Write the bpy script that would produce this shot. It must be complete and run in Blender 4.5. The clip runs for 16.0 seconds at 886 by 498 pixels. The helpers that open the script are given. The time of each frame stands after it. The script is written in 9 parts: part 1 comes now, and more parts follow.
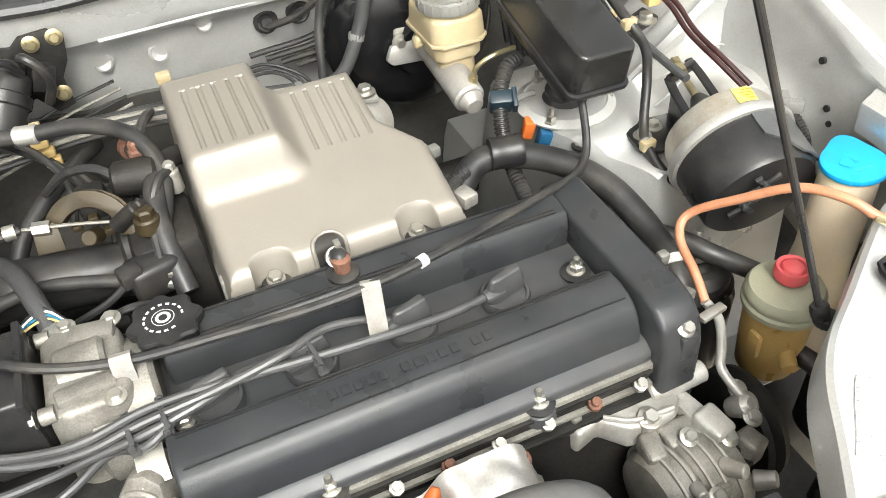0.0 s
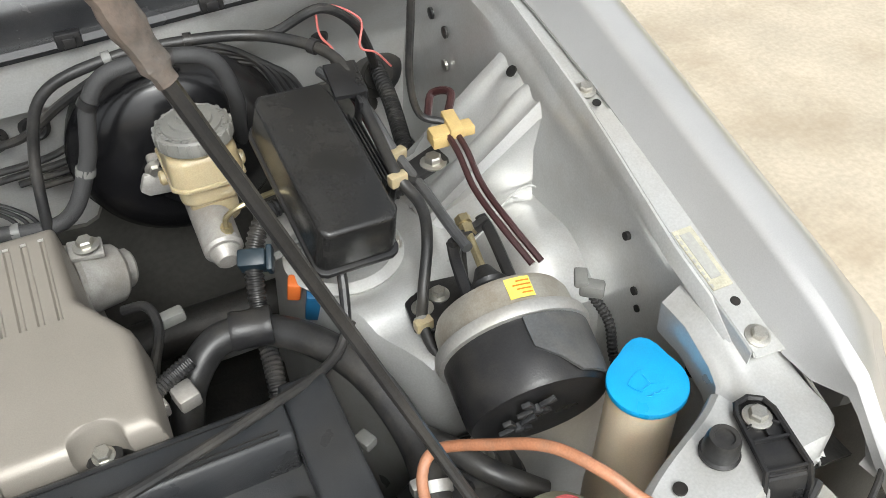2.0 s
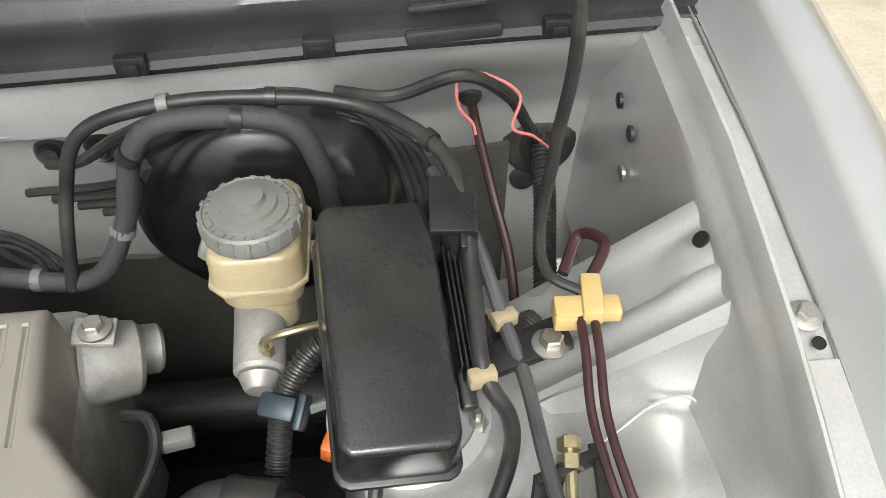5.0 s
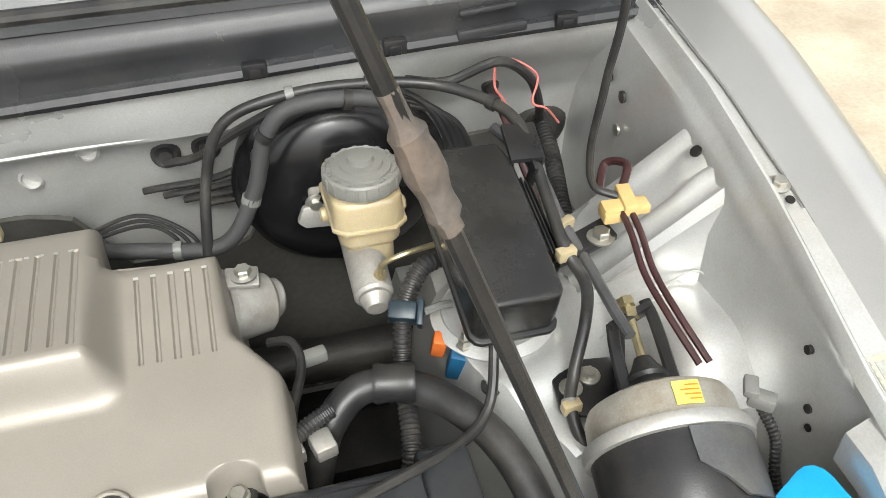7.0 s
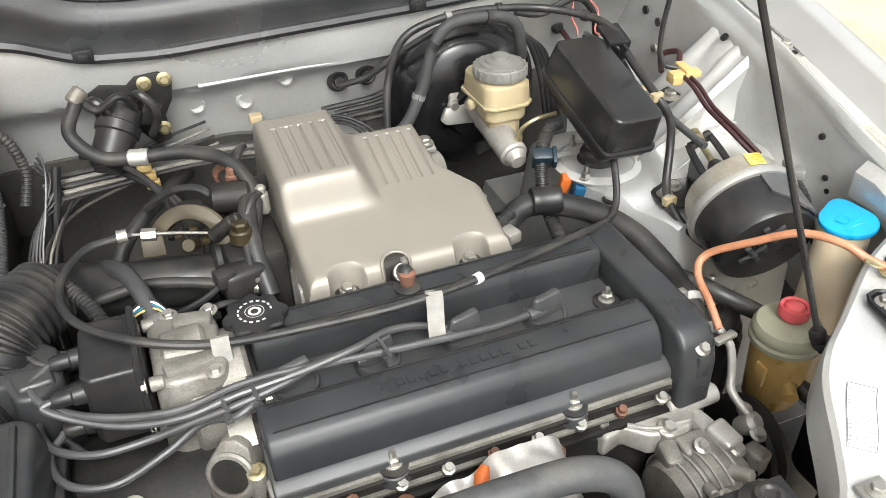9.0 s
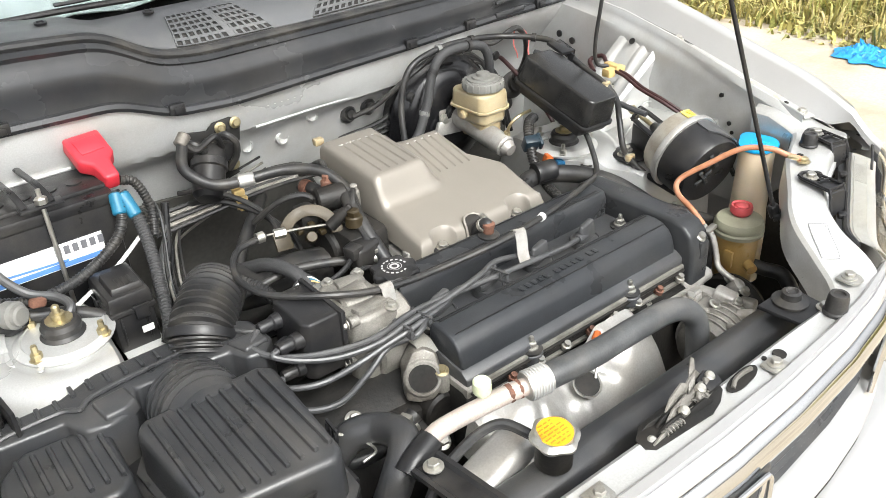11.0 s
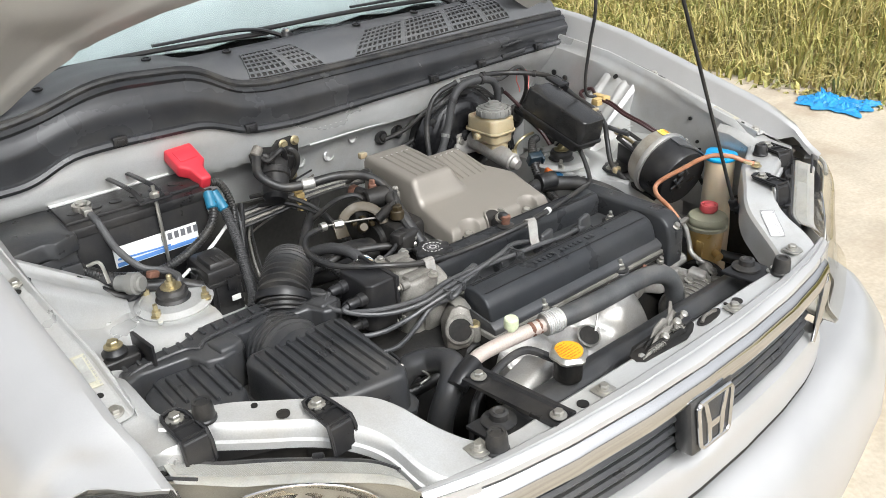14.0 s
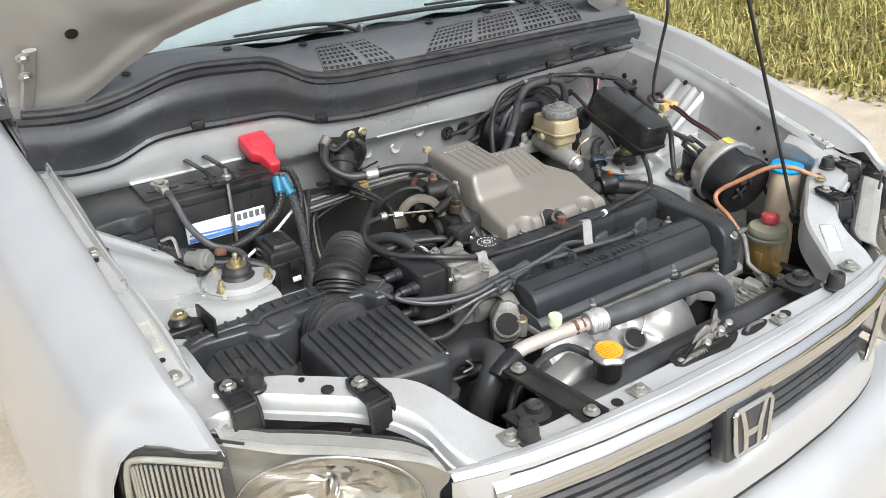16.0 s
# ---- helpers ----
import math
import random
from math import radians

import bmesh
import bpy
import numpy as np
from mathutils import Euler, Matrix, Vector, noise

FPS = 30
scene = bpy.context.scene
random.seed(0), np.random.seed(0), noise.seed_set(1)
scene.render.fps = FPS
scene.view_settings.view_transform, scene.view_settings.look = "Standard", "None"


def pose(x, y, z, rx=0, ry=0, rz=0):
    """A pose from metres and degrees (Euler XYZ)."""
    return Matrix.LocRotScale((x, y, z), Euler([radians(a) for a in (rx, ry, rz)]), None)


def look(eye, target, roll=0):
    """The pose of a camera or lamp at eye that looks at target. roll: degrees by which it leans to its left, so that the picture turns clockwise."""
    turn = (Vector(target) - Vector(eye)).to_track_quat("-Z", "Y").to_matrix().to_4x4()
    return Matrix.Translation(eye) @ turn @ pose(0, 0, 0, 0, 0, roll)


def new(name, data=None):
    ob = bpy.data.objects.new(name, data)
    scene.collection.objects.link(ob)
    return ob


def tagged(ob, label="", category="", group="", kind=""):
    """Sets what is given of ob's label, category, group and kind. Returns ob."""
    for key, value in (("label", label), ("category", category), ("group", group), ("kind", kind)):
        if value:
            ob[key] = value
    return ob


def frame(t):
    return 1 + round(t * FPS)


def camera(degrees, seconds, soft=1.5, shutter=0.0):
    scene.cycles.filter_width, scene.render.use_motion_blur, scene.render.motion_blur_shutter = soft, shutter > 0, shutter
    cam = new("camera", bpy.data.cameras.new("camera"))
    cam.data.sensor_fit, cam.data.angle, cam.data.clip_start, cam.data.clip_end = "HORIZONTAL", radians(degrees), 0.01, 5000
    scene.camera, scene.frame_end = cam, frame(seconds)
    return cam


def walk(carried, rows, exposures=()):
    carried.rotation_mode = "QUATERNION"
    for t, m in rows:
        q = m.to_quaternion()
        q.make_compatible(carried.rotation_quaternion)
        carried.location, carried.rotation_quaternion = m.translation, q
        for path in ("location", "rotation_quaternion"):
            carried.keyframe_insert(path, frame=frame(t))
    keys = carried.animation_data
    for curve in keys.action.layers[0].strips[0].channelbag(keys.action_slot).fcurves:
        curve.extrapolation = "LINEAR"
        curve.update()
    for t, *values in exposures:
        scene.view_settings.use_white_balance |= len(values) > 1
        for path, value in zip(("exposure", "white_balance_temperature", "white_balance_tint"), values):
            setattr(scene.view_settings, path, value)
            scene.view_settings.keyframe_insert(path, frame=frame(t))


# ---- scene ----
cam = camera(56.9, 16.0, soft=0.3)
PATH = [
    (0, (-0.01, -0.353, 1.452), (0.514, 1.027, 0.101), -4.8),
    (0.5, (0.055, -0.387, 1.458), (0.725, 0.937, 0.116), -5.0),
    (1, (0.141, -0.338, 1.451), (0.869, 0.959, 0.113), -3.9),
    (1.5, (0.243, -0.253, 1.459), (0.864, 1.073, 0.096), -1.3),
    (2, (0.291, -0.209, 1.466), (0.888, 1.126, 0.101), -1.8),
    (2.5, (0.33, -0.167, 1.467), (0.862, 1.217, 0.125), -0.9),
    (3, (0.389, -0.109, 1.465), (0.718, 1.348, 0.135), -0.7),
    (3.5, (0.423, -0.073, 1.463), (0.633, 1.401, 0.127), -0.7),
    (4, (0.432, -0.032, 1.451), (0.518, 1.432, 0.091), -2.3),
    (4.5, (0.442, 0.026, 1.43), (0.498, 1.426, 0.003), -2.0),
    (4.7, (0.442, 0.048, 1.421), (0.527, 1.435, -0.017), -1.4),
    (6.8, (0.293, -0.102, 1.483), (0.64, 1.351, 0.154), -1.0),
    (7, (0.259, -0.143, 1.482), (0.635, 1.305, 0.155), -0.5),
    (7.5, (0.193, -0.228, 1.473), (0.543, 1.249, 0.17), 1.0),
    (8, (0.094, -0.353, 1.464), (0.472, 1.144, 0.193), 0.2),
    (8.5, (-0.014, -0.435, 1.48), (0.431, 1.047, 0.213), -2.4),
    (8.7, (-0.055, -0.447, 1.48), (0.438, 1.048, 0.245), -2.1),
    (10.8, (-0.544, -0.564, 1.509), (0.497, 0.8, 0.481), -1.7),
    (11, (-0.588, -0.573, 1.519), (0.459, 0.785, 0.491), -2.8),
    (11.5, (-0.655, -0.588, 1.525), (0.415, 0.764, 0.511), -3.0),
    (12, (-0.751, -0.598, 1.531), (0.351, 0.764, 0.566), -2.8),
    (12.5, (-0.851, -0.625, 1.535), (0.296, 0.698, 0.569), -2.7),
    (13, (-0.893, -0.655, 1.546), (0.279, 0.665, 0.607), -2.7),
    (13.5, (-0.875, -0.699, 1.555), (0.305, 0.642, 0.655), -2.9),
    (14, (-0.836, -0.759, 1.558), (0.289, 0.623, 0.65), -2.7),
    (14.5, (-0.818, -0.8, 1.558), (0.199, 0.668, 0.657), -2.2),
    (15, (-0.815, -0.816, 1.561), (0.179, 0.665, 0.658), -2.2),
    (15.5, (-0.826, -0.814, 1.567), (0.166, 0.666, 0.658), -1.8),
    (16, (-0.831, -0.811, 1.572), (0.146, 0.678, 0.662), -2.0),
]
walk(cam, [(t, look(eye, target, roll)) for t, eye, target, roll in PATH], [(0.0, 1.48, 6680, 7), (2.0, 0.74, 6400, 8), (3.5, 0.76, 6380, 8), (8.0, 1.10, 6550, 7), (11.2, 1.28, 6450, 9), (12.5, 0.98, 6400, 9), (14.0, 0.80, 6300, 10), (16.0, 0.80, 6150, 10)])

# ---- world and sun ----
world = bpy.data.worlds.new("overcast_sky")
world.use_nodes = True
scene.world = world
_n, _l = world.node_tree.nodes, world.node_tree.links
_sky = _n.new("ShaderNodeTexSky")
_sky.sky_type, _sky.sun_disc = "NISHITA", False
_sky.sun_elevation, _sky.sun_rotation = radians(48), radians(187.5)
_sky.air_density, _sky.dust_density, _sky.ozone_density = 1.0, 6.0, 1.0
_hsv = _n.new("ShaderNodeHueSaturation")
_hsv.inputs["Saturation"].default_value = 0.12
_l.new(_sky.outputs[0], _hsv.inputs["Color"])
_l.new(_hsv.outputs[0], _n["Background"].inputs["Color"])
_n["Background"].inputs["Strength"].default_value = 0.15

_sun = bpy.data.lights.new("sun", "SUN")
_sun.energy, _sun.angle, _sun.color = 0.95, radians(20), (0.985, 1.0, 0.955)
sun = new("sun", _sun)
sun.matrix_world = look((-0.5, -3.8, 5.1), (0, 0, 0.9))
tagged(sun, kind="structure")

# ---- small modelling helpers ----
def bm_new():
    return bmesh.new()


def join(bm, src, m=None):
    if m is not None:
        src.transform(m)
    tmp = bpy.data.meshes.new("tmp")
    src.to_mesh(tmp)
    src.free()
    bm.from_mesh(tmp)
    bpy.data.meshes.remove(tmp)
    return bm


def bevelled(b, w, seg=2, angle=25):
    if w > 0:
        es = [e for e in b.edges if len(e.link_faces) == 2 and e.calc_face_angle(0) > radians(angle)]
        bmesh.ops.bevel(b, geom=es, offset=w, segments=seg, profile=0.5, affect="EDGES", clamp_overlap=True)
    return b


def box(bm, c, s, bevel=0.0, rot=(0, 0, 0), seg=2):
    b = bmesh.new()
    bmesh.ops.create_cube(b, size=1)
    bmesh.ops.scale(b, vec=s, verts=b.verts)
    bevelled(b, bevel, seg)
    return join(bm, b, pose(*c, *rot))


def prism(bm, poly, h0, h1, bevel=0.0, m=None, seg=2, angle=25):
    """A polygon in local x, y, drawn out from h0 to h1 in local z."""
    b = bmesh.new()
    low = [b.verts.new((x, y, h0)) for x, y in poly]
    top = [b.verts.new((x, y, h1)) for x, y in poly]
    n = len(poly)
    b.faces.new(low[::-1])
    b.faces.new(top)
    for i in range(n):
        b.faces.new((low[i], low[(i + 1) % n], top[(i + 1) % n], top[i]))
    bmesh.ops.recalc_face_normals(b, faces=b.faces)
    bevelled(b, bevel, seg, angle)
    return join(bm, b, m)


def tapered(bm, poly, h0, h1, inset, bevel=0.0, m=None, seg=2):
    """A polygon drawn out from h0 to h1, its top drawn in by inset."""
    b = bmesh.new()
    cx, cy = sum(p[0] for p in poly) / len(poly), sum(p[1] for p in poly) / len(poly)
    low = [b.verts.new((x, y, h0)) for x, y in poly]
    top = []
    for x, y in poly:
        d = max(1e-6, math.hypot(x - cx, y - cy))
        top.append(b.verts.new((x - inset * (x - cx) / d, y - inset * (y - cy) / d, h1)))
    n = len(poly)
    b.faces.new(low[::-1])
    b.faces.new(top)
    for i in range(n):
        b.faces.new((low[i], low[(i + 1) % n], top[(i + 1) % n], top[i]))
    bmesh.ops.recalc_face_normals(b, faces=b.faces)
    bevelled(b, bevel, seg, 22)
    return join(bm, b, m)


# local x, y of a polygon become world y, z, drawn out along world x
ALONG_X = Matrix(((0, 0, 1, 0), (1, 0, 0, 0), (0, 1, 0, 0), (0, 0, 0, 1)))
# local x, y become world x, z, drawn out along world -y
ALONG_Y = Matrix(((1, 0, 0, 0), (0, 0, -1, 0), (0, 1, 0, 0), (0, 0, 0, 1)))


def axis(p, d):
    """The pose whose local z points along d from p."""
    return Matrix.Translation(p) @ Vector(d).to_track_quat("Z", "Y").to_matrix().to_4x4()


def lathe(bm, profile, m=None, seg=24, lobes=0, depth=0.0):
    """Profile of (radius, height) turned about local z; lobes: a scalloped rim."""
    b = bmesh.new()
    rings = []
    for r, h in profile:
        ring = []
        for i in range(seg):
            a = 2 * math.pi * i / seg
            k = r * (1 + depth * math.cos(lobes * a)) if lobes else r
            ring.append(b.verts.new((k * math.cos(a), k * math.sin(a), h)))
        rings.append(ring)
    for lo, hi in zip(rings, rings[1:]):
        for i in range(seg):
            b.faces.new((lo[i], lo[(i + 1) % seg], hi[(i + 1) % seg], hi[i]))
    b.faces.new(rings[0][::-1])
    b.faces.new(rings[-1])
    bmesh.ops.recalc_face_normals(b, faces=b.faces)
    return join(bm, b, m)


def cyl(bm, p0, p1, r0, r1=None, seg=16, bevel=0.0):
    d = Vector(p1) - Vector(p0)
    r1 = r0 if r1 is None else r1
    w = bevel
    prof = [(r0 - w, 0), (r0, w), (r1, d.length - w), (r1 - w, d.length)] if w else [(r0, 0), (r1, d.length)]
    return lathe(bm, prof, axis(p0, d), seg)


def spline(pts, n=8):
    """Points along a smooth curve through pts."""
    p = [Vector(q) for q in pts]
    if len(p) < 3:
        return [p[0].lerp(p[-1], i / n) for i in range(n + 1)]
    e = [2 * p[0] - p[1]] + p + [2 * p[-1] - p[-2]]
    out = []
    for i in range(1, len(e) - 2):
        a, b, c, d = e[i - 1], e[i], e[i + 1], e[i + 2]
        for k in range(n):
            t = k / n
            out.append(0.5 * (2 * b + (c - a) * t + (2 * a - 5 * b + 4 * c - d) * t * t + (3 * b - a - 3 * c + d) * t ** 3))
    out.append(p[-1])
    return out


def tube(bm, pts, r, seg=10, n=8, ribs=0.0, rib_depth=0.0, squash=1.0):
    """A round hose through pts; r: one radius or (start, end); ribs: the pitch of a corrugated hose."""
    line = spline(pts, n)
    if ribs:
        total = sum((b - a).length for a, b in zip(line, line[1:]))
        steps = max(4, int(total / ribs * 4))
        cum = [0.0]
        for a, b in zip(line, line[1:]):
            cum.append(cum[-1] + (b - a).length)
        fine, j = [], 0
        for i in range(steps + 1):
            s = total * i / steps
            while j < len(cum) - 2 and cum[j + 1] < s:
                j += 1
            f = (s - cum[j]) / max(1e-9, cum[j + 1] - cum[j])
            fine.append(line[j].lerp(line[j + 1], f))
        line = fine
    r0, r1 = r if isinstance(r, (tuple, list)) else (r, r)
    b = bmesh.new()
    up, rings, last = Vector((0, 0, 1)), [], None
    for i, p in enumerate(line):
        d = (line[min(i + 1, len(line) - 1)] - line[max(i - 1, 0)]).normalized()
        if last is None:
            side = d.cross(up if abs(d.z) < 0.95 else Vector((1, 0, 0))).normalized()
        else:
            side = (last - d * last.dot(d)).normalized()
        last = side
        over = side.cross(d)
        k = r0 + (r1 - r0) * i / (len(line) - 1)
        if ribs:
            k -= rib_depth * (i % 4 >= 2)
        rings.append([b.verts.new(p + k * (math.cos(t) * side + squash * math.sin(t) * over)) for t in (2 * math.pi * q / seg for q in range(seg))])
    for lo, hi in zip(rings, rings[1:]):
        for q in range(seg):
            b.faces.new((lo[q], lo[(q + 1) % seg], hi[(q + 1) % seg], hi[q]))
    b.faces.new(rings[0][::-1])
    b.faces.new(rings[-1])
    bmesh.ops.recalc_face_normals(b, faces=b.faces)
    return join(bm, b)


def sheet(bm, rows, thick=0.0015):
    """A pressed panel through a grid of points, with the given thickness."""
    b = bmesh.new()
    grid = [[b.verts.new(p) for p in row] for row in rows]
    for lo, hi in zip(grid, grid[1:]):
        for i in range(len(lo) - 1):
            b.faces.new((lo[i], lo[i + 1], hi[i + 1], hi[i]))
    bmesh.ops.recalc_face_normals(b, faces=b.faces)
    if thick:
        bmesh.ops.solidify(b, geom=b.faces[:], thickness=thick)
    return join(bm, b)


def mix(a, b, t):
    return a + (b - a) * t


def step(a, b, x):
    t = min(1.0, max(0.0, (x - a) / (b - a)))
    return t * t * (3 - 2 * t)


def curve_at(table, x):
    """Straight-line reading of a table of (x, value)."""
    if x <= table[0][0]:
        return table[0][1]
    for (x0, v0), (x1, v1) in zip(table, table[1:]):
        if x <= x1:
            return mix(v0, v1, (x - x0) / (x1 - x0))
    return table[-1][1]


def thing(name, label, category, at, group=""):
    ob = new(name)
    ob.empty_display_size = 0.02
    ob.location = at
    return tagged(ob, label, category, group)


def part(name, bm, material, parent=None, label="", sharp=32):
    me = bpy.data.meshes.new(name)
    bm.to_mesh(me)
    bm.free()
    me.polygons.foreach_set("use_smooth", [True] * len(me.polygons))
    me.set_sharp_from_angle(angle=radians(sharp))
    me.materials.append(material)
    ob = new(name, me)
    if parent is not None:
        ob.parent = parent
        if parent.parent is None and parent.type == "EMPTY":
            ob.matrix_parent_inverse = Matrix.Translation(parent.location).inverted()
    if label:
        ob["label"] = label
    return ob


def solo(name, bm, material, label, category, group="", kind="", sharp=32):
    return tagged(part(name, bm, material, None, "", sharp), label, category, group, kind)


# ---- materials ----
def material(name, colour, rough=0.5, metal=0.0, vary=0.15, scale=40.0, bump=0.1, bump_scale=300.0, coat=0.0, dirt=None, dirt_amount=0.35,
             trans=0.0, sub=0.0, spec=0.5, emit=None, dirt_scale=6.0):
    """A surface with colour variation at two scales, fine relief and, where given, patches of dirt with worn edges."""
    m = bpy.data.materials.new(name)
    m.use_nodes = True
    n, l = m.node_tree.nodes, m.node_tree.links
    p = n["Principled BSDF"]
    tc = n.new("ShaderNodeTexCoord")
    big = n.new("ShaderNodeTexNoise")
    big.inputs["Scale"].default_value, big.inputs["Detail"].default_value = scale, 6
    small = n.new("ShaderNodeTexNoise")
    small.inputs["Scale"].default_value, small.inputs["Detail"].default_value = bump_scale, 3
    for t in (big, small):
        l.new(tc.outputs["Object"], t.inputs["Vector"])
    ramp = n.new("ShaderNodeMapRange")
    ramp.inputs["From Min"].default_value, ramp.inputs["From Max"].default_value = 0.3, 0.7
    ramp.inputs["To Min"].default_value, ramp.inputs["To Max"].default_value = 1 - vary, 1 + vary
    l.new(big.outputs["Fac"], ramp.inputs["Value"])
    tint = n.new("ShaderNodeMix")
    tint.data_type, tint.blend_type = "RGBA", "MULTIPLY"
    tint.inputs["Factor"].default_value = 1.0
    tint.inputs["A"].default_value = (*colour, 1)
    l.new(ramp.outputs[0], tint.inputs["B"])
    grain = n.new("ShaderNodeMapRange")
    grain.inputs["From Min"].default_value, grain.inputs["From Max"].default_value = 0.3, 0.7
    grain.inputs["To Min"].default_value, grain.inputs["To Max"].default_value = 1 - 0.5 * vary - 0.02, 1 + 0.5 * vary + 0.02
    l.new(small.outputs["Fac"], grain.inputs["Value"])
    fine = n.new("ShaderNodeMix")
    fine.data_type, fine.blend_type = "RGBA", "MULTIPLY"
    fine.inputs["Factor"].default_value = 1.0
    l.new(tint.outputs["Result"], fine.inputs["A"])
    l.new(grain.outputs[0], fine.inputs["B"])
    out = fine.outputs["Result"]
    rough_out = n.new("ShaderNodeMapRange")
    rough_out.inputs["From Min"].default_value, rough_out.inputs["From Max"].default_value = 0.3, 0.7
    rough_out.inputs["To Min"].default_value = max(0.02, rough * 0.85)
    rough_out.inputs["To Max"].default_value = min(1.0, rough * 1.2)
    l.new(big.outputs["Fac"], rough_out.inputs["Value"])
    if dirt:
        d = n.new("ShaderNodeTexNoise")
        d.inputs["Scale"].default_value, d.inputs["Detail"].default_value, d.inputs["Roughness"].default_value = dirt_scale, 8, 0.65
        l.new(tc.outputs["Object"], d.inputs["Vector"])
        dr = n.new("ShaderNodeMapRange")
        dr.inputs["From Min"].default_value, dr.inputs["From Max"].default_value = 0.45, 0.7
        dr.inputs["To Max"].default_value = dirt_amount
        l.new(d.outputs["Fac"], dr.inputs["Value"])
        mx = n.new("ShaderNodeMix")
        mx.data_type = "RGBA"
        l.new(dr.outputs[0], mx.inputs["Factor"])
        l.new(out, mx.inputs["A"])
        mx.inputs["B"].default_value = (*dirt, 1)
        out = mx.outputs["Result"]
    l.new(out, p.inputs["Base Color"])
    l.new(rough_out.outputs[0], p.inputs["Roughness"])
    p.inputs["Metallic"].default_value = metal
    p.inputs["Coat Weight"].default_value = coat
    p.inputs["Coat Roughness"].default_value = 0.08
    p.inputs["Transmission Weight"].default_value = trans
    p.inputs["Specular IOR Level"].default_value = spec
    if sub:
        p.inputs["Subsurface Weight"].default_value = sub
        p.inputs["Subsurface Radius"].default_value = (0.02, 0.014, 0.008)
        p.inputs["Subsurface Scale"].default_value = 0.5
    if bump:
        bp = n.new("ShaderNodeBump")
        bp.inputs["Strength"].default_value, bp.inputs["Distance"].default_value = bump, 0.0008
        l.new(small.outputs["Fac"], bp.inputs["Height"])
        l.new(bp.outputs[0], p.inputs["Normal"])
    return m


DUST = (0.33, 0.29, 0.23)
M_PAINT = material("silver_clearcoat_paint", (0.45, 0.448, 0.442), 0.34, 0.45, 0.05, 9, 0.02, 900, coat=0.6)
M_BAY = material("dull_silver_bay_paint", (0.49, 0.493, 0.483), 0.31, 0.42, 0.10, 7, 0.03, 500, coat=0.2, dirt=DUST, dirt_amount=0.35, dirt_scale=11)
M_COVER = material("champagne_metallic_plastic", (0.225, 0.205, 0.178), 0.40, 0.3, 0.05, 14, 0.18, 900, dirt=(0.25, 0.21, 0.16), dirt_amount=0.12)
# lighter copy of the cover black: top-face brightness in its colour, plus dust
M_VALVETOP = material("dusty_lit_cover_paint", (0.042, 0.044, 0.048), 0.38, 0.0, 0.2, 20, 0.25, 1100, dirt=DUST, dirt_amount=0.12)
M_VALVE = material("satin_black_crinkle_paint", (0.025, 0.027, 0.030), 0.30, 0.0, 0.2, 20, 0.25, 1100, spec=0.3, dirt=DUST, dirt_amount=0.05)
M_BLACK = material("black_moulded_plastic", (0.014, 0.014, 0.015), 0.31, 0.0, 0.3, 25, 0.2, 700, dirt=DUST, dirt_amount=0.06, dirt_scale=16, spec=0.35)
M_GREYPL = material("weathered_grey_black_plastic", (0.029, 0.030, 0.032), 0.31, 0.0, 0.25, 18, 0.25, 800, dirt=DUST, dirt_amount=0.08, dirt_scale=14)
# cowl plastic: paler on top panel and air grilles, darker on front face
M_COWLTOP = material("pale_cowl_plastic", (0.085, 0.087, 0.090), 0.40, 0.0, 0.15, 8, 0.12, 900, dirt=DUST, dirt_amount=0.12, dirt_scale=6)
M_COWL = material("dark_cowl_plastic", (0.025, 0.026, 0.028), 0.25, 0.0, 0.25, 10, 0.15, 900, dirt=DUST, dirt_amount=0.05, spec=0.4)
M_LID = material("worn_black_lid_plastic", (0.014, 0.014, 0.014), 0.20, 0.0, 0.3, 22, 0.12, 700, dirt=DUST, dirt_amount=0.03, dirt_scale=16)
M_RUBBER = material("black_rubber_hose", (0.019, 0.019, 0.0195), 0.38, 0.0, 0.3, 30, 0.15, 500, dirt=DUST, dirt_amount=0.1, dirt_scale=24, spec=0.38)
M_HOSE = material("weathered_hose_and_lit_plate", (0.060, 0.062, 0.064), 0.42, 0.0, 0.25, 24, 0.15, 500, dirt=DUST, dirt_amount=0.15, dirt_scale=20)
M_WIRE = material("grey_ignition_lead", (0.050, 0.051, 0.053), 0.38, 0.0, 0.2, 40, 0.05, 500, dirt=DUST, dirt_amount=0.08)
M_ALU = material("cast_aluminium", (0.36, 0.35, 0.33), 0.42, 0.40, 0.15, 60, 0.2, 700, dirt=(0.16, 0.13, 0.1), dirt_amount=0.6, dirt_scale=18)
M_OLDALU = material("stained_dark_aluminium", (0.205, 0.195, 0.175), 0.46, 0.35, 0.3, 30, 0.6, 500, dirt=(0.07, 0.055, 0.04), dirt_amount=0.7, dirt_scale=22)
M_OLIVEBRASS = material("olive_gold_steel", (0.034, 0.024, 0.010), 0.45, 0.25, 0.3, 40, 0.2, 700, dirt=(0.022, 0.016, 0.007), dirt_amount=0.5, dirt_scale=30)
M_STEEL = material("zinc_plated_steel", (0.5, 0.49, 0.45), 0.36, 0.9, 0.15, 60, 0.1, 900, dirt=(0.2, 0.14, 0.09), dirt_amount=0.35, dirt_scale=60)
M_SHIELD = material("pressed_aluminised_shield", (0.55, 0.54, 0.515), 0.42, 0.75, 0.12, 14, 0.25, 400, dirt=(0.3, 0.25, 0.19), dirt_amount=0.4, dirt_scale=14)
M_BRASS = material("gold_passivated_steel", (0.42, 0.36, 0.22), 0.38, 0.85, 0.2, 50, 0.1, 900)
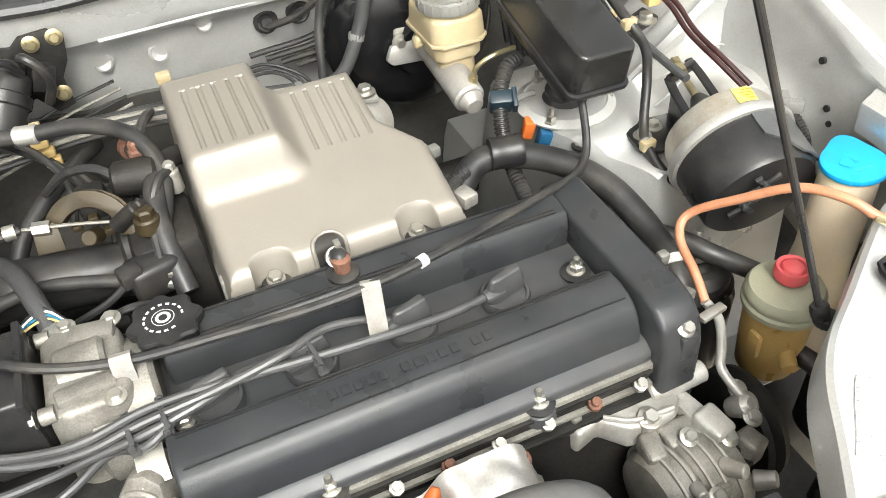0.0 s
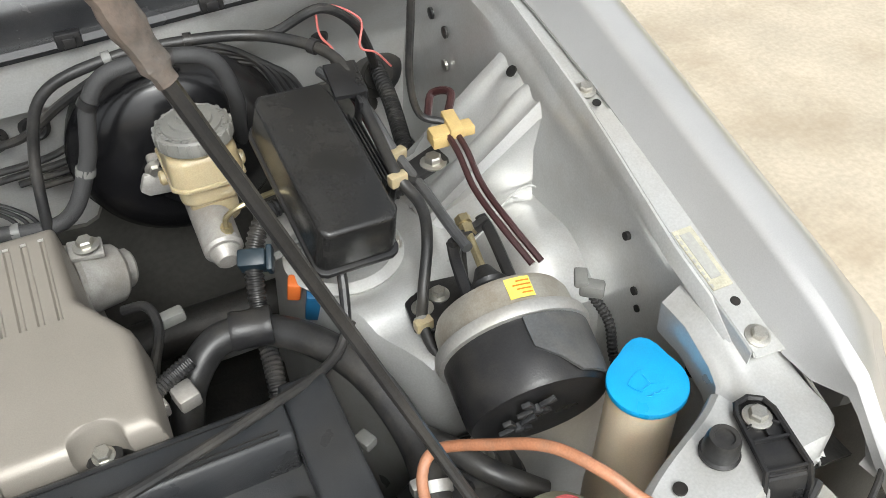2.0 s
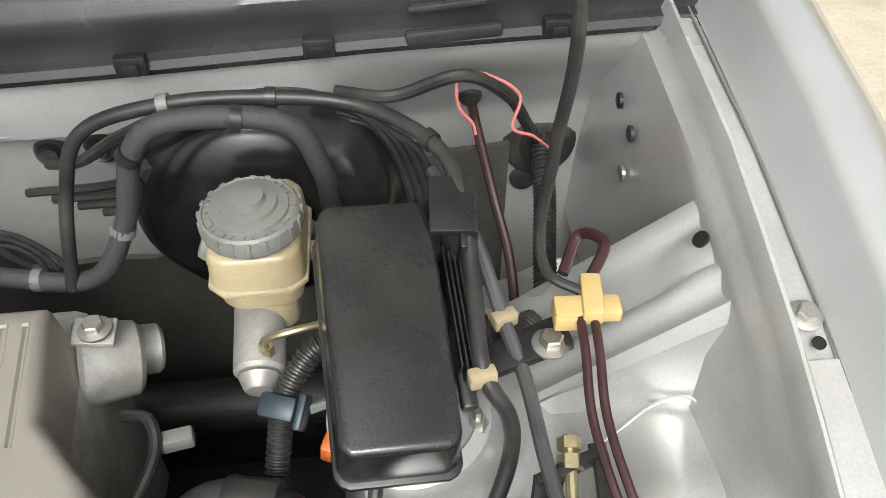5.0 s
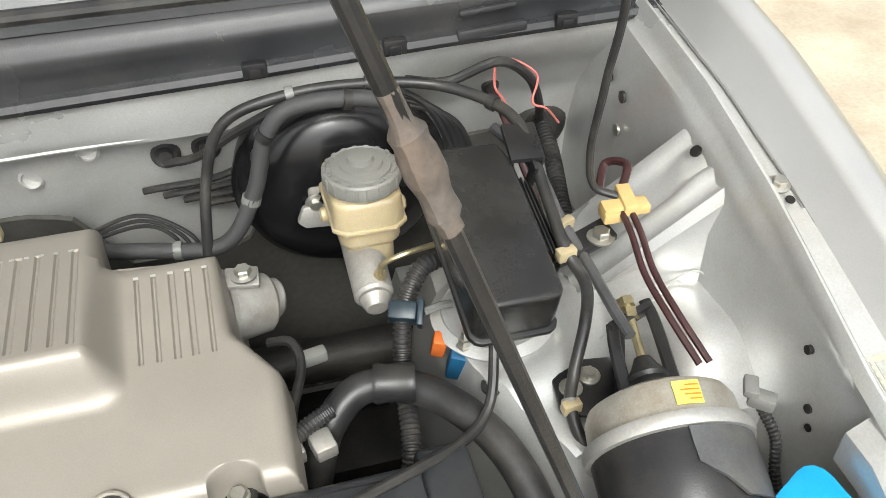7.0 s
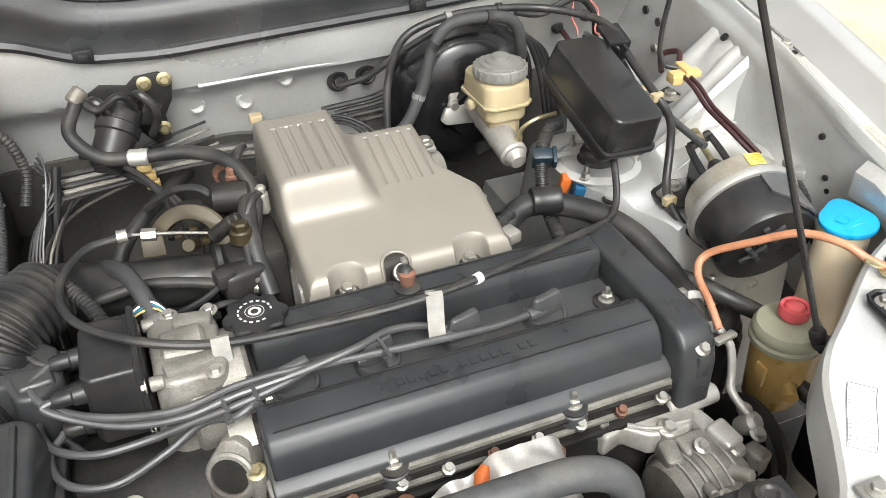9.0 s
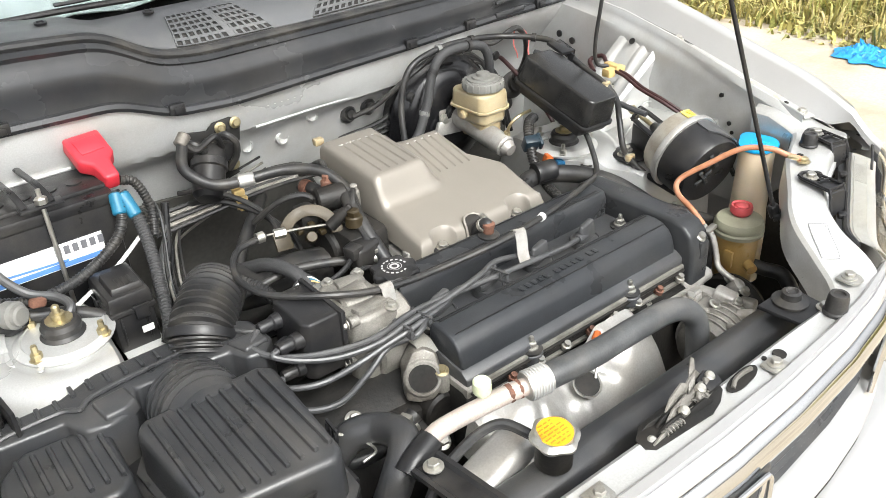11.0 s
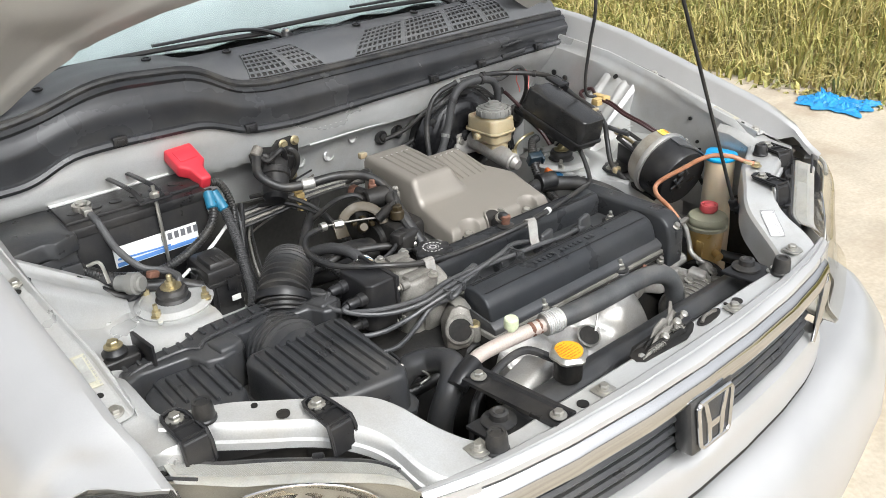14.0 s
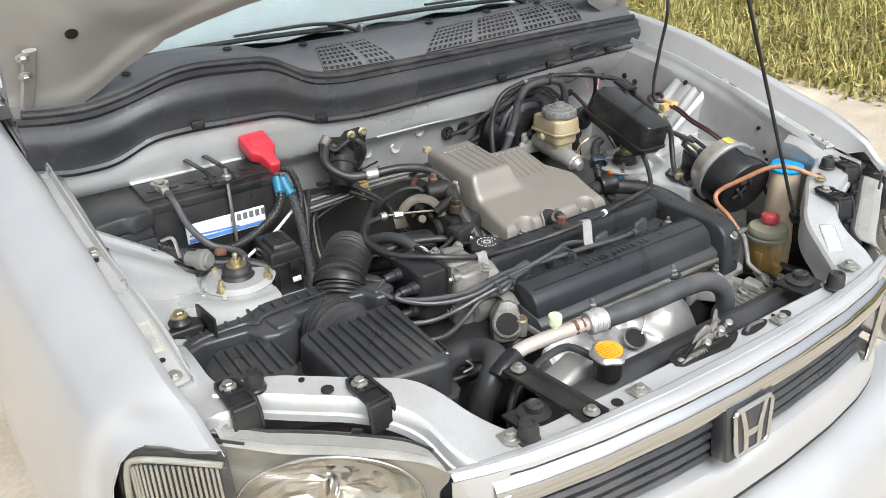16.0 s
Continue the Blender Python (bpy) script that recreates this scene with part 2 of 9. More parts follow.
M_RUST = material("rusty_fitting", (0.14, 0.065, 0.042), 0.75, 0.1, 0.35, 90, 0.6, 500)
M_DARK = material("oily_dark_casting", (0.014, 0.0135, 0.0125), 0.55, 0.2, 0.4, 25, 0.6, 220, dirt=(0.06, 0.05, 0.042), dirt_amount=0.35, dirt_scale=20, spec=0.35)
M_BLUE = material("blue_cap_plastic", (0.01, 0.34, 0.68), 0.32, 0.0, 0.08, 30, 0.05, 900)
M_RED = material("red_plastic", (0.52, 0.03, 0.045), 0.42, 0.0, 0.08, 30, 0.05, 900)
M_REDCAP = material("faded_red_cap", (0.5, 0.06, 0.07), 0.42, 0.0, 0.12, 60, 0.15, 900, dirt=DUST, dirt_amount=0.15)
M_CREAM = material("cream_reservoir_plastic", (0.36, 0.30, 0.19), 0.35, 0.0, 0.15, 20, 0.05, 700, sub=0.3, dirt=(0.25, 0.19, 0.10), dirt_amount=0.55)
M_AMBER = material("amber_reservoir_plastic", (0.42, 0.28, 0.1), 0.3, 0.0, 0.15, 16, 0.05, 700, sub=0.3, dirt=(0.3, 0.17, 0.05), dirt_amount=0.4)
M_NECK = material("milky_bottle_plastic", (0.6, 0.5, 0.36), 0.4, 0.0, 0.08, 16, 0.05, 700, sub=0.35)
M_OLIVE = material("olive_grey_lid", (0.28, 0.28, 0.2), 0.45, 0.0, 0.12, 30, 0.2, 700, dirt=DUST, dirt_amount=0.3)
M_GREYCAP = material("grey_cap_plastic", (0.145, 0.147, 0.140), 0.45, 0.0, 0.1, 30, 0.15, 700, dirt=DUST, dirt_amount=0.25)
M_ORANGE = material("orange_copper_hose", (0.39, 0.165, 0.085), 0.45, 0.0, 0.2, 40, 0.1, 600, dirt=DUST, dirt_amount=0.3, dirt_scale=30)
M_CONN = material("orange_connector", (0.50, 0.12, 0.025), 0.4, 0.0, 0.1, 60, 0.05, 800)
M_YELLOW = material("yellow_connector", (0.50, 0.36, 0.15), 0.42, 0.0, 0.1, 60, 0.05, 800)
M_STICKY = material("yellow_warning_sticker", (0.78, 0.62, 0.10), 0.4, 0.0, 0.12, 80, 0.03, 800)
M_STICKO = material("orange_warning_sticker", (0.8, 0.33, 0.01), 0.45, 0.0, 0.12, 80, 0.03, 800)
M_BURNT = material("burnt_orange_print", (0.50, 0.17, 0.01), 0.5)
M_WHITE = material("white_label", (0.72, 0.72, 0.7), 0.45, 0.0, 0.06, 40, 0.03, 800, dirt=DUST, dirt_amount=0.2)
M_PAPER = material("aged_paper_label", (0.50, 0.50, 0.49), 0.45, 0.0, 0.06, 40, 0.03, 800, dirt=DUST, dirt_amount=0.15)
M_PALEPIPE = material("pale_coated_pipe", (0.42, 0.37, 0.33), 0.5, 0.1, 0.2, 40, 0.15, 500, dirt=(0.26, 0.15, 0.11), dirt_amount=0.5, dirt_scale=40)
M_BLUELBL = material("blue_label", (0.09, 0.22, 0.52), 0.4, 0.0, 0.06, 40, 0.02, 800)
M_STICKBG = material("yellowed_sticker", (0.42, 0.40, 0.31), 0.5, 0.0, 0.2, 60, 0.05, 600)
M_FAINT = material("faded_print", (0.33, 0.33, 0.31), 0.5)
M_BOOSTER = material("gloss_black_enamel", (0.008, 0.008, 0.009), 0.22, 0.0, 0.3, 20, 0.05, 600, dirt=DUST, dirt_amount=0.06)
M_GREENISH = material("pale_green_plastic", (0.55, 0.60, 0.40), 0.4)
M_INK = material("grey_ink", (0.12, 0.12, 0.13), 0.5, 0.0, 0.1, 60, 0.0, 800)
M_BLUETAPE = material("blue_tape", (0.012, 0.125, 0.21), 0.45, 0.0, 0.1, 60, 0.1, 600)
M_BLUECONN = material("deep_blue_connector", (0.01, 0.075, 0.16), 0.42, 0.0, 0.1, 60, 0.05, 700)
M_CHROME = material("chrome", (0.60, 0.60, 0.60), 0.09, 1.0, 0.04, 10, 0.0, 600)
M_FOAM = material("worn_grey_foam", (0.075, 0.068, 0.062), 0.9, 0.0, 0.4, 70, 1.0, 260, dirt=(0.17, 0.12, 0.09), dirt_amount=0.7, dirt_scale=40)
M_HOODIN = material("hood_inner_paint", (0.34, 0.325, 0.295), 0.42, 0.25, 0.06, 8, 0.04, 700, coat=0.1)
M_REFLECT = material("headlight_reflector", (0.8, 0.78, 0.74), 0.16, 0.95, 0.05, 20, 0.0, 600)
M_GREYHOSE = material("braided_grey_hose", (0.035, 0.035, 0.036), 0.6, 0.0, 0.25, 300, 0.8, 900)
M_DRUM = material("stained_zinc_drum", (0.5, 0.48, 0.42), 0.42, 0.7, 0.12, 20, 0.15, 600, dirt=(0.28, 0.18, 0.1), dirt_amount=0.55, dirt_scale=26)
M_MAT = material("dusty_insulation_mat", (0.055, 0.053, 0.047), 0.8, 0.0, 0.3, 14, 0.5, 120, dirt=(0.03, 0.027, 0.024), dirt_amount=0.6, dirt_scale=7)
M_REDWIRE = material("dark_red_tube", (0.035, 0.012, 0.012), 0.35, 0.0, 0.2, 40, 0.05, 500)
M_PINKWIRE = material("pink_wire", (0.7, 0.2, 0.18), 0.45, 0.0, 0.1, 40, 0.0, 500)


def glass(name, tint, rough=0.03):
    m = bpy.data.materials.new(name)
    m.use_nodes = True
    p = m.node_tree.nodes["Principled BSDF"]
    p.inputs["Base Color"].default_value = (*tint, 1)
    p.inputs["Roughness"].default_value = rough
    p.inputs["Transmission Weight"].default_value = 1.0
    p.inputs["IOR"].default_value = 1.5
    return m


M_GLASS = glass("windscreen_glass", (0.75, 0.82, 0.8))
# for the sheet added behind the windscreen to brighten it
M_BACKSHEET = material("pale_back_sheet", (0.50, 0.52, 0.54), 0.45, 0.0, 0.05, 5, 0.1, 60)


def clear_cover(name, tint, rough):
    """Thin clear plastic: see-through, with a gloss that grows at the edges."""
    m = bpy.data.materials.new(name)
    m.use_nodes = True
    n, l = m.node_tree.nodes, m.node_tree.links
    n.remove(n["Principled BSDF"])
    see = n.new("ShaderNodeBsdfTransparent")
    see.inputs["Color"].default_value = (*tint, 1)
    gloss = n.new("ShaderNodeBsdfGlossy")
    gloss.inputs["Roughness"].default_value = rough
    lw = n.new("ShaderNodeLayerWeight")
    lw.inputs["Blend"].default_value = 0.5
    fr = n.new("ShaderNodeMath")
    fr.operation = "POWER"
    fr.inputs[1].default_value = 3.5
    l.new(lw.outputs["Facing"], fr.inputs[0])
    edge = fr
    fr = n.new("ShaderNodeMapRange")
    fr.inputs["To Min"].default_value, fr.inputs["To Max"].default_value = 0.035, 0.55
    l.new(edge.outputs[0], fr.inputs["Value"])
    mx = n.new("ShaderNodeMixShader")
    l.new(fr.outputs[0], mx.inputs[0])
    l.new(see.outputs[0], mx.inputs[1])
    l.new(gloss.outputs[0], mx.inputs[2])
    l.new(mx.outputs[0], n["Material Output"].inputs["Surface"])
    return m


M_LENS = clear_cover("headlight_lens", (0.95, 0.93, 0.87), 0.06)
M_LAMPIN = material("lamp_housing_pale", (0.36, 0.345, 0.31), 0.42, 0.15, 0.12, 30, 0.05, 600)
M_FLUTED = material("yellowed_clear_plastic", (0.29, 0.28, 0.25), 0.36, 0.0, 0.12, 40, 0.05, 600, sub=0.2)

# ---- the car's body ----
RAIL = [(-0.06, 0.945), (0.0, 0.972), (0.06, 0.993), (0.315, 1.060), (0.45, 1.088), (0.6, 1.105), (0.95, 1.13)]
EDGE = [(-0.06, 0.674), (0.0, 0.690), (0.14, 0.703), (0.95, 0.71)]


def rail_z(y):
    return curve_at(RAIL, y)


body = thing("car_body", "silver car body with the engine bay open", "car", (0, 0.3, 0.45))

STATIONS = [-0.06, -0.045, -0.03, 0.0, 0.03, 0.06, 0.1, 0.15, 0.2, 0.26, 0.315, 0.38, 0.45, 0.52, 0.6, 0.7, 0.82, 0.95]


FENDER_EDGE = [(-0.070, 0.686, 0.963), (-0.05, 0.692, 0.970), (-0.034, 0.696, 0.979), (-0.008, 0.699, 1.000), (0.046, 0.702, 1.021), (0.10, 0.703, 1.038), (0.186, 0.705, 1.059), (0.315, 0.708, 1.092), (0.45, 0.711, 1.124),
               (0.6, 0.713, 1.146), (0.95, 0.715, 1.175)]


# how far the left-hand rail and fender lie further in, and that fender's edge
LEFT_IN = [(-0.07, 0.030), (0.0, 0.022), (0.06, 0.016), (0.2, 0.010), (0.34, 0.002), (0.5, 0.0)]
LEFT_EDGE = [(-0.07, 0.655), (-0.026, 0.660), (-0.006, 0.667), (0.025, 0.673), (0.091, 0.678), (0.17, 0.685), (0.265, 0.691), (0.372, 0.699), (0.5, 0.708), (0.66, 0.717), (0.95, 0.72)]


def inset(side, y):
    return curve_at(LEFT_IN, y) if side < 0 else 0.0


def fender(side):
    rows = []
    for y in [-0.070, -0.060, -0.048, -0.034, -0.02, -0.008, 0.02, 0.046, 0.07, 0.1, 0.14, 0.186, 0.25, 0.315, 0.38, 0.45, 0.52, 0.6, 0.7, 0.82, 0.95]:
        e = curve_at([(a, b) for a, b, _ in FENDER_EDGE], y)
        z = curve_at([(a, c) for a, _, c in FENDER_EDGE], y)
        nose = 1 - step(-0.070, 0.09, y)
        if side < 0:
            e = curve_at(LEFT_EDGE, y)
        foot = mix(rail_z(max(y, 0.0)) - 0.009, z - 0.012, step(0.03, -0.02, y))
        w = mix(0.005, 0.019 if side > 0 else 0.009, step(-0.005, 0.055, y))
        pts = [(e - w, foot), (e - 0.84 * w, foot + 0.003), (e - 0.003, z - 0.003), (e, z), (e + 0.007, z + 0.003)]
        pts += [(e + a, z - mix(b, c, nose)) for a, b, c in ((0.026, 0.0, 0.0), (0.046, 0.013, 0.002), (0.063, 0.030, 0.005), (0.079, 0.048, 0.011), (0.093, 0.068, 0.026), (0.106, 0.094, 0.060), (0.117, 0.134, 0.125), (0.126, 0.204, 0.200))]
        pts += [(e + 0.131, z - 0.334), (e + 0.131, z - 0.53)]
        row = []
        for x, zz in pts:
            yy = y + nose * (0.072 * step(0.0, 0.075, x - e) + 0.02 * step(0.07, 0.13, x - e))
            row.append((side * x, yy, zz))
        rows.append(row)
    bm = bm_new()
    sheet(bm, rows, 0.0012 * side)
    # the nose turns under, so that no open edge shows
    lip = [[p, (p[0], p[1] + 0.008, p[2] - 0.010), (p[0], p[1] + 0.03, p[2] - 0.014)] for p in rows[0][3:]]
    sheet(bm, lip, 0.0012)
    part("fender", bm, M_PAINT, body)
    bm = bm_new()
    sheet(bm, [[(side * (x - inset(side, y)), y, z) for x, z in ((0.652, 0.952), (0.67, 0.95), (0.692, 0.944))] for y in (-0.03, 0.0, 0.045)], 0.002)
    return part("fender_liner", bm, M_DARK, body)


def ridge(y):
    """How far the rail's ridge drifts outward towards the rear."""
    return curve_at([(0.15, 0.0), (0.28, 0.010), (0.42, 0.016), (0.95, 0.024)], y)


def z_corner(x, y):
    """Height of the pressed corner between slam panel and rail."""
    z = rail_z(max(y, 0.0))
    up = curve_at([(0.630, z - 0.026), (0.640, z - 0.020), (0.648, z - 0.0105), (0.655, z - 0.0095), (0.69, z - 0.0100)], x)
    low = curve_at([(0.60, 0.9735), (0.635, 0.9735), (0.66, 0.975), (0.69, 0.969)], x)
    return mix(low, up, step(-0.005, 0.075, y))


def upper_rail(side):
    """The flange that the fender is bolted to, its ridge and the wall below."""
    rows = []
    for y in STATIONS[2:]:
        z, e = rail_z(y), curve_at(EDGE, y)
        low = 0.80
        xs = [(0.622, low - z), (0.630, -0.11), (0.6335, -0.040), (0.6355, -0.026), (0.640, -0.019), (0.6475, -0.011), (0.651, -0.003), (0.6535, 0.002), (0.656, 0.0025), (0.658, -0.001), (0.660, -0.0075), (0.664, -0.009),
              (e - 0.018, -0.0095), (e - 0.0145, -0.0090)]
        if y < 0.08:
            xs = [(x, min(dz, z_corner(min(x, e - 0.016), y) - z - 0.004)) for x, dz in xs]
        g = ridge(y)
        back = 0.019
        rows.append([(side * (min(x + g * step(0.632, 0.645, x) + back * (1 - step(0.632, 0.650, x)), e - 0.0145) - inset(side, y)), y, z + dz - 0.0001 * k) for k, (x, dz) in enumerate(xs)])
    bm = bm_new()
    sheet(bm, rows, 0.0015)
    return part("upper_rail", bm, M_BAY, body)


def apron(side):
    """Wheel house and strut tower."""
    rows = []
    inner = [(-0.04, 0.55), (0.114, 0.528), (0.199, 0.469), (0.274, 0.421), (0.328, 0.395), (0.392, 0.384), (0.66, 0.384)] if side > 0 else [(-0.04, 0.60), (0.215, 0.57), (0.235, 0.44), (0.25, 0.405), (0.36, 0.395), (0.66, 0.39)]
    f0, f1 = (0.188, 0.223) if side > 0 else (0.225, 0.262)
    for j in range(61):
        y = mix(0.10 if side > 0 else -0.04, 0.66, j / 60)
        xi = curve_at(inner, y)
        row = []
        for i in range(41):
            x = mix(xi - 0.012, 0.662 if side > 0 else 0.646, i / 40)
            d = math.hypot(x - (0.447 if side > 0 else 0.46), y - (0.388 if side > 0 else 0.384))
            top = (0.888 if side > 0 else 0.902) - (0.30 if side > 0 else 0.20) * (1 - step(f0, f1, y)) - 0.16 * (step(0.493, 0.541, y) if side > 0 else step(0.455, 0.50, y))
            top += 0.012 * step(0.115, 0.09, d) if d < 0.2 else 0
            top += 0.035 * step(0.54, 0.635, x) * step(0.2, 0.3, y)
            top += 0.020 * math.exp(-((x - 0.60) / 0.048) ** 2 - ((y - 0.274) / 0.053) ** 2) * (side > 0)
            if d < 0.075:
                top = mix(top, 0.894 if side > 0 else 0.908, step(0.075, 0.06, d))
            z = mix(0.50, top, step(xi - 0.012, xi + 0.018, x) ** 0.6)
            row.append((side * x, y, z))
        rows.append(row)
    bm = bm_new()
    sheet(bm, rows, 0.0015)
    return part("wheel_house", bm, M_BAY, body)


def cross_brace(side):
    """The pressed brace from the strut tower out to the rail."""
    bm = bm_new()
    rows = []
    if side > 0:
        for i in range(25):
            t = i / 24
            a = Vector((mix(0.527, 0.674, t), mix(0.479, 0.437, t), mix(0.902, 1.068, t)))
            e = Vector((mix(0.538, 0.668, t), mix(0.390, 0.358, t), mix(0.902, 1.048, t)))
            foot = Vector((mix(0.545, 0.660, t), mix(0.382, 0.352, t), mix(0.890, 0.925, t)))
            row = [a + Vector((0, 0.004, -0.03)), a + Vector((0, 0.003, -0.004))]
            for q in range(25):
                u = q / 24
                p = a.lerp(e, u)
                bead = curve_at([(0.0, 0.0), (0.06, 0.002), (0.16, 0.002), (0.22, -0.005), (0.30, -0.006), (0.62, -0.006), (0.68, 0.0), (0.73, 0.0025), (0.78, 0.0), (0.84, -0.005), (0.93, -0.004), (1.0, 0.001)], u)
                bead += 0.0075 * step(0.026, 0.008, math.hypot(p.x - 0.646, p.y - 0.407))
                row.append(p + Vector((0, 0, bead)))
            row += [e + Vector((0, -0.004, -0.004)), e.lerp(foot, 0.12) + Vector((0, -0.006, 0)), e.lerp(foot, 0.5) + Vector((0, 0.004, 0)), foot]
            rows.append([tuple(p) for p in row])
        sheet(bm, rows, 0.0015)
        return part("cross_brace", bm, M_BAY, body)
    for i in range(21):
        t = i / 20
        a = Vector((mix(0.500, 0.668, t), mix(0.490, 0.468, t), mix(0.918, 1.045, t)))
        e = Vector((mix(0.520, 0.660, t), mix(0.412, 0.366, t), mix(0.918, 1.032, t)))
        row = [a + Vector((0, 0.008, -0.05)), a + Vector((0, 0.004, -0.006))]
        for q in range(21):
            u = q / 20
            row.append(a.lerp(e, u) + Vector((0, 0, curve_at([(0.0, 0.0), (0.08, 0.003), (0.2, 0.003), (0.28, -0.005), (0.6, -0.006), (0.7, 0.001), (0.78, 0.004), (0.9, 0.003), (1.0, -0.002)], u))))
        row += [e + Vector((0, -0.004, -0.008)), e + Vector((0.002, -0.006, -0.03)), e + Vector((0.004, -0.008, -0.075))]
        rows.append([(side * p.x, p.y, p.z) for p in row])
    sheet(bm, rows, 0.0015)
    return part("cross_brace", bm, M_BAY, body)


def hex_bolt(name, parent, p, d=(0, 0, 1), r=0.007, mat=None, washer=1.55):
    bm = bm_new()
    m = axis(p, d)
    lathe(bm, [(r * washer, 0), (r * washer, r * 0.22), (r * 1.05, r * 0.4)], m, 18)
    lathe(bm, [(r, r * 0.3), (r, r * 0.95), (r * 0.85, r * 1.15)], m, 6)
    return part(name, bm, mat or M_STEEL, parent)


for s in (1, -1):
    fender(s)
    upper_rail(s)
    apron(s)
    cross_brace(s)
    for y in (0.064, 0.327):
        hex_bolt("fender_bolt", body, (s * (0.673 + 0.5 * ridge(y) - inset(s, y)), y, rail_z(y) - 0.0072), (0, -0.2, 1), 0.0066)
    for y in (0.095, 0.310):
        bm = bm_new()
        lathe(bm, [(0.0042, 0), (0.0042, 0.001)], pose(s * (0.6755 + 0.5 * ridge(y) - inset(s, y)), y, rail_z(y) - 0.0074, 14), 14)
        part("rail_hole", bm, M_DARK, body)
    # grey tube along the fender gutter; the gutter's shadow is in its colour
    for dx, dz in ((0.6905, -0.0088),):
        bm = bm_new()
        tube(bm, [(s * (dx - inset(s, y)), y, rail_z(y) + dz) for y in STATIONS[3:]], 0.0014, 6, 2)
        part("rail_gutter_shade", bm, M_GREYCAP, body)
    # sticker on the rail
    bm = bm_new()
    box(bm, (s * (0.6735 - inset(s, 0.137)), 0.137, rail_z(0.137) - 0.0062), (0.019, 0.060, 0.0008), 0, (14.5, 0, 0))
    part("rail_sticker", bm, M_STICKBG, body, "worn paper sticker")
    bm = bm_new()
    box(bm, (s * (0.6735 - inset(s, 0.137)), 0.139, rail_z(0.139) - 0.0056), (0.010, 0.045, 0.0007), 0, (14.5, 0, 0))
    for i in range(9):
        box(bm, (s * (0.6655 - inset(s, 0.137)), 0.112 + i * 0.006, rail_z(0.112 + i * 0.006) - 0.0056), (0.002, 0.0035, 0.0007), 0, (14.5, 0, 0))
    part("sticker_print", bm, M_FAINT, body)
    # strut mount
    c = Vector((0.447, 0.388, 0.899)) if s > 0 else Vector((-0.456, 0.392, 0.912))
    bm = bm_new()
    lathe(bm, [(0.06, -0.004), (0.062, 0), (0.052, 0.006), (0.05, 0.004), (0.03, 0.005)], Matrix.Translation(c), 40)
    part("strut_mount", bm, M_BAY, body)
    bm = bm_new()
    lathe(bm, [(0.026, 0.0), (0.028, 0.006), (0.024, 0.010), (0.025, 0.018), (0.022, 0.024), (0.012, 0.026)], Matrix.Translation(c), 28)
    part("strut_rubber", bm, M_RUBBER, body, "black rubber strut bearing")
    bm = bm_new()
    lathe(bm, [(0.017, 0.024), (0.017, 0.027), (0.009, 0.028), (0.009, 0.035), (0.005, 0.036), (0.005, 0.045), (0.003, 0.047)], Matrix.Translation(c), 12)
    part("strut_nut", bm, M_BRASS, body)
    for a in ((222, 342, 102) if s > 0 else (-42, 122, 218)):
        q = c + Vector((0.052 * math.cos(radians(a)), 0.052 * math.sin(radians(a)), 0.002))
        bm = bm_new()
        k = 1.0 if s > 0 else 1.1
        lathe(bm, [(0.009 * k, 0), (0.009 * k, 0.002), (0.0065 * k, 0.002), (0.0065 * k, 0.009 * k), (0.0035 * k, 0.0095 * k), (0.0035 * k, 0.019 * k)], Matrix.Translation(q), 6)
        part("strut_stud", bm, M_STEEL if s > 0 else M_BRASS, body)

# welded tab, brace holes and spot welds on the left-hand tower
def left_tower_z(x):
    return 0.902 + 0.035 * step(0.54, 0.635, x)


rows = []
for i in range(13):
    t = i / 12
    x = mix(0.522, 0.606, t)
    rear, front = mix(0.416, 0.448, min(1.0, t / 0.7)) - 0.030 * step(0.7, 1.0, t), mix(0.370, 0.410, t)
    rows.append([(-x, mix(rear, front, v), left_tower_z(x) + 0.0095 - 0.006 * (v in (0.0, 1.0))) for v in (0.0, 0.05, 0.5, 0.95, 1.0)])
bm = bm_new()
sheet(bm, rows, 0.0015)
part("tower_tab", bm, M_BAY, body)
for x, y in ((0.571, 0.417), (0.537, 0.394), (0.500, 0.340)):
    bm = bm_new()
    lathe(bm, [(0.004, -0.002), (0.004, 0.001), (0.0032, 0.0008)], Matrix.Translation((-x, y, left_tower_z(x) + 0.011)), 14)
    part("spot_weld", bm, M_BAY, body)
bm = bm_new()
prism(bm, [(-0.006, -0.009), (0.004, -0.011), (0.008, 0.004), (0.0, 0.010), (-0.007, 0.004)], 0.0, 0.0015, 0, pose(-0.654, 0.374, 1.036, 0, 36, 0))
part("brace_hole", bm, M_DARK, body)
bm = bm_new()
box(bm, (-0.655, 0.452, 1.0375), (0.010, 0.004, 0.0012), 0.0004, (0, 36, 10))
part("brace_slot", bm, M_DARK, body)
bm = bm_new()
box(bm, (-0.567, 0.462, 0.9705), (0.008, 0.004, 0.0012), 0.0004, (0, 36, 10))
part("brace_slot", bm, M_DARK, body)

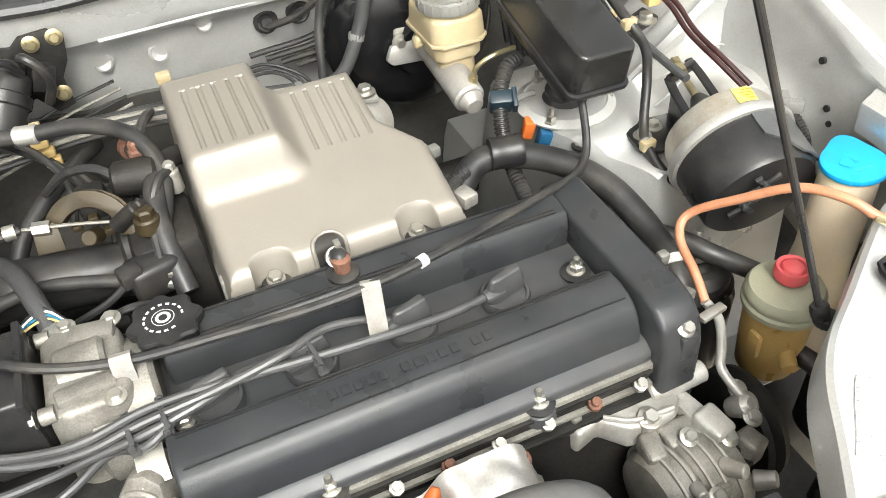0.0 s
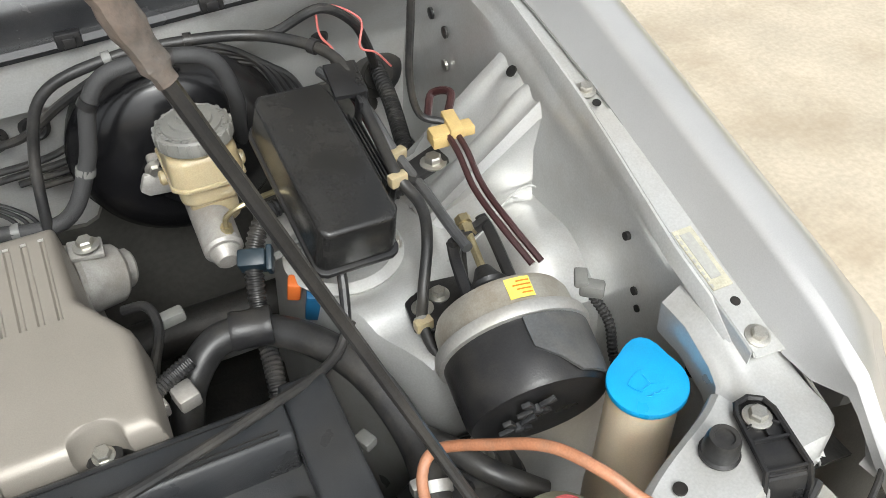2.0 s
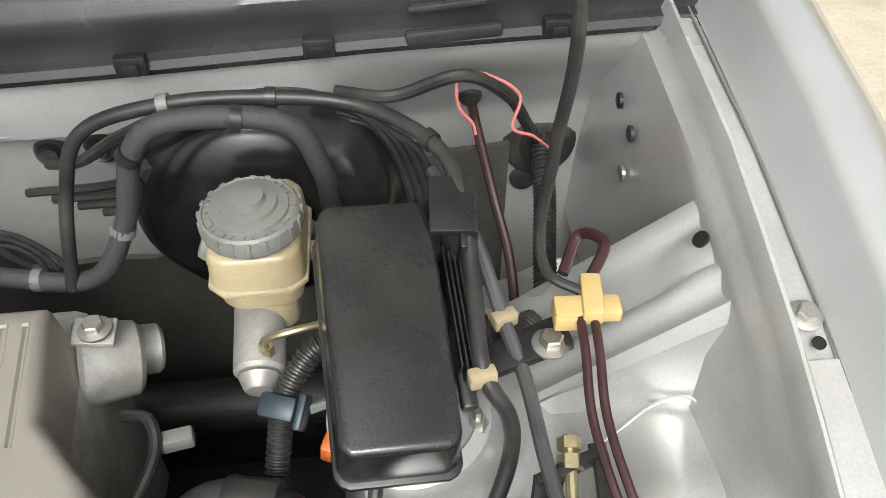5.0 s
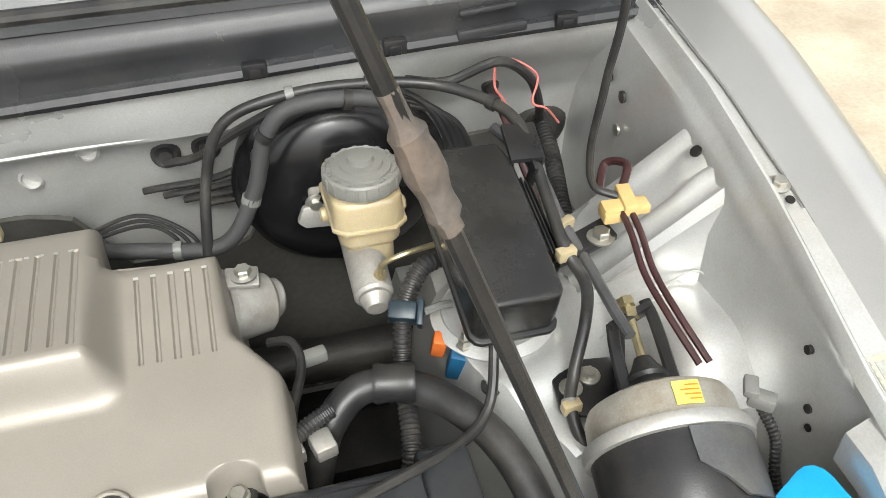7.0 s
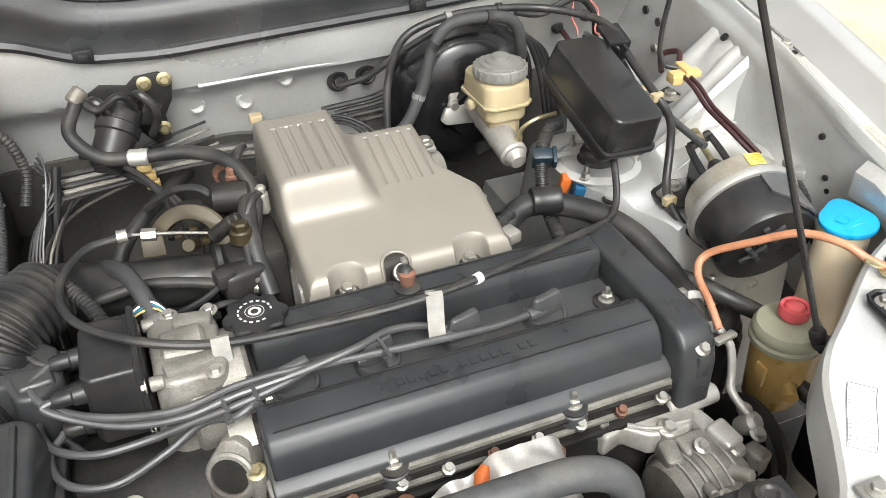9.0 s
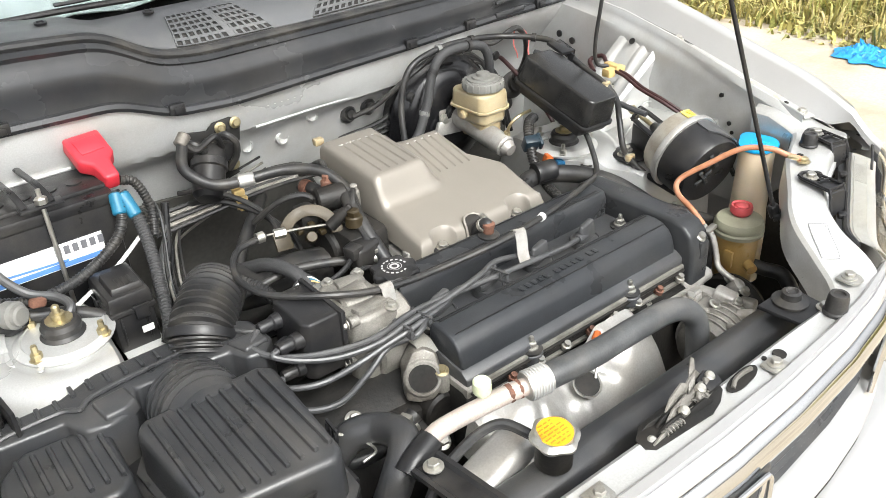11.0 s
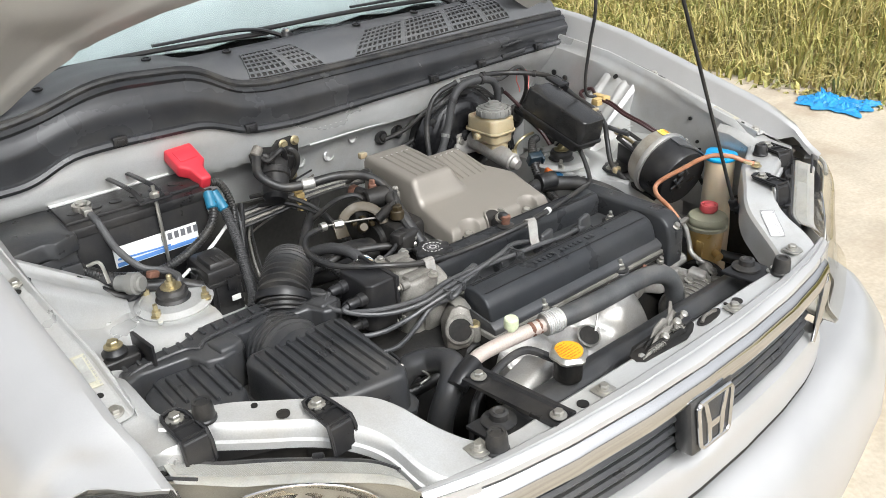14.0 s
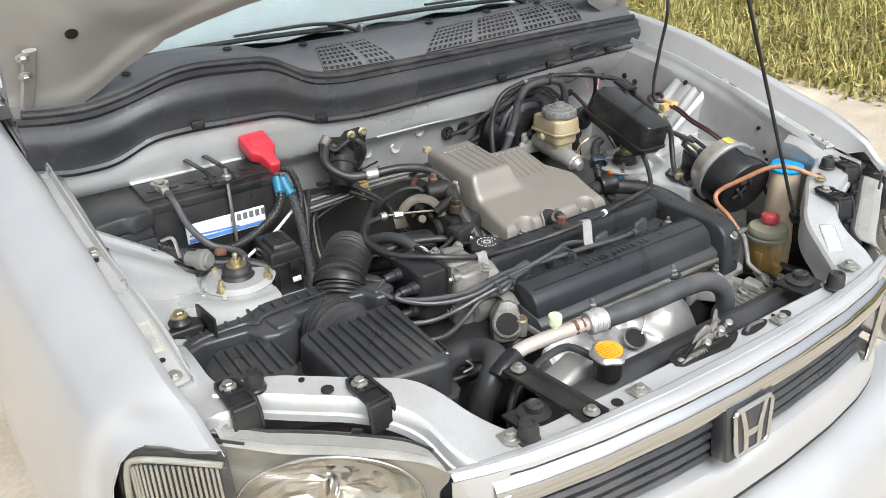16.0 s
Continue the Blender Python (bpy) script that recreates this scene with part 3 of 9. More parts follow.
# spot-welded edge of the tower panel
bm = bm_new()
tube(bm, [(0.505, 0.330, 0.8895), (0.545, 0.335, 0.893), (0.585, 0.345, 0.907), (0.620, 0.358, 0.926), (0.646, 0.354, 0.936), (0.658, 0.320, 0.930), (0.662, 0.280, 0.918), (0.655, 0.22, 0.90)], 0.0016, 6)
part("panel_edge", bm, M_BAY, body)
for x, y in ((0.528, 0.301), (0.560, 0.306), (0.502, 0.328), (0.496, 0.274)):
    bm = bm_new()
    lathe(bm, [(0.004, -0.002), (0.004, 0.001), (0.0032, 0.0008)], Matrix.Translation((x, y, 0.8895 + 0.1 * max(0, x - 0.54))), 14)
    part("spot_weld", bm, M_BAY, body)
# panel details on the right-hand wall and tower
for (x, y, z, r) in ((0.652, 0.203, 0.987, 0.004), (0.652, 0.180, 0.940, 0.004), (0.652, 0.125, 0.965, 0.0035), (0.652, 0.172, 0.925, 0.0035), (0.651, 0.094, 0.925, 0.006)):
    bm = bm_new()
    lathe(bm, [(r, -0.003), (r, 0.001)], axis((x - 0.003, y, z), (-1, 0, 0.1)), 14)
    part("wall_hole", bm, M_DARK, body)
bm = bm_new()
box(bm, (0.632, 0.303, 0.9245), (0.014, 0.014, 0.003), 0.001, (0, -8, 20))
part("square_hole", bm, M_DARK, body)
bm = bm_new()
lathe(bm, [(0.006, 0), (0.006, 0.002)], pose(0.647, 0.407, 1.0420, 0, -46, 0), 16)
part("brace_hole", bm, M_DARK, body)
bm = bm_new()
lathe(bm, [(0.011, 0), (0.011, 0.003), (0.007, 0.004), (0.006, 0.001), (0.003, 0.002)], pose(0.422, 0.308, 0.8885, 0, 0, 0), 20)
part("tower_grommet", bm, M_RUBBER, body, "black rubber grommet")


# lower edge and upper lip of the cowl panel, along the car's width
COWL_LOW = [(-0.70, 1.100), (-0.645, 1.086), (-0.57, 1.087), (-0.50, 1.117), (-0.425, 1.119), (-0.263, 1.114), (-0.185, 1.081), (-0.085, 1.073), (0.08, 1.078), (0.24, 1.082), (0.44, 1.090), (0.70, 1.095)]
COWL_TOP = [(-0.71, 1.186), (-0.671, 1.178), (-0.593, 1.173), (-0.527, 1.184), (-0.444, 1.209), (-0.393, 1.213), (-0.267, 1.203), (-0.236, 1.188), (-0.187, 1.157), (-0.121, 1.147), (0.09, 1.147), (0.465, 1.148), (0.70, 1.148)]


def eased(table, x, w=0.022):
    return sum(curve_at(table, x + w * k / 3) for k in range(-3, 4)) / 7


def cowl_low(x):
    return eased(COWL_LOW, x)


def cowl_top(x):
    return eased(COWL_TOP, x)


# firewall, with a ledge and a deeper right-hand corner
def firewall_y(x, z):
    y = curve_at([(0.45, 0.70), (0.80, 0.69), (0.90, 0.672), (0.985, 0.652), (1.0, 0.640), (1.008, 0.618), (1.03, 0.612), (1.075, 0.604)], z)
    y = mix(y, curve_at([(0.80, 0.69), (0.90, 0.688), (0.96, 0.676), (1.075, 0.604)], z), step(0.38, 0.46, x)) + 0.010 * step(0.47, 0.52, x) * step(1.055, 1.0, z)
    y += 0.05 * step(-0.50, -0.58, x) * step(1.05, 0.98, z)
    y -= 0.010 * math.exp(-((x - 0.03) / 0.03) ** 2) * step(1.0, 0.97, z) * step(0.86, 0.93, z)
    y -= 0.010 * math.exp(-((x + 0.09) / 0.025) ** 2) * step(1.0, 0.97, z) * step(0.86, 0.93, z)
    return y


rows = []
for j in range(46):
    row = []
    for i in range(91):
        x = mix(-0.70, 0.70, i / 90)
        z = mix(0.46, cowl_low(x) - 0.003, (j / 45) ** 0.7)
        row.append((x, firewall_y(x, z), z))
    rows.append(row)
bm = bm_new()
sheet(bm, rows, 0.002)
part("firewall", bm, M_BAY, body)
for (x, z) in ((-0.055, 0.965), (0.012, 0.962), (0.075, 0.985)):
    bm = bm_new()
    lathe(bm, [(0.013, -0.004), (0.013, 0.002), (0.010, 0.004), (0.009, 0.001), (0.004, 0.0)], axis((x, firewall_y(x, z) - 0.001, z), (0, -1, 0.15)), 20)
    part("pressed_boss", bm, M_BAY, body)
rows = []
for j in range(9):
    z = mix(0.50, 0.915, j / 8)
    rows.append([(x, firewall_y(x, z) - 0.014 + 0.006 * noise.noise((x * 9, z * 9, 2)), z - 0.09 * (j / 8) * step(0.03, 0.09, x) * step(0.27, 0.21, x) + 0.012 * noise.noise((x * 6, 3, 1)) * (j == 8)) for x in [mix(-0.34, 0.57, i / 60) for i in range(61)]])
bm = bm_new()
sheet(bm, rows, 0.006)
part("insulation_mat", bm, M_MAT, body, "dusty grey insulation mat")
# stamped number, as plain bars
for i in range(14):
    bm = bm_new()
    box(bm, (-0.10 + i * 0.0125, firewall_y(-0.1 + i * 0.0125, 1.045) - 0.0012, 1.046 + 0.0001 * i), (0.004, 0.0012, 0.009), 0.0004)
    part("stamped_bar", bm, M_SHIELD, body)
# raised bead added along the ledge, shaped to give its highlight line
bm = bm_new()
tube(bm, [(-0.05, 0.616, 1.010), (0.08, 0.618, 1.011), (0.19, 0.619, 1.010)], 0.003, 8)
part("ledge_highlight_bead", bm, M_BAY, body)
for (x, z, r) in ((0.152, 0.965, 0.016), (0.196, 0.968, 0.016)):
    bm = bm_new()
    lathe(bm, [(r, 0), (r * 1.02, 0.006), (r * 0.75, 0.012), (r * 0.5, 0.010), (r * 0.45, 0.016)], axis((x, firewall_y(x, z), z), (0, -1, 0.2)), 22)
    part("firewall_grommet", bm, M_RUBBER, body)
bm = bm_new()
lathe(bm, [(0.036, 0), (0.038, 0.005), (0.03, 0.010), (0.022, 0.012), (0.02, 0.02)], axis((0.604, firewall_y(0.604, 0.903), 0.903), (0, -1, 0.15)), 28)
part("harness_grommet", bm, M_RUBBER, body)
bm = bm_new()
lathe(bm, [(0.014, 0), (0.014, 0.006), (0.009, 0.009)], axis((0.59, firewall_y(0.59, 0.855), 0.855), (0, -1, 0.1)), 20)
part("firewall_plug", bm, M_RUBBER, body)
for (x, y, z) in ((0.652, 0.56, 1.012), (0.651, 0.595, 1.020), (0.651, 0.56, 0.970)):
    bm = bm_new()
    lathe(bm, [(0.007, 0), (0.007, 0.003), (0.004, 0.004)], axis((x - 0.005, y, z), (-1, 0, 0)), 14)
    part("body_plug", bm, M_RUBBER if z > 0.99 else M_STEEL, body)

# ---- slam panel and front end ----
SLAM_REAR = [(0.0, -0.208), (0.20, -0.205), (0.30, -0.205), (0.335, -0.19), (0.362, -0.15), (0.385, -0.105), (0.41, -0.078), (0.45, -0.052), (0.51, -0.012), (0.545, 0.008), (0.596, 0.030), (0.618, 0.043)]
SLAM_FRONT = [(0.0, -0.27), (0.20, -0.262), (0.34, -0.24), (0.395, -0.228), (0.42, -0.20), (0.432, -0.150), (0.455, -0.115), (0.49, -0.090), (0.545, -0.059), (0.60, -0.038), (0.632, -0.028), (0.648, -0.023)]
SLAM_FRONT_LEFT = SLAM_FRONT[:7] + [(0.488, -0.080), (0.538, -0.046), (0.582, -0.015), (0.612, 0.004), (0.630, 0.013)]
SLAM_Z = [0.912, 0.912, 0.912, 0.915, 0.927, 0.946, 0.958, 0.963, 0.968, 0.972, 0.974, 0.974]


def slam_half(side):
    rows = []
    fine = 5
    n = (len(SLAM_REAR) - 1) * fine
    rear = [p for p in spline([(x, y, z) for (x, y), z in zip(SLAM_REAR, SLAM_Z)], fine)]
    front = [p for p in spline([(x, y, z) for (x, y), z in zip(SLAM_FRONT if side > 0 else SLAM_FRONT_LEFT, SLAM_Z)], fine)]
    for a, b in zip(rear, front):
        d = (b - a).normalized()
        w = (b - a).length
        row = []
        for s, dz in ((-0.004, -0.05), (-0.003, -0.010), (-0.001, -0.003), (0.004, 0.001), (0.012, 0.0), (w * 0.5, 0.0), (w - 0.014, 0.0), (w - 0.006, -0.001), (w - 0.002, -0.005), (w, -0.012),
                      (w + 0.001, -0.020), (w + 0.005, -0.022), (w + 0.006, -0.03)):
            q = a + d * s
            row.append((side * q.x, q.y, q.z + dz))
        rows.append(row)
    bm = bm_new()
    sheet(bm, rows, 0.0015 * side)
    return part("slam_panel", bm, M_BAY, body)


for s in (1, -1):
    slam_half(s)
    # pressed corner between slam panel and rail, its edges turned down
    rows = []
    for y in (0.13, 0.10, 0.092, 0.085, 0.075, 0.066, 0.058, 0.051, 0.045, 0.036, 0.026, 0.014, 0.002, -0.008, -0.015, -0.021, -0.0255, -0.028):
        xi = curve_at([(-0.03, 0.618), (0.030, 0.606), (0.043, 0.622), (0.051, 0.6285), (0.063, 0.6325), (0.10, 0.635)], y)
        xo = curve_at([(-0.028, 0.652), (-0.021, 0.668), (-0.015, 0.6785), (-0.008, 0.685), (0.002, 0.6885), (0.05, 0.689), (0.10, 0.689)], y)
        row = []
        n = 12
        for i in range(n + 1):
            x = mix(xi, xo, i / n)
            bead = 0.0022 * math.exp(-((x - xi - 0.004) / 0.0035) ** 2) * step(0.03, 0.05, y)
            row.append((x, y, z_corner(x, y) + bead - 0.0012 - 0.010 * step(-0.022, -0.029, y) - 0.008 * (y > 0.11)))
        a, b = row[0], row[-1]
        down = 0.03 * step(0.034, 0.052, y)
        row = [(a[0] + 0.001, a[1], a[2] - 0.004 - down), (a[0] - 0.0005, a[1], a[2] - 0.0025)] + row + [(b[0] + 0.0025, b[1], b[2] - 0.003), (b[0] + 0.003, b[1], b[2] - 0.022)]
        rows.append([(s * (x - inset(s, yy)), yy, z) for x, yy, z in row])
    rows.append([(x, yy - 0.001, z - 0.03) for x, yy, z in rows[-1]])
    bm = bm_new()
    sheet(bm, rows, 0.0012)
    part("corner_panel", bm, M_BAY, body)
    # the bolted strip ends in a cut edge over the corner
    rows = []
    for y in (0.050, 0.054, 0.07, 0.10, 0.14, 0.18, 0.22, 0.26, 0.30):
        z = rail_z(y)
        rows.append([(s * (x + ridge(y) * (0.692 - x) / 0.037 - inset(s, y)), y - 0.12 * (x - 0.66) * step(0.07, 0.05, y), z + dz) for x, dz in ((0.6540, -0.012), (0.6548, 0.0005), (0.6560, 0.0022), (0.6575, 0.0015), (0.6595, -0.005), (0.662, -0.0068), (0.688, -0.0072), (0.690, -0.0085))])
    bm = bm_new()
    sheet(bm, rows, 0.0012)
    part("rail_strip", bm, M_BAY, body)
for (x, y, z, r) in ((-0.508, -0.051, 0.970, 0.008), (-0.526, -0.016, 0.9715, 0.004), (0.512, -0.058, 0.970, 0.008), (0.548, -0.01, 0.9725, 0.005), (-0.19, -0.228, 0.9135, 0.008), (0.165, -0.222, 0.9135, 0.008), (0.145, -0.215, 0.9135, 0.003)):
    bm = bm_new()
    lathe(bm, [(r, -0.001), (r, 0.0012)], Matrix.Translation((x, y, z)), 20)
    part("panel_hole", bm, M_DARK, body)
for (x, y, z) in ((-0.151, -0.229, 0.9145), (0.141, -0.232, 0.9145), (-0.345, -0.203, 0.917), (0.36, -0.20, 0.92)):
    bm = bm_new()
    prism(bm, [(-0.014, -0.012), (0.014, -0.012), (0.014, 0.008), (0.007, 0.016), (-0.007, 0.016), (-0.014, 0.008)], 0, 0.003, 0.001, pose(x, y, z, 0, 0, 180))
    part("grille_clip", bm, M_STEEL, body)
    hex_bolt("panel_bolt", body, (x, y, z + 0.003), (0, 0, 1), 0.0065)
bm = bm_new()
box(bm, (0.632, 0.02, 0.70), (0.06, 0.10, 0.32), 0.02)
part("lamp_well", bm, M_DARK, body)
hex_bolt("ground_bolt", body, (0.530, -0.026, 0.973), (0, 0, 1), 0.0065, M_BRASS)

# header panel over the grille
HEADER = [(0.0, -0.243, -0.275), (0.12, -0.242, -0.272), (0.25, -0.236, -0.262), (0.345, -0.226, -0.248), (0.395, -0.216, -0.236), (0.445, -0.205, -0.220)]
rows = []
for i in range(-24, 25):
    x = 0.44 * i / 24
    r = curve_at([(a, b) for a, b, _ in HEADER], abs(x))
    f = curve_at([(a, c) for a, _, c in HEADER], abs(x))
    rows.append([(x, r + 0.004, 0.909), (x, r, 0.9175), (x, r - 0.003, 0.9195), (x, mix(r, f, 0.45), 0.9195), (x, mix(r, f, 0.5), 0.917), (x, mix(r, f, 0.56), 0.9165), (x, mix(r, f, 0.62), 0.919), (x, f + 0.004, 0.9165), (x, f, 0.913), (x, f - 0.002, 0.906)])
bm = bm_new()
sheet(bm, rows, 0.002)
header = thing("grille", "silver front grille with chrome surround and dark slats", "grille", (0, -0.27, 0.80))
part("header_panel", bm, M_PAINT, header)
# chrome surround
rows = []
for i in range(-24, 25):
    x = 0.40 * i / 24
    f = curve_at([(a, c) for a, _, c in HEADER], abs(x))
    rows.append([(x, f + 0.004, 0.9045), (x, f - 0.004, 0.9042), (x, f - 0.011, 0.899), (x, f - 0.0155, 0.889), (x, f - 0.018, 0.878), (x, f - 0.016, 0.869), (x, f - 0.006, 0.866), (x, f + 0.02, 0.866)])
bm = bm_new()
sheet(bm, rows, 0.0015)
part("chrome_surround", bm, M_CHROME, header, "polished chrome strip")
for s in (1, -1):
    bm = bm_new()
    tube(bm, [(s * 0.384, -0.250, 0.884), (s * 0.382, -0.256, 0.868), (s * 0.377, -0.258, 0.84), (s * 0.372, -0.258, 0.80), (s * 0.358, -0.262, 0.770)], (0.010, 0.005), 10, squash=0.6)
    part("chrome_end", bm, M_CHROME, header)
# slats
for k in range(5):
    z = 0.858 - 0.0190 * k
    rows = []
    for i in range(-20, 21):
        x = 0.362 * i / 20
        f = curve_at([(a, c) for a, _, c in HEADER], abs(x)) + 0.002
        rows.append([(x, f + 0.016, z + 0.004), (x, f + 0.002, z + 0.003), (x, f - 0.003, z - 0.001), (x, f - 0.002, z - 0.004), (x, f + 0.012, z - 0.006)])
    bm = bm_new()
    sheet(bm, rows, 0.002)
    part("slat", bm, M_GREYPL, header)
rows = []
for i in range(-20, 21):
    x = 0.375 * i / 20
    f = curve_at([(a, c) for a, _, c in HEADER], abs(x)) + 0.022
    rows.append([(x, f, 0.875), (x, f, 0.752)])
bm = bm_new()
sheet(bm, rows, 0.002)
part("backing", bm, M_BLACK, header)
# lower painted frame
rows = []
for i in range(-24, 25):
    x = 0.41 * i / 24
    f = curve_at([(a, c) for a, _, c in HEADER], abs(x))
    dip = 0.012 * math.exp(-(x / 0.05) ** 4)
    rows.append([(x, f + 0.02, 0.774 - dip), (x, f - 0.002, 0.772 - dip), (x, f - 0.012, 0.768 - dip), (x, f - 0.018, 0.758 - dip * 0.5), (x, f - 0.021, 0.745), (x, f - 0.022, 0.712), (x, f - 0.020, 0.700), (x, f - 0.01, 0.697)])
bm = bm_new()
sheet(bm, rows, 0.002)
part("lower_frame", bm, M_PAINT, header)
# painted side pieces between chrome and headlights
for s in (1, -1):
    rows = []
    for j in range(9):
        z = mix(0.9145, 0.70, j / 8)
        rows.append([(s * x, curve_at([(a, c) for a, _, c in HEADER], x) - 0.002 - 0.014 * math.sin(math.pi * min(1, j / 5) * 0.5) * step(0.45, 0.41, x), z) for x in (0.378, 0.39, 0.40, 0.412, 0.425, 0.436, 0.444)])
    bm = bm_new()
    sheet(bm, rows, 0.002 * s)
    part("side_piece", bm, M_PAINT, header)
bm = bm_new()
tube(bm, [(0.43 * i / 20, curve_at([(a, c) for a, _, c in HEADER], abs(0.43 * i / 20)) - 0.013, 0.692) for i in range(-20, 21)], 0.0065, 8, 2)
part("lower_seam", bm, M_DARK, header)
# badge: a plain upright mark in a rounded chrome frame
bm = bm_new()
prism(bm, [(-0.046, -0.05), (0.046, -0.05), (0.05, 0.04), (-0.05, 0.04)], 0.0, 0.03, 0.006, pose(0, -0.268, 0.833, 84))
part("badge_plinth", bm, M_GREYPL, header)
badge_m = pose(0.0, -0.2985, 0.833, 84)


def badge_outline(w0, w1, h0, r):
    """A rounded frame, a little wider at the top."""
    pts = []
    for cx, cy, a0 in ((w1 - r, h0 - r, 0), (-w1 + r, h0 - r, 90), (-w0 + r, -h0 + r, 180), (w0 - r, -h0 + r, 270)):
        pts += [(cx + r * math.cos(radians(a0 + k)), cy + r * math.sin(radians(a0 + k))) for k in (0, 22, 45, 68, 90)]
    return pts


bm = bm_new()
prism(bm, badge_outline(0.034, 0.039, 0.036, 0.010), 0.0, 0.003, 0.0008, badge_m)
part("badge_back", bm, M_GREYPL, header)
bm = bm_new()
ring = [tuple(badge_m @ Vector((x, y, 0.004))) for x, y in badge_outline(0.034, 0.039, 0.036, 0.010)]
tube(bm, ring + ring[:1], 0.0036, 10, 2)
part("badge_frame", bm, M_CHROME, header)
for q in (-1, 1):
    bm = bm_new()
    prism(bm, [(q * 0.030, 0.034), (q * 0.021, 0.034), (q * 0.0105, 0.0), (q * 0.0085, -0.034), (q * 0.0185, -0.034), (q * 0.021, 0.0)][::q], 0.002, 0.0065, 0.0014, badge_m)
    part("badge_leg", bm, M_CHROME, header)
bm = bm_new()
prism(bm, [(-0.011, -0.013), (0.011, -0.013), (0.012, -0.002), (-0.012, -0.002)], 0.002, 0.0058, 0.001, badge_m)
part("badge_bar", bm, M_CHROME, header)

# bumper
rows = []
for i in range(-30, 31):
    x = 0.86 * i / 30
    f = curve_at([(0, -0.30), (0.2, -0.293), (0.4, -0.268), (0.6, -0.228), (0.74, -0.175), (0.82, -0.11), (0.86, 0.02)], abs(x))
    rows.append([(x, f + 0.05, 0.680), (x, f + 0.010, 0.682), (x, f - 0.010, 0.679), (x, f - 0.026, 0.668), (x, f - 0.055, 0.64), (x, f - 0.080, 0.59), (x, f - 0.088, 0.52), (x, f - 0.075, 0.42), (x, f - 0.04, 0.33)])
bm = bm_new()
sheet(bm, rows, 0.003)
part("bumper", bm, M_PAINT, body, "silver painted front bumper")


# headlights
def headlight(side):
    h = thing("headlight", "clear headlight with faceted chrome reflector and yellowed edge", "headlight", (side * 0.6, -0.12, 0.78), "headlights")
    top = [(0.442, -0.222), (0.462, -0.188), (0.512, -0.142), (0.55, -0.113), (0.588, -0.088), (0.622, -0.066), (0.652, -0.046), (0.69, -0.022), (0.728, 0.006), (0.746, 0.030)] if side < 0 else [(0.432, -0.214), (0.455, -0.186), (0.500, -0.160), (0.544, -0.137), (0.585, -0.115), (0.624, -0.093), (0.656, -0.077), (0.688, -0.060), (0.722, -0.034), (0.748, 0.004)]
    line = spline([(x, y, 0) for x, y in top], 4)
    n = len(line) - 1

    def at(k, s, dz):
        """A point s outward of the lamp's upper edge and dz below it."""
        u = k / n
        nx = 0.35 * step(0.55, 1.0, u)
        p = line[k]
        s *= 1 - 0.55 * step(0.6, 1.0, u) if s > 0 else 1
        return (side * (p.x + nx * s), p.y - math.sqrt(1 - nx * nx) * s, curve_at([(0.0, 0.926), (0.44, 0.936), (0.556, 0.946), (0.667, 0.953), (0.778, 0.957), (0.889, 0.956), (1.0, 0.938)], u) + dz)

    bm = bm_new()
    sheet(bm, [[at(k, s, dz) for s, dz in ((-0.004, 0.0), (0.006, -0.001), (0.020, -0.004), (0.033, -0.010), (0.043, -0.022), (0.050, -0.045), (0.054, -0.08), (0.055, -0.11), (0.053, -0.14), (0.03, -0.15))] for k in range(n + 1)], 0)
    lens = part("lens", bm, M_LENS, h, "clear plastic lens")
    lens.visible_shadow = False
    bm = bm_new()
    sheet(bm, [[at(k, s, dz) for s, dz in ((-0.004, -0.003), (-0.010, -0.02), (-0.030, -0.05), (-0.032, -0.11), (-0.005, -0.150), (0.022, -0.152), (0.048, -0.150), (0.052, -0.142))] for k in range(n + 1)], 0.002)
    part("housing", bm, M_LAMPIN, h)
    # flat fluted ledge along the upper edge, with a black gasket behind it
    bm = bm_new()
    sheet(bm, [[at(k, s, dz) for s, dz in ((-0.040, 0.002), (-0.037, 0.0055), (-0.030, 0.006), (-0.008, 0.0045), (-0.003, 0.003), (0.002, 0.0005))] for k in range(1, 24)], 0.0015)
    part("upper_strip", bm, M_FLUTED, h, "yellowed fluted plastic ledge")
    for k in range(8, 150):
        t = k / 6.6
        i, f = int(t), t - int(t)
        if i + 1 > 22:
            break
        bm = bm_new()
        p, q = (Vector(at(i, s, dz)).lerp(Vector(at(i + 1, s, dz)), f) for s, dz in ((-0.033, 0.0060), (-0.012, 0.0051)))
        cyl(bm, p, q, 0.0009, 0.0009, 5)
        part("flute", bm, M_FLUTED, h)
    bm = bm_new()
    tube(bm, [at(k, -0.042, 0.002) for k in range(0, 24 if side > 0 else 21)], 0.0045, 8, 2)
    part("gasket", bm, M_RUBBER, h, "black rubber gasket")
    # dark grey trim between the ledge and the slam panel, with a clip
    bm = bm_new()
    sheet(bm, [[at(k, s, dz) for s, dz in ((-0.045, -0.004), (-0.047, 0.000), (-0.056, -0.001), (-0.060, -0.008), (-0.062, -0.05))] for k in range(1, 25 if side > 0 else 21)], 0.002)
    part("trim_strip", bm, M_GREYPL, h, "dark grey plastic trim")
    for k in (7, 17):
        bm = bm_new()
        box(bm, at(k, -0.048, 0.003), (0.014, 0.012, 0.008), 0.002, (0, 0, side * 38))
        part("trim_clip", bm, M_BLACK, h)
    # wide faceted reflector bowl, with a bulb
    c = Vector((side * 0.545, -0.116 if side < 0 else -0.140, 0.872))
    m = axis(c, (side * 0.52, -0.85, 0.06))
    facet_rng = random.Random(8)
    bm = bm_new()
    b = bmesh.new()
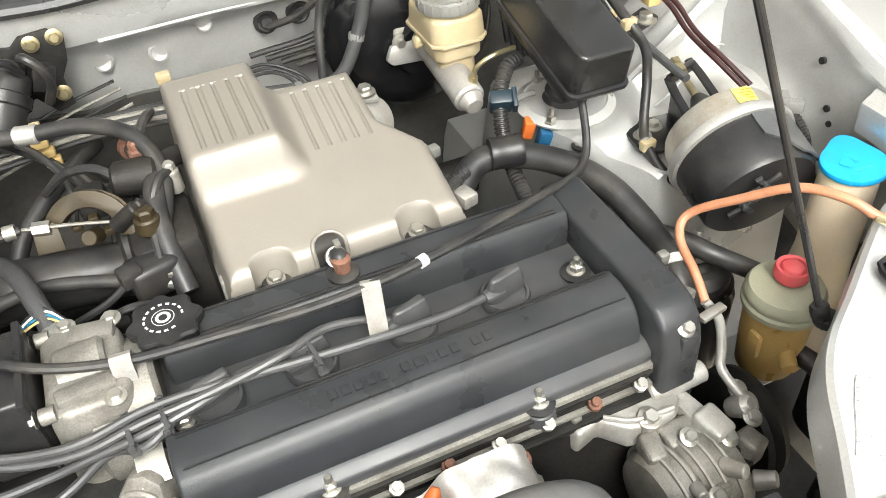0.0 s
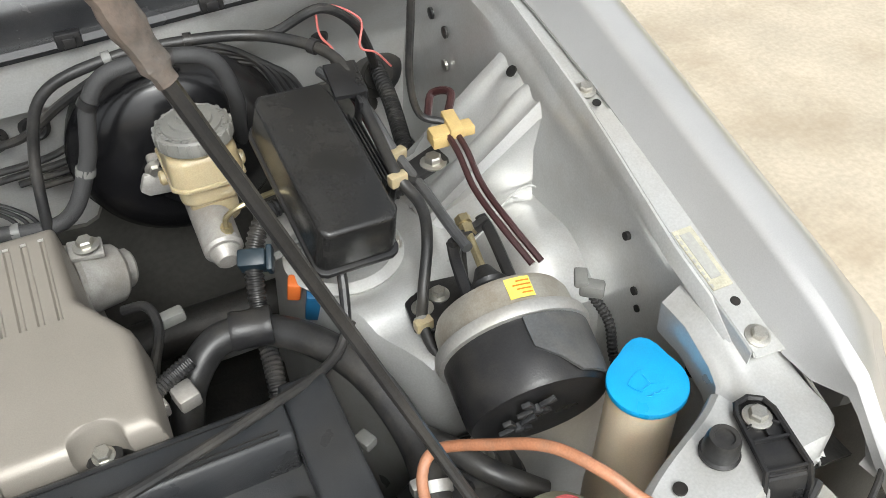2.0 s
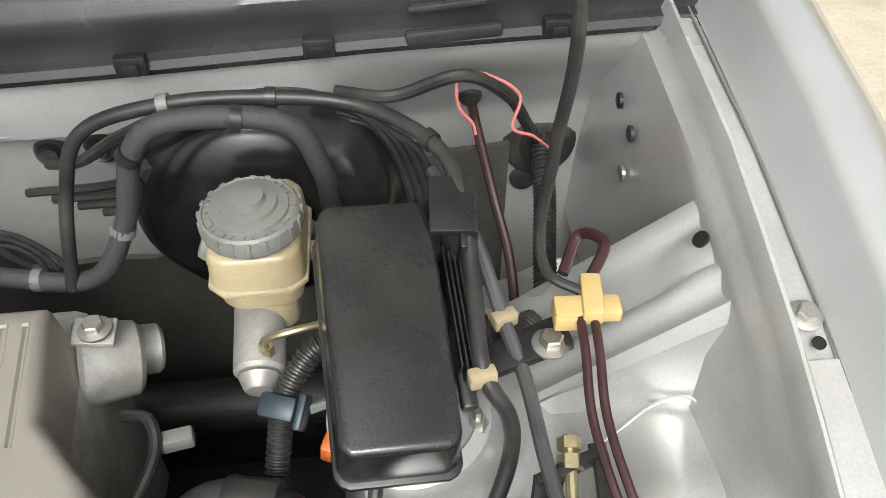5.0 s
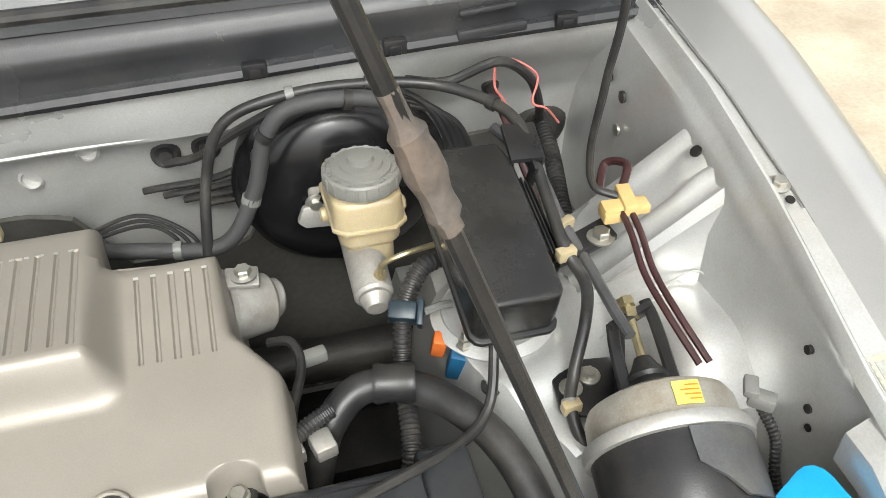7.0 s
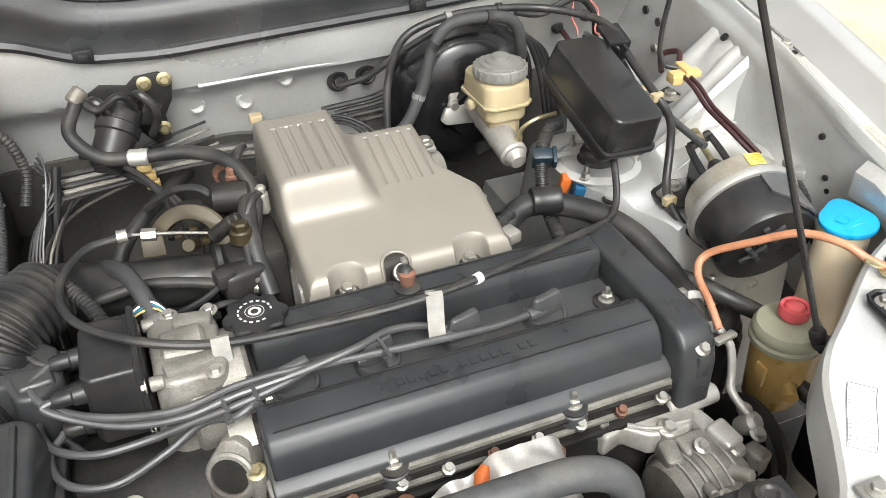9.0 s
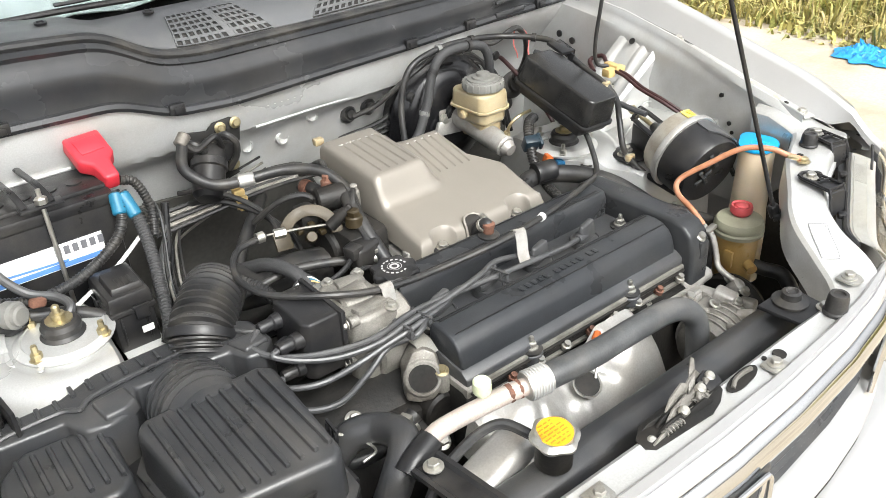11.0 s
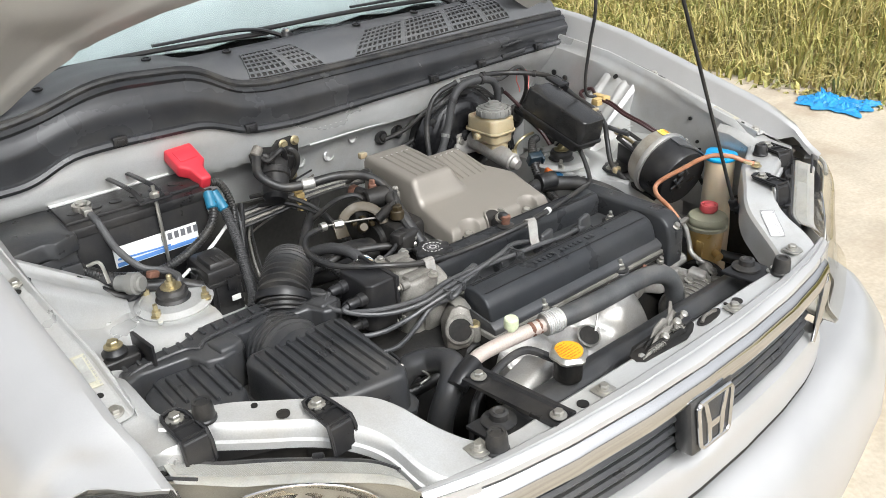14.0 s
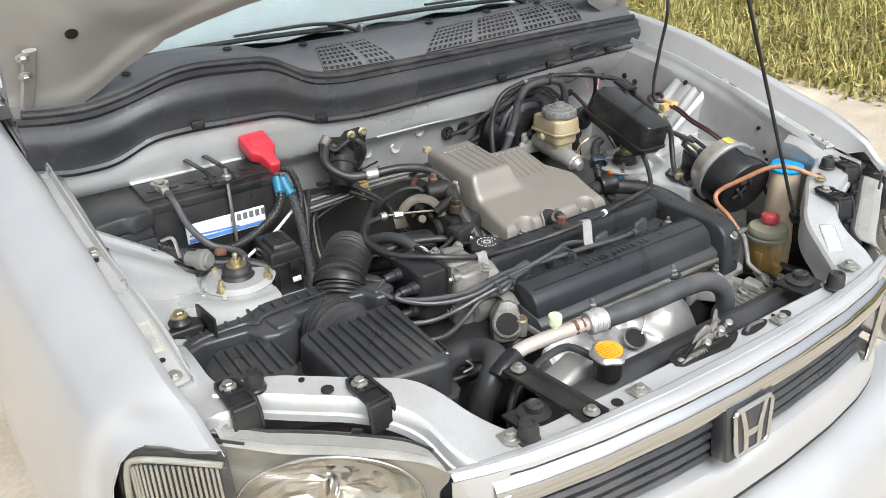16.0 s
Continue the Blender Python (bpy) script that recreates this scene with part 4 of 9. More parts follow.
    rings = []
    for q, (r, z) in enumerate(((0.010, -0.018), (0.022, -0.015), (0.034, -0.010), (0.046, -0.003), (0.056, 0.005), (0.064, 0.014))):
        rings.append([b.verts.new((1.7 * r * math.cos(2 * math.pi * (i + 0.5 * (q % 2)) / 18), r * math.sin(2 * math.pi * (i + 0.5 * (q % 2)) / 18), z + facet_rng.uniform(-0.004, 0.004))) for i in range(18)])
    for lo, hi in zip(rings, rings[1:]):
        for i in range(18):
            b.faces.new((lo[i], lo[(i + 1) % 18], hi[(i + 1) % 18]))
            b.faces.new((lo[i], hi[(i + 1) % 18], hi[i]))
    b.faces.new(rings[0])
    bmesh.ops.solidify(b, geom=b.faces[:], thickness=0.001)
    join(bm, b, m)
    part("reflector", bm, M_REFLECT, h, "faceted chrome reflector", sharp=4)
    bm = bm_new()
    cyl(bm, m @ Vector((0, 0, -0.016)), m @ Vector((0, 0, 0.008)), 0.010, 0.007, 14)
    part("bulb_shield", bm, M_CHROME, h)
    bm = bm_new()
    tube(bm, [tuple(m @ Vector((0.111 * math.cos(radians(a)), 0.066 * math.sin(radians(a)), 0.016))) for a in range(0, 361, 15)], 0.0018, 8, 2)
    part("bezel", bm, M_CHROME, h)
    # corner lamp: a frame, with upright flutes
    bm = bm_new()
    tube(bm, [at(24, 0.026, -0.012), at(28, 0.026, -0.010), at(32, 0.024, -0.012), at(34, 0.026, -0.022), at(35, 0.036, -0.07), at(35, 0.04, -0.125)], 0.004, 8, 4)
    part("corner_frame", bm, M_FLUTED, h, "yellowed clear lamp rim")
    for i in range(18):
        t = 24.6 + 8.6 * i / 17
        k, f = int(t), t - int(t)
        bm = bm_new()
        p, q = (Vector(at(k, s, dz)).lerp(Vector(at(k + 1, s, dz)), f) for s, dz in ((0.022, -0.020), (0.036, -0.125)))
        cyl(bm, p, q, 0.0017, None, 8)
        part("corner_flute", bm, M_FLUTED, h)
    bm = bm_new()
    sheet(bm, [[at(k, s, dz) for s, dz in ((0.006, -0.006), (0.016, -0.018), (0.022, -0.06), (0.030, -0.13))] for k in range(23, 36)], 0.001)
    part("corner_backing", bm, M_GREYPL, h)
    bm = bm_new()
    tube(bm, [at(k, -0.005, 0.003) for k in range(20, n + 1 if side > 0 else n - 5)] + ([at(n, 0.03, -0.02), at(n, 0.05, -0.06), at(n, 0.055, -0.12)] if side > 0 else []), 0.0024, 8, 2)
    part("seal", bm, M_RUBBER, h, "black rubber seal")
    return h


for s in (1, -1):
    headlight(s)


# headlight brackets, rubber stops on the slam panel
def bracket(x, y, z, turn, drop):
    b = thing("headlight_bracket", "black plastic headlight bracket bolted to the slam panel", "bracket", (x, y, z), "headlight brackets")
    m = pose(x, y, z, 0, 0, turn) @ Matrix.Diagonal((0.86, 0.95, 1.0, 1.0))
    bm = bm_new()
    prism(bm, [(-0.0165, 0.008), (-0.013, 0.015), (-0.006, 0.019), (0.006, 0.019), (0.013, 0.015), (0.0165, 0.008), (0.0185, -0.046), (-0.0185, -0.046)], 0.001, 0.0035, 0.0008, m)
    part("tongue", bm, M_BLACK, b)
    # raised rim round the tongue, running on down the leg
    bm = bm_new()
    foot = [(-0.050, -0.006), (-0.054, -drop - 0.004)]
    rim = [(-0.0195, py, pz) for py, pz in foot[::-1]] + [(-0.0185, -0.044, 0.006), (-0.0165, 0.006, 0.006), (-0.012, 0.0155, 0.006), (0.0, 0.0195, 0.006), (0.012, 0.0155, 0.006), (0.0165, 0.006, 0.006), (0.0185, -0.044, 0.006)] + [(0.0195, py, pz) for py, pz in foot]
    tube(bm, [tuple(m @ Vector(p)) for p in rim], 0.0024, 6, 1)
    part("rim", bm, M_BLACK, b)
    for py in (-0.018, -0.043):
        bm = bm_new()
        prism(bm, [(-0.017, py + 0.001), (0.017, py + 0.001), (0.017, py - 0.0012), (-0.017, py - 0.0012)], 0.003, 0.0075, 0.0004, m)
        part("rib", bm, M_BLACK, b)
    for a in (-25, 205, 270):
        bm = bm_new()
        prism(bm, [(0.010, -0.0008), (0.016, -0.0008), (0.016, 0.0008), (0.010, 0.0008)], 0.003, 0.007, 0.0003, m @ pose(0, 0, 0, 0, 0, a))
        part("rib", bm, M_BLACK, b)
    bm = bm_new()
    rows = [[tuple(m @ Vector((px, py, pz))) for px in (-0.0188, -0.012, 0.0, 0.012, 0.0188)] for py, pz in ((-0.045, 0.003), (-0.0475, 0.0), (-0.0495, -0.006), (-0.053, -drop), (-0.053, -drop - 0.008))]
    sheet(bm, rows, 0.003)
    part("leg", bm, M_BLACK, b, sharp=12)
    hex_bolt("bolt", b, tuple(m @ Vector((0, 0.002, 0.004))), (0, 0, 1), 0.0072, None, 1.5)
    return b


bracket(0.628, 0.008, 0.974, -14, 0.026)
bracket(-0.608, 0.014, 0.974, 3, 0.026)
bracket(0.492, -0.062, 0.967, -8, 0.026)
bracket(-0.471, -0.067, 0.967, 3, 0.026)


def rubber_stop(x, y, z, r, h):
    bm = bm_new()
    lathe(bm, [(r * 1.1, 0), (r * 1.12, h * 0.12), (r * 1.0, h * 0.2), (r * 0.92, h * 0.8), (r * 0.8, h), (r * 0.55, h), (r * 0.5, h * 0.92)], pose(x, y, z), 24)
    solo("rubber_stop", bm, M_RUBBER, "round black rubber bonnet stop on the slam panel", "rubber stop", "bonnet stops")


rubber_stop(0.588, 0.0, 0.974, 0.013, 0.02)
rubber_stop(-0.581, -0.002, 0.974, 0.013, 0.026)
rubber_stop(0.288, -0.222, 0.913, 0.014, 0.028)
rubber_stop(-0.327, -0.216, 0.913, 0.014, 0.028)

# stickers on the slam panel
_rear = spline([(x, y, z) for (x, y), z in zip(SLAM_REAR, SLAM_Z)], 5)
_front = spline([(x, y, z) for (x, y), z in zip(SLAM_FRONT, SLAM_Z)], 5)


def on_slam(u, v, lift):
    """A point on the slam panel: u along its length, v across it."""
    k = min(int(u * 5), len(_rear) - 2)
    g = u * 5 - k
    return _rear[k].lerp(_rear[k + 1], g).lerp(_front[k].lerp(_front[k + 1], g), v) + Vector((0, 0, lift))


def label_at(a, b, lift):
    """A point on the label: a along, b across."""
    return on_slam(mix(3.95, 5.18, a), mix(mix(0.10, 0.30, a), mix(0.42, 0.70, a), b), lift)


bm = bm_new()
sheet(bm, [[tuple(label_at(i / 8, j / 4, 0.0010)) for j in range(5)] for i in range(9)], 0.0003)
st = solo("paper_label", bm, M_PAPER, "white printed paper label stuck to the slam panel", "label")
for (a, b), (c, d) in (((0.01, 0.02), (0.99, 0.02)), ((0.99, 0.02), (0.99, 0.98)), ((0.99, 0.98), (0.01, 0.98)), ((0.01, 0.98), (0.01, 0.02))):
    bm = bm_new()
    tube(bm, [tuple(label_at(mix(a, c, i / 8), mix(b, d, i / 8), 0.0014)) for i in range(9)], 0.00025, 4, 1)
    part("frame_line", bm, M_INK, st)
random.seed(31)
for j, (b, s0, s1, n) in enumerate(((0.10, 0.05, 0.97, 16), (0.30, 0.08, 0.7, 9), (0.42, 0.10, 0.75, 9), (0.55, 0.1, 0.8, 10), (0.68, 0.06, 0.75, 10), (0.78, 0.06, 0.6, 8), (0.88, 0.06, 0.7, 9), (0.86, 0.86, 0.94, 3))):
    for i in range(n):
        a = mix(s0, s1, (i + random.random() * 0.4) / n)
        bm = bm_new()
        w = 0.10 if j in (0, 7) else 0.05
        tube(bm, [tuple(label_at(a, b - w * 0.5, 0.0013)), tuple(label_at(a + 0.01, b + w * 0.5, 0.0013))], 0.00035, 4, 1)
        part("print_bar", bm, M_INK, st)

# hood latch in its dark opening: stacked links, a long lever and springs
latch = thing("bonnet_latch", "greasy bonnet latch with springs in the slam panel", "latch", (0.0, -0.2, 0.90))
bm = bm_new()
prism(bm, [(-0.082, -0.006), (-0.074, -0.014), (0.012, -0.020), (0.034, -0.014), (0.052, -0.004), (0.062, 0.014), (0.044, 0.024), (-0.06, 0.020), (-0.080, 0.008)], 0, 0.002, 0.0008, pose(0.012, -0.212, 0.9130))
part("opening", bm, M_DARK, latch)
bm = bm_new()
prism(bm, [(0.024 * math.cos(radians(a)) + (0.006 if math.cos(radians(a)) > 0 else -0.006), 0.009 * math.sin(radians(a))) for a in range(0, 360, 20)], 0, 0.0015, 0, pose(0.096, -0.219, 0.9130, 0, 0, 6))
part("slot", bm, M_DARK, latch)
bm = bm_new()
tube(bm, [(0.074, -0.222, 0.915), (0.086, -0.217, 0.917), (0.102, -0.216, 0.917), (0.116, -0.217, 0.916)], 0.0028, 8)
part("slot_link", bm, M_OLDALU, latch)
for i, (x0, x1, y0, h0, tilt, mat_) in enumerate((
        (-0.074, 0.004, -0.222, 0.010, 4, M_STEEL), (-0.060, 0.020, -0.217, 0.014, -3, M_DARK), (-0.040, 0.036, -0.213, 0.018, 7, M_OLDALU), (-0.052, 0.014, -0.208, 0.013, 2, M_DARK),
        (-0.030, 0.044, -0.204, 0.022, 10, M_OLDALU), (-0.066, -0.010, -0.200, 0.010, -6, M_DARK))):
    bm = bm_new()
    n = x1 - x0
    prism(bm, [(0.0, 0.0), (n, 0.0), (n + 0.003, h0 * 0.5), (n * 0.92, h0), (n * 0.62, h0 * 0.8), (n * 0.5, h0 * 1.05), (n * 0.15, h0 * 0.9), (-0.003, h0 * 0.5)], -0.0014, 0.0014, 0.0006, pose(x0 + 0.016, y0, 0.910, 72, 0, tilt))
    part("link", bm, mat_, latch)
bm = bm_new()
prism(bm, [(-0.005, 0.0), (0.005, 0.0), (0.0045, 0.040), (0.0035, 0.060), (-0.002, 0.061), (-0.0045, 0.040)], -0.0016, 0.0016, 0.0008, pose(0.026, -0.203, 0.915, 28, 16, -42) @ Matrix.Scale(0.8, 4))
part("lever", bm, M_OLDALU, latch)
bm = bm_new()
prism(bm, [(-0.014, -0.010), (0.012, -0.012), (0.018, 0.0), (0.012, 0.012), (-0.012, 0.010)], 0.0, 0.014, 0.003, pose(0.056, -0.199, 0.910, 12, 0, 10))
part("catch_body", bm, M_BLACK, latch)
bm = bm_new()
prism(bm, [(-0.016, 0), (0.018, 0), (0.022, 0.012), (0.012, 0.020), (0.004, 0.009), (-0.008, 0.018), (-0.016, 0.012)], 0, 0.004, 0.0008, pose(0.042, -0.212, 0.911, 50, 0, 14))
part("claw", bm, M_OLDALU, latch)
for x0, y0, k0 in ((-0.058, -0.2195, 30), (0.004, -0.2105, 22)):
    bm = bm_new()
    tube(bm, [(x0 + 0.016 + 0.0011 * i, y0 + 0.0035 * math.cos(i * 1.3), 0.918 + 0.0035 * math.sin(i * 1.3)) for i in range(k0)], 0.0009, 6, 2)
    part("spring", bm, M_OLDALU, latch)
for x0, y0, z0 in ((-0.070, -0.214, 0.916), (-0.020, -0.215, 0.928), (0.020, -0.206, 0.930), (0.046, -0.199, 0.928)):
    bm = bm_new()
    lathe(bm, [(0.006, -0.004), (0.006, 0.002), (0.004, 0.004)], axis((x0 + 0.016, y0, z0 - 0.004), (0, -0.5, 1)), 14)
    part("pivot", bm, M_STEEL, latch)

# ---- cowl, windscreen, wipers, hood ----
rows = []
for i in range(91):
    x = mix(-0.70, 0.70, i / 90)
    a, b = cowl_low(x), cowl_top(x)
    rows.append([(x, 0.612, a - 0.012), (x, 0.596, a - 0.010), (x, 0.593, a - 0.004), (x, 0.596, a + 0.002), (x, 0.606, a + 0.003), (x, 0.607, mix(a, b, 0.18)), (x, 0.605, mix(a, b, 0.34)), (x, 0.6035, mix(a, b, 0.46)), (x, 0.605, mix(a, b, 0.58)), (x, 0.612, mix(a, b, 0.70)), (x, 0.615, mix(a, b, 0.84)), (x, 0.611, b - 0.008), (x, 0.620, b)])
bm = bm_new()
sheet(bm, rows, 0.003)
cowl = thing("cowl_panel", "black plastic cowl panel with slotted air grilles below the windscreen", "cowl panel", (0, 0.62, 1.06))
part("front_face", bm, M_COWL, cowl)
bm = bm_new()
tube(bm, [(mix(-0.69, 0.69, i / 60), 0.624, cowl_top(mix(-0.69, 0.69, i / 60)) + 0.004) for i in range(61)], 0.008, 10, 2)
part("rubber_seal", bm, M_RUBBER, cowl)
COWL_DEPTH = (0.628, 0.640, 0.655, 0.68, 0.705, 0.725)


def cowl_profile(x):
    """Heights of the cowl's top at the depths above, from lip to windscreen."""
    b = cowl_top(x)
    r = max(1.198, b + 0.008)
    return (b - 0.002, b + 0.002, mix(b, r, 0.35) + 0.005, mix(b, r, 0.8) + 0.004, r + 0.002, r + 0.005)


def cowl_z(x, y):
    return curve_at(list(zip(COWL_DEPTH, cowl_profile(x))), y)


rows = []
for i in range(91):
    x = mix(-0.70, 0.70, i / 90)
    hs = cowl_profile(x)
    sweep = 0.035 * step(-0.15, -0.6, x)
    rows.append([(x, y + sweep * max(0.0, (y - 0.655) / 0.07), z) for y, z in zip(COWL_DEPTH, hs)] + [(x, 0.732 + sweep, hs[-1] - 0.003), (x, 0.738 + sweep, 1.180), (x, 0.80, 1.175)])
bm = bm_new()
sheet(bm, rows, 0.003)
part("top_panel", bm, M_COWLTOP, cowl, "pale grey upper panel")


def air_grille(corners, cols, lines, ribs):
    """A moulded grid over a dark well; corners are rear left, rear right, front right, front left."""
    def at(u, v, lift):
        (ax, ay), (bx_, by), (cx, cy), (dx, dy) = corners
        x, y = mix(mix(ax, bx_, u), mix(dx, cx, u), v), mix(mix(ay, by, u), mix(dy, cy, u), v)
        return (x, y, cowl_z(x, y) + lift)

    bm = bm_new()
    sheet(bm, [[at(i / 30, j / 6, 0.0012) for j in range(7)] for i in range(31)], 0.0005)
    part("grille_well", bm, M_DARK, cowl)
    us, vs = [0.0], [0.0]
    for i in range(cols):
        bar = 0.8 if i in ribs else 0.2
        us += [(i + bar) / cols, (i + 0.86) / cols]
    for j in range(lines):
        vs += [(j + 0.26) / lines, (j + 0.86) / lines]
    us.append(1.0)
    vs.append(1.0)
    b = bmesh.new()
    grid = [[b.verts.new(at(u, v, 0.0042)) for v in vs] for u in us]
    for i in range(len(us) - 1):
        for j in range(len(vs) - 1):
            if not (i % 2 and j % 2):
                b.faces.new((grid[i][j], grid[i][j + 1], grid[i + 1][j + 1], grid[i + 1][j]))
    bmesh.ops.recalc_face_normals(b, faces=b.faces[:])
    bmesh.ops.solidify(b, geom=b.faces[:], thickness=0.0022)
    bm = bm_new()
    join(bm, b)
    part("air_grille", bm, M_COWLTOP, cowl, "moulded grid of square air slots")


air_grille([(-0.137, 0.684), (-0.030, 0.686), (0.024, 0.642), (-0.142, 0.643)], 13, 6, (7,))
air_grille([(0.152, 0.680), (0.525, 0.706), (0.545, 0.648), (0.098, 0.643)], 33, 6, (9, 19, 27))
for x, y in ((-0.60, 0.70), (-0.50, 0.70), (-0.31, 0.70), (-0.152, 0.706), (0.15, 0.708), (0.31, 0.712), (0.46, 0.714)):
    bm = bm_new()
    lathe(bm, [(0.009, 0), (0.009, 0.003), (0.006, 0.0035), (0.005, 0.001)], pose(x, y, cowl_z(x, y) + 0.002, 5), 16)
    part("trim_clip", bm, M_BLACK, cowl)
for x in (-0.42, -0.18, 0.262, 0.402, 0.585):
    bm = bm_new()
    box(bm, (x, 0.594, cowl_low(x) + 0.002), (0.024, 0.010, 0.016), 0.002)
    box(bm, (x, 0.589, cowl_low(x) + 0.0), (0.012, 0.004, 0.010), 0.001)
    part("edge_clip", bm, M_BLACK, cowl)
bm = bm_new()
box(bm, (0.505, 0.596, 1.093), (0.075, 0.008, 0.012), 0.003, (0, -3, 0))
box(bm, (0.50, 0.598, 1.116), (0.06, 0.006, 0.006), 0.002, (0, -4, 0))
part("face_ridge", bm, M_COWL, cowl)

bm = bm_new()
sheet(bm, [[(mix(-0.66, 0.66, i / 16) * (1 - 0.12 * j / 6), 0.755 + 0.85 * j / 6 - 0.02 * (1 - (i / 8 - 1) ** 2), 1.188 + 0.53 * j / 6) for i in range(17)] for j in range(7)], 0.005)
wsc = thing("windscreen", "sloping windscreen glass reflecting a pale sky", "windscreen", (0, 0.76, 1.19))
ws = part("glass", bm, M_GLASS, wsc)
bm = bm_new()
tube(bm, [(mix(-0.66, 0.66, i / 16), 0.752 - 0.02 * (1 - (i / 8 - 1) ** 2), 1.188) for i in range(17)], 0.008, 8, 2)
part("lower_moulding", bm, M_RUBBER, wsc)
ws.visible_shadow = False
# added pale sheet inside the glass, so that the windscreen reads bright
bm = bm_new()
sheet(bm, [[(mix(-0.62, 0.62, i / 16) * (1 - 0.12 * j / 6), 0.80 + 0.80 * j / 6 + 0.01 * (i % 2), 1.19 + 0.50 * j / 6 + 0.006 * (i % 2)) for i in range(17)] for j in range(7)], 0.002)
solo("sunshade", bm, M_BACKSHEET, "added pale folded sheet behind the windscreen to brighten the glass", "sunshade")
bm = bm_new()
box(bm, (0, 1.45, 0.95), (1.4, 1.0, 0.5), 0.05)
solo("dashboard", bm, M_BLACK, "dark dashboard behind the windscreen", "dashboard")
for s in (1, -1):
    bm = bm_new()
    tube(bm, [(s * 0.70, 0.80, 1.15), (s * 0.66, 1.2, 1.46), (s * 0.60, 1.70, 1.76)], 0.035, 10, squash=0.6)
    part("pillar", bm, M_PAINT, body)
rows = [[(x, 1.66 + 0.05 * (1 - (x / 0.62) ** 2), 1.74) for x in (-0.62, -0.3, 0, 0.3, 0.62)], [(x, 2.0, 1.80) for x in (-0.62, -0.3, 0, 0.3, 0.62)], [(x, 3.2, 1.78) for x in (-0.62, -0.3, 0, 0.3, 0.62)]]
bm = bm_new()
sheet(bm, rows, 0.004)
part("roof", bm, M_PAINT, body)
# cabin sides and tail behind the bay
for s in (1, -1):
    bm = bm_new()
    sheet(bm, [[(s * x, y, z) for y, z in row] for x, row in ((0.80, [(0.95, 1.12), (1.4, 1.12), (2.2, 1.12), (3.3, 1.12)]), (0.72, [(1.3, 1.45), (1.6, 1.45), (2.2, 1.45), (3.26, 1.45)]), (0.62, [(1.68, 1.74), (1.9, 1.78), (2.2, 1.80), (3.2, 1.78)]))], 0.005)
    part("side_window", bm, M_BLACK, body, "dark side glass")
    bm = bm_new()
    box(bm, (s * 0.82, 3.35, 0.80), (0.06, 0.10, 0.66), 0.02)
    part("rear_quarter", bm, M_PAINT, body)
bm = bm_new()
sheet(bm, [[(x * k, y, z) for x in (-0.8, -0.4, 0, 0.4, 0.8)] for k, y, z in ((1.0, 3.42, 0.42), (1.0, 3.45, 0.75), (1.0, 3.42, 1.12), (0.9, 3.32, 1.45), (0.78, 3.2, 1.78))], 0.02)
part("tailgate", bm, M_PAINT, body)
# doors
for s in (1, -1):
    bm = bm_new()
    box(bm, (s * 0.82, 2.1, 0.75), (0.06, 2.4, 0.75), 0.02)
    part("door_skin", bm, M_PAINT, body)


def wiper(p0, p1, sweep):
    w = thing("wiper", "black windscreen wiper lying on the glass", "wiper", p0, "wipers")
    a, b = Vector(p0), Vector(p1)
    bm = bm_new()
    lathe(bm, [(0.015, -0.01), (0.015, 0.012), (0.009, 0.02)], Matrix.Translation(a), 16)
    tube(bm, [a + Vector((0, 0, 0.01)), a.lerp(b, 0.3) + Vector((0, 0.01, 0.028)), b + Vector((0, 0, 0.014))], (0.008, 0.005), 8, squash=0.6)
    part("arm", bm, M_BLACK, w)
    bm = bm_new()
    d = Vector(sweep)
    tube(bm, [b - d, b + Vector((0, 0.0, 0.004)), b + d], 0.007, 8, squash=0.7)
    part("blade", bm, M_RUBBER, w)
    bm = bm_new()
    lathe(bm, [(0.007, 0), (0.007, 0.007), (0.004, 0.009)], Matrix.Translation(a + Vector((0, 0, 0.018))), 6)
    part("nut", bm, M_CHROME, w)


wiper((0.0, 0.742, 1.19), (-0.27, 0.765, 1.212), (0.24, -0.004, -0.002))
wiper((0.45, 0.742, 1.19), (0.18, 0.768, 1.214), (0.24, -0.005, -0.002))

# the raised hood, seen from below
HC, HS = math.cos(radians(55)), math.sin(radians(55))
hood = thing("bonnet", "raised silver bonnet with pressed inner frame", "bonnet", (0, 0.68, 1.17))


def hood_pt(x, s, off=0.0):
    return (x, 0.68 - s * HC - off * HS, 1.17 + s * HS - off * HC)


def hood_rear(x):
    return curve_at([(0, 0.235), (0.2, 0.225), (0.32, 0.195), (0.42, 0.15), (0.50, 0.095), (0.56, 0.045), (0.62, 0.012), (0.70, 0.0)], abs(x))


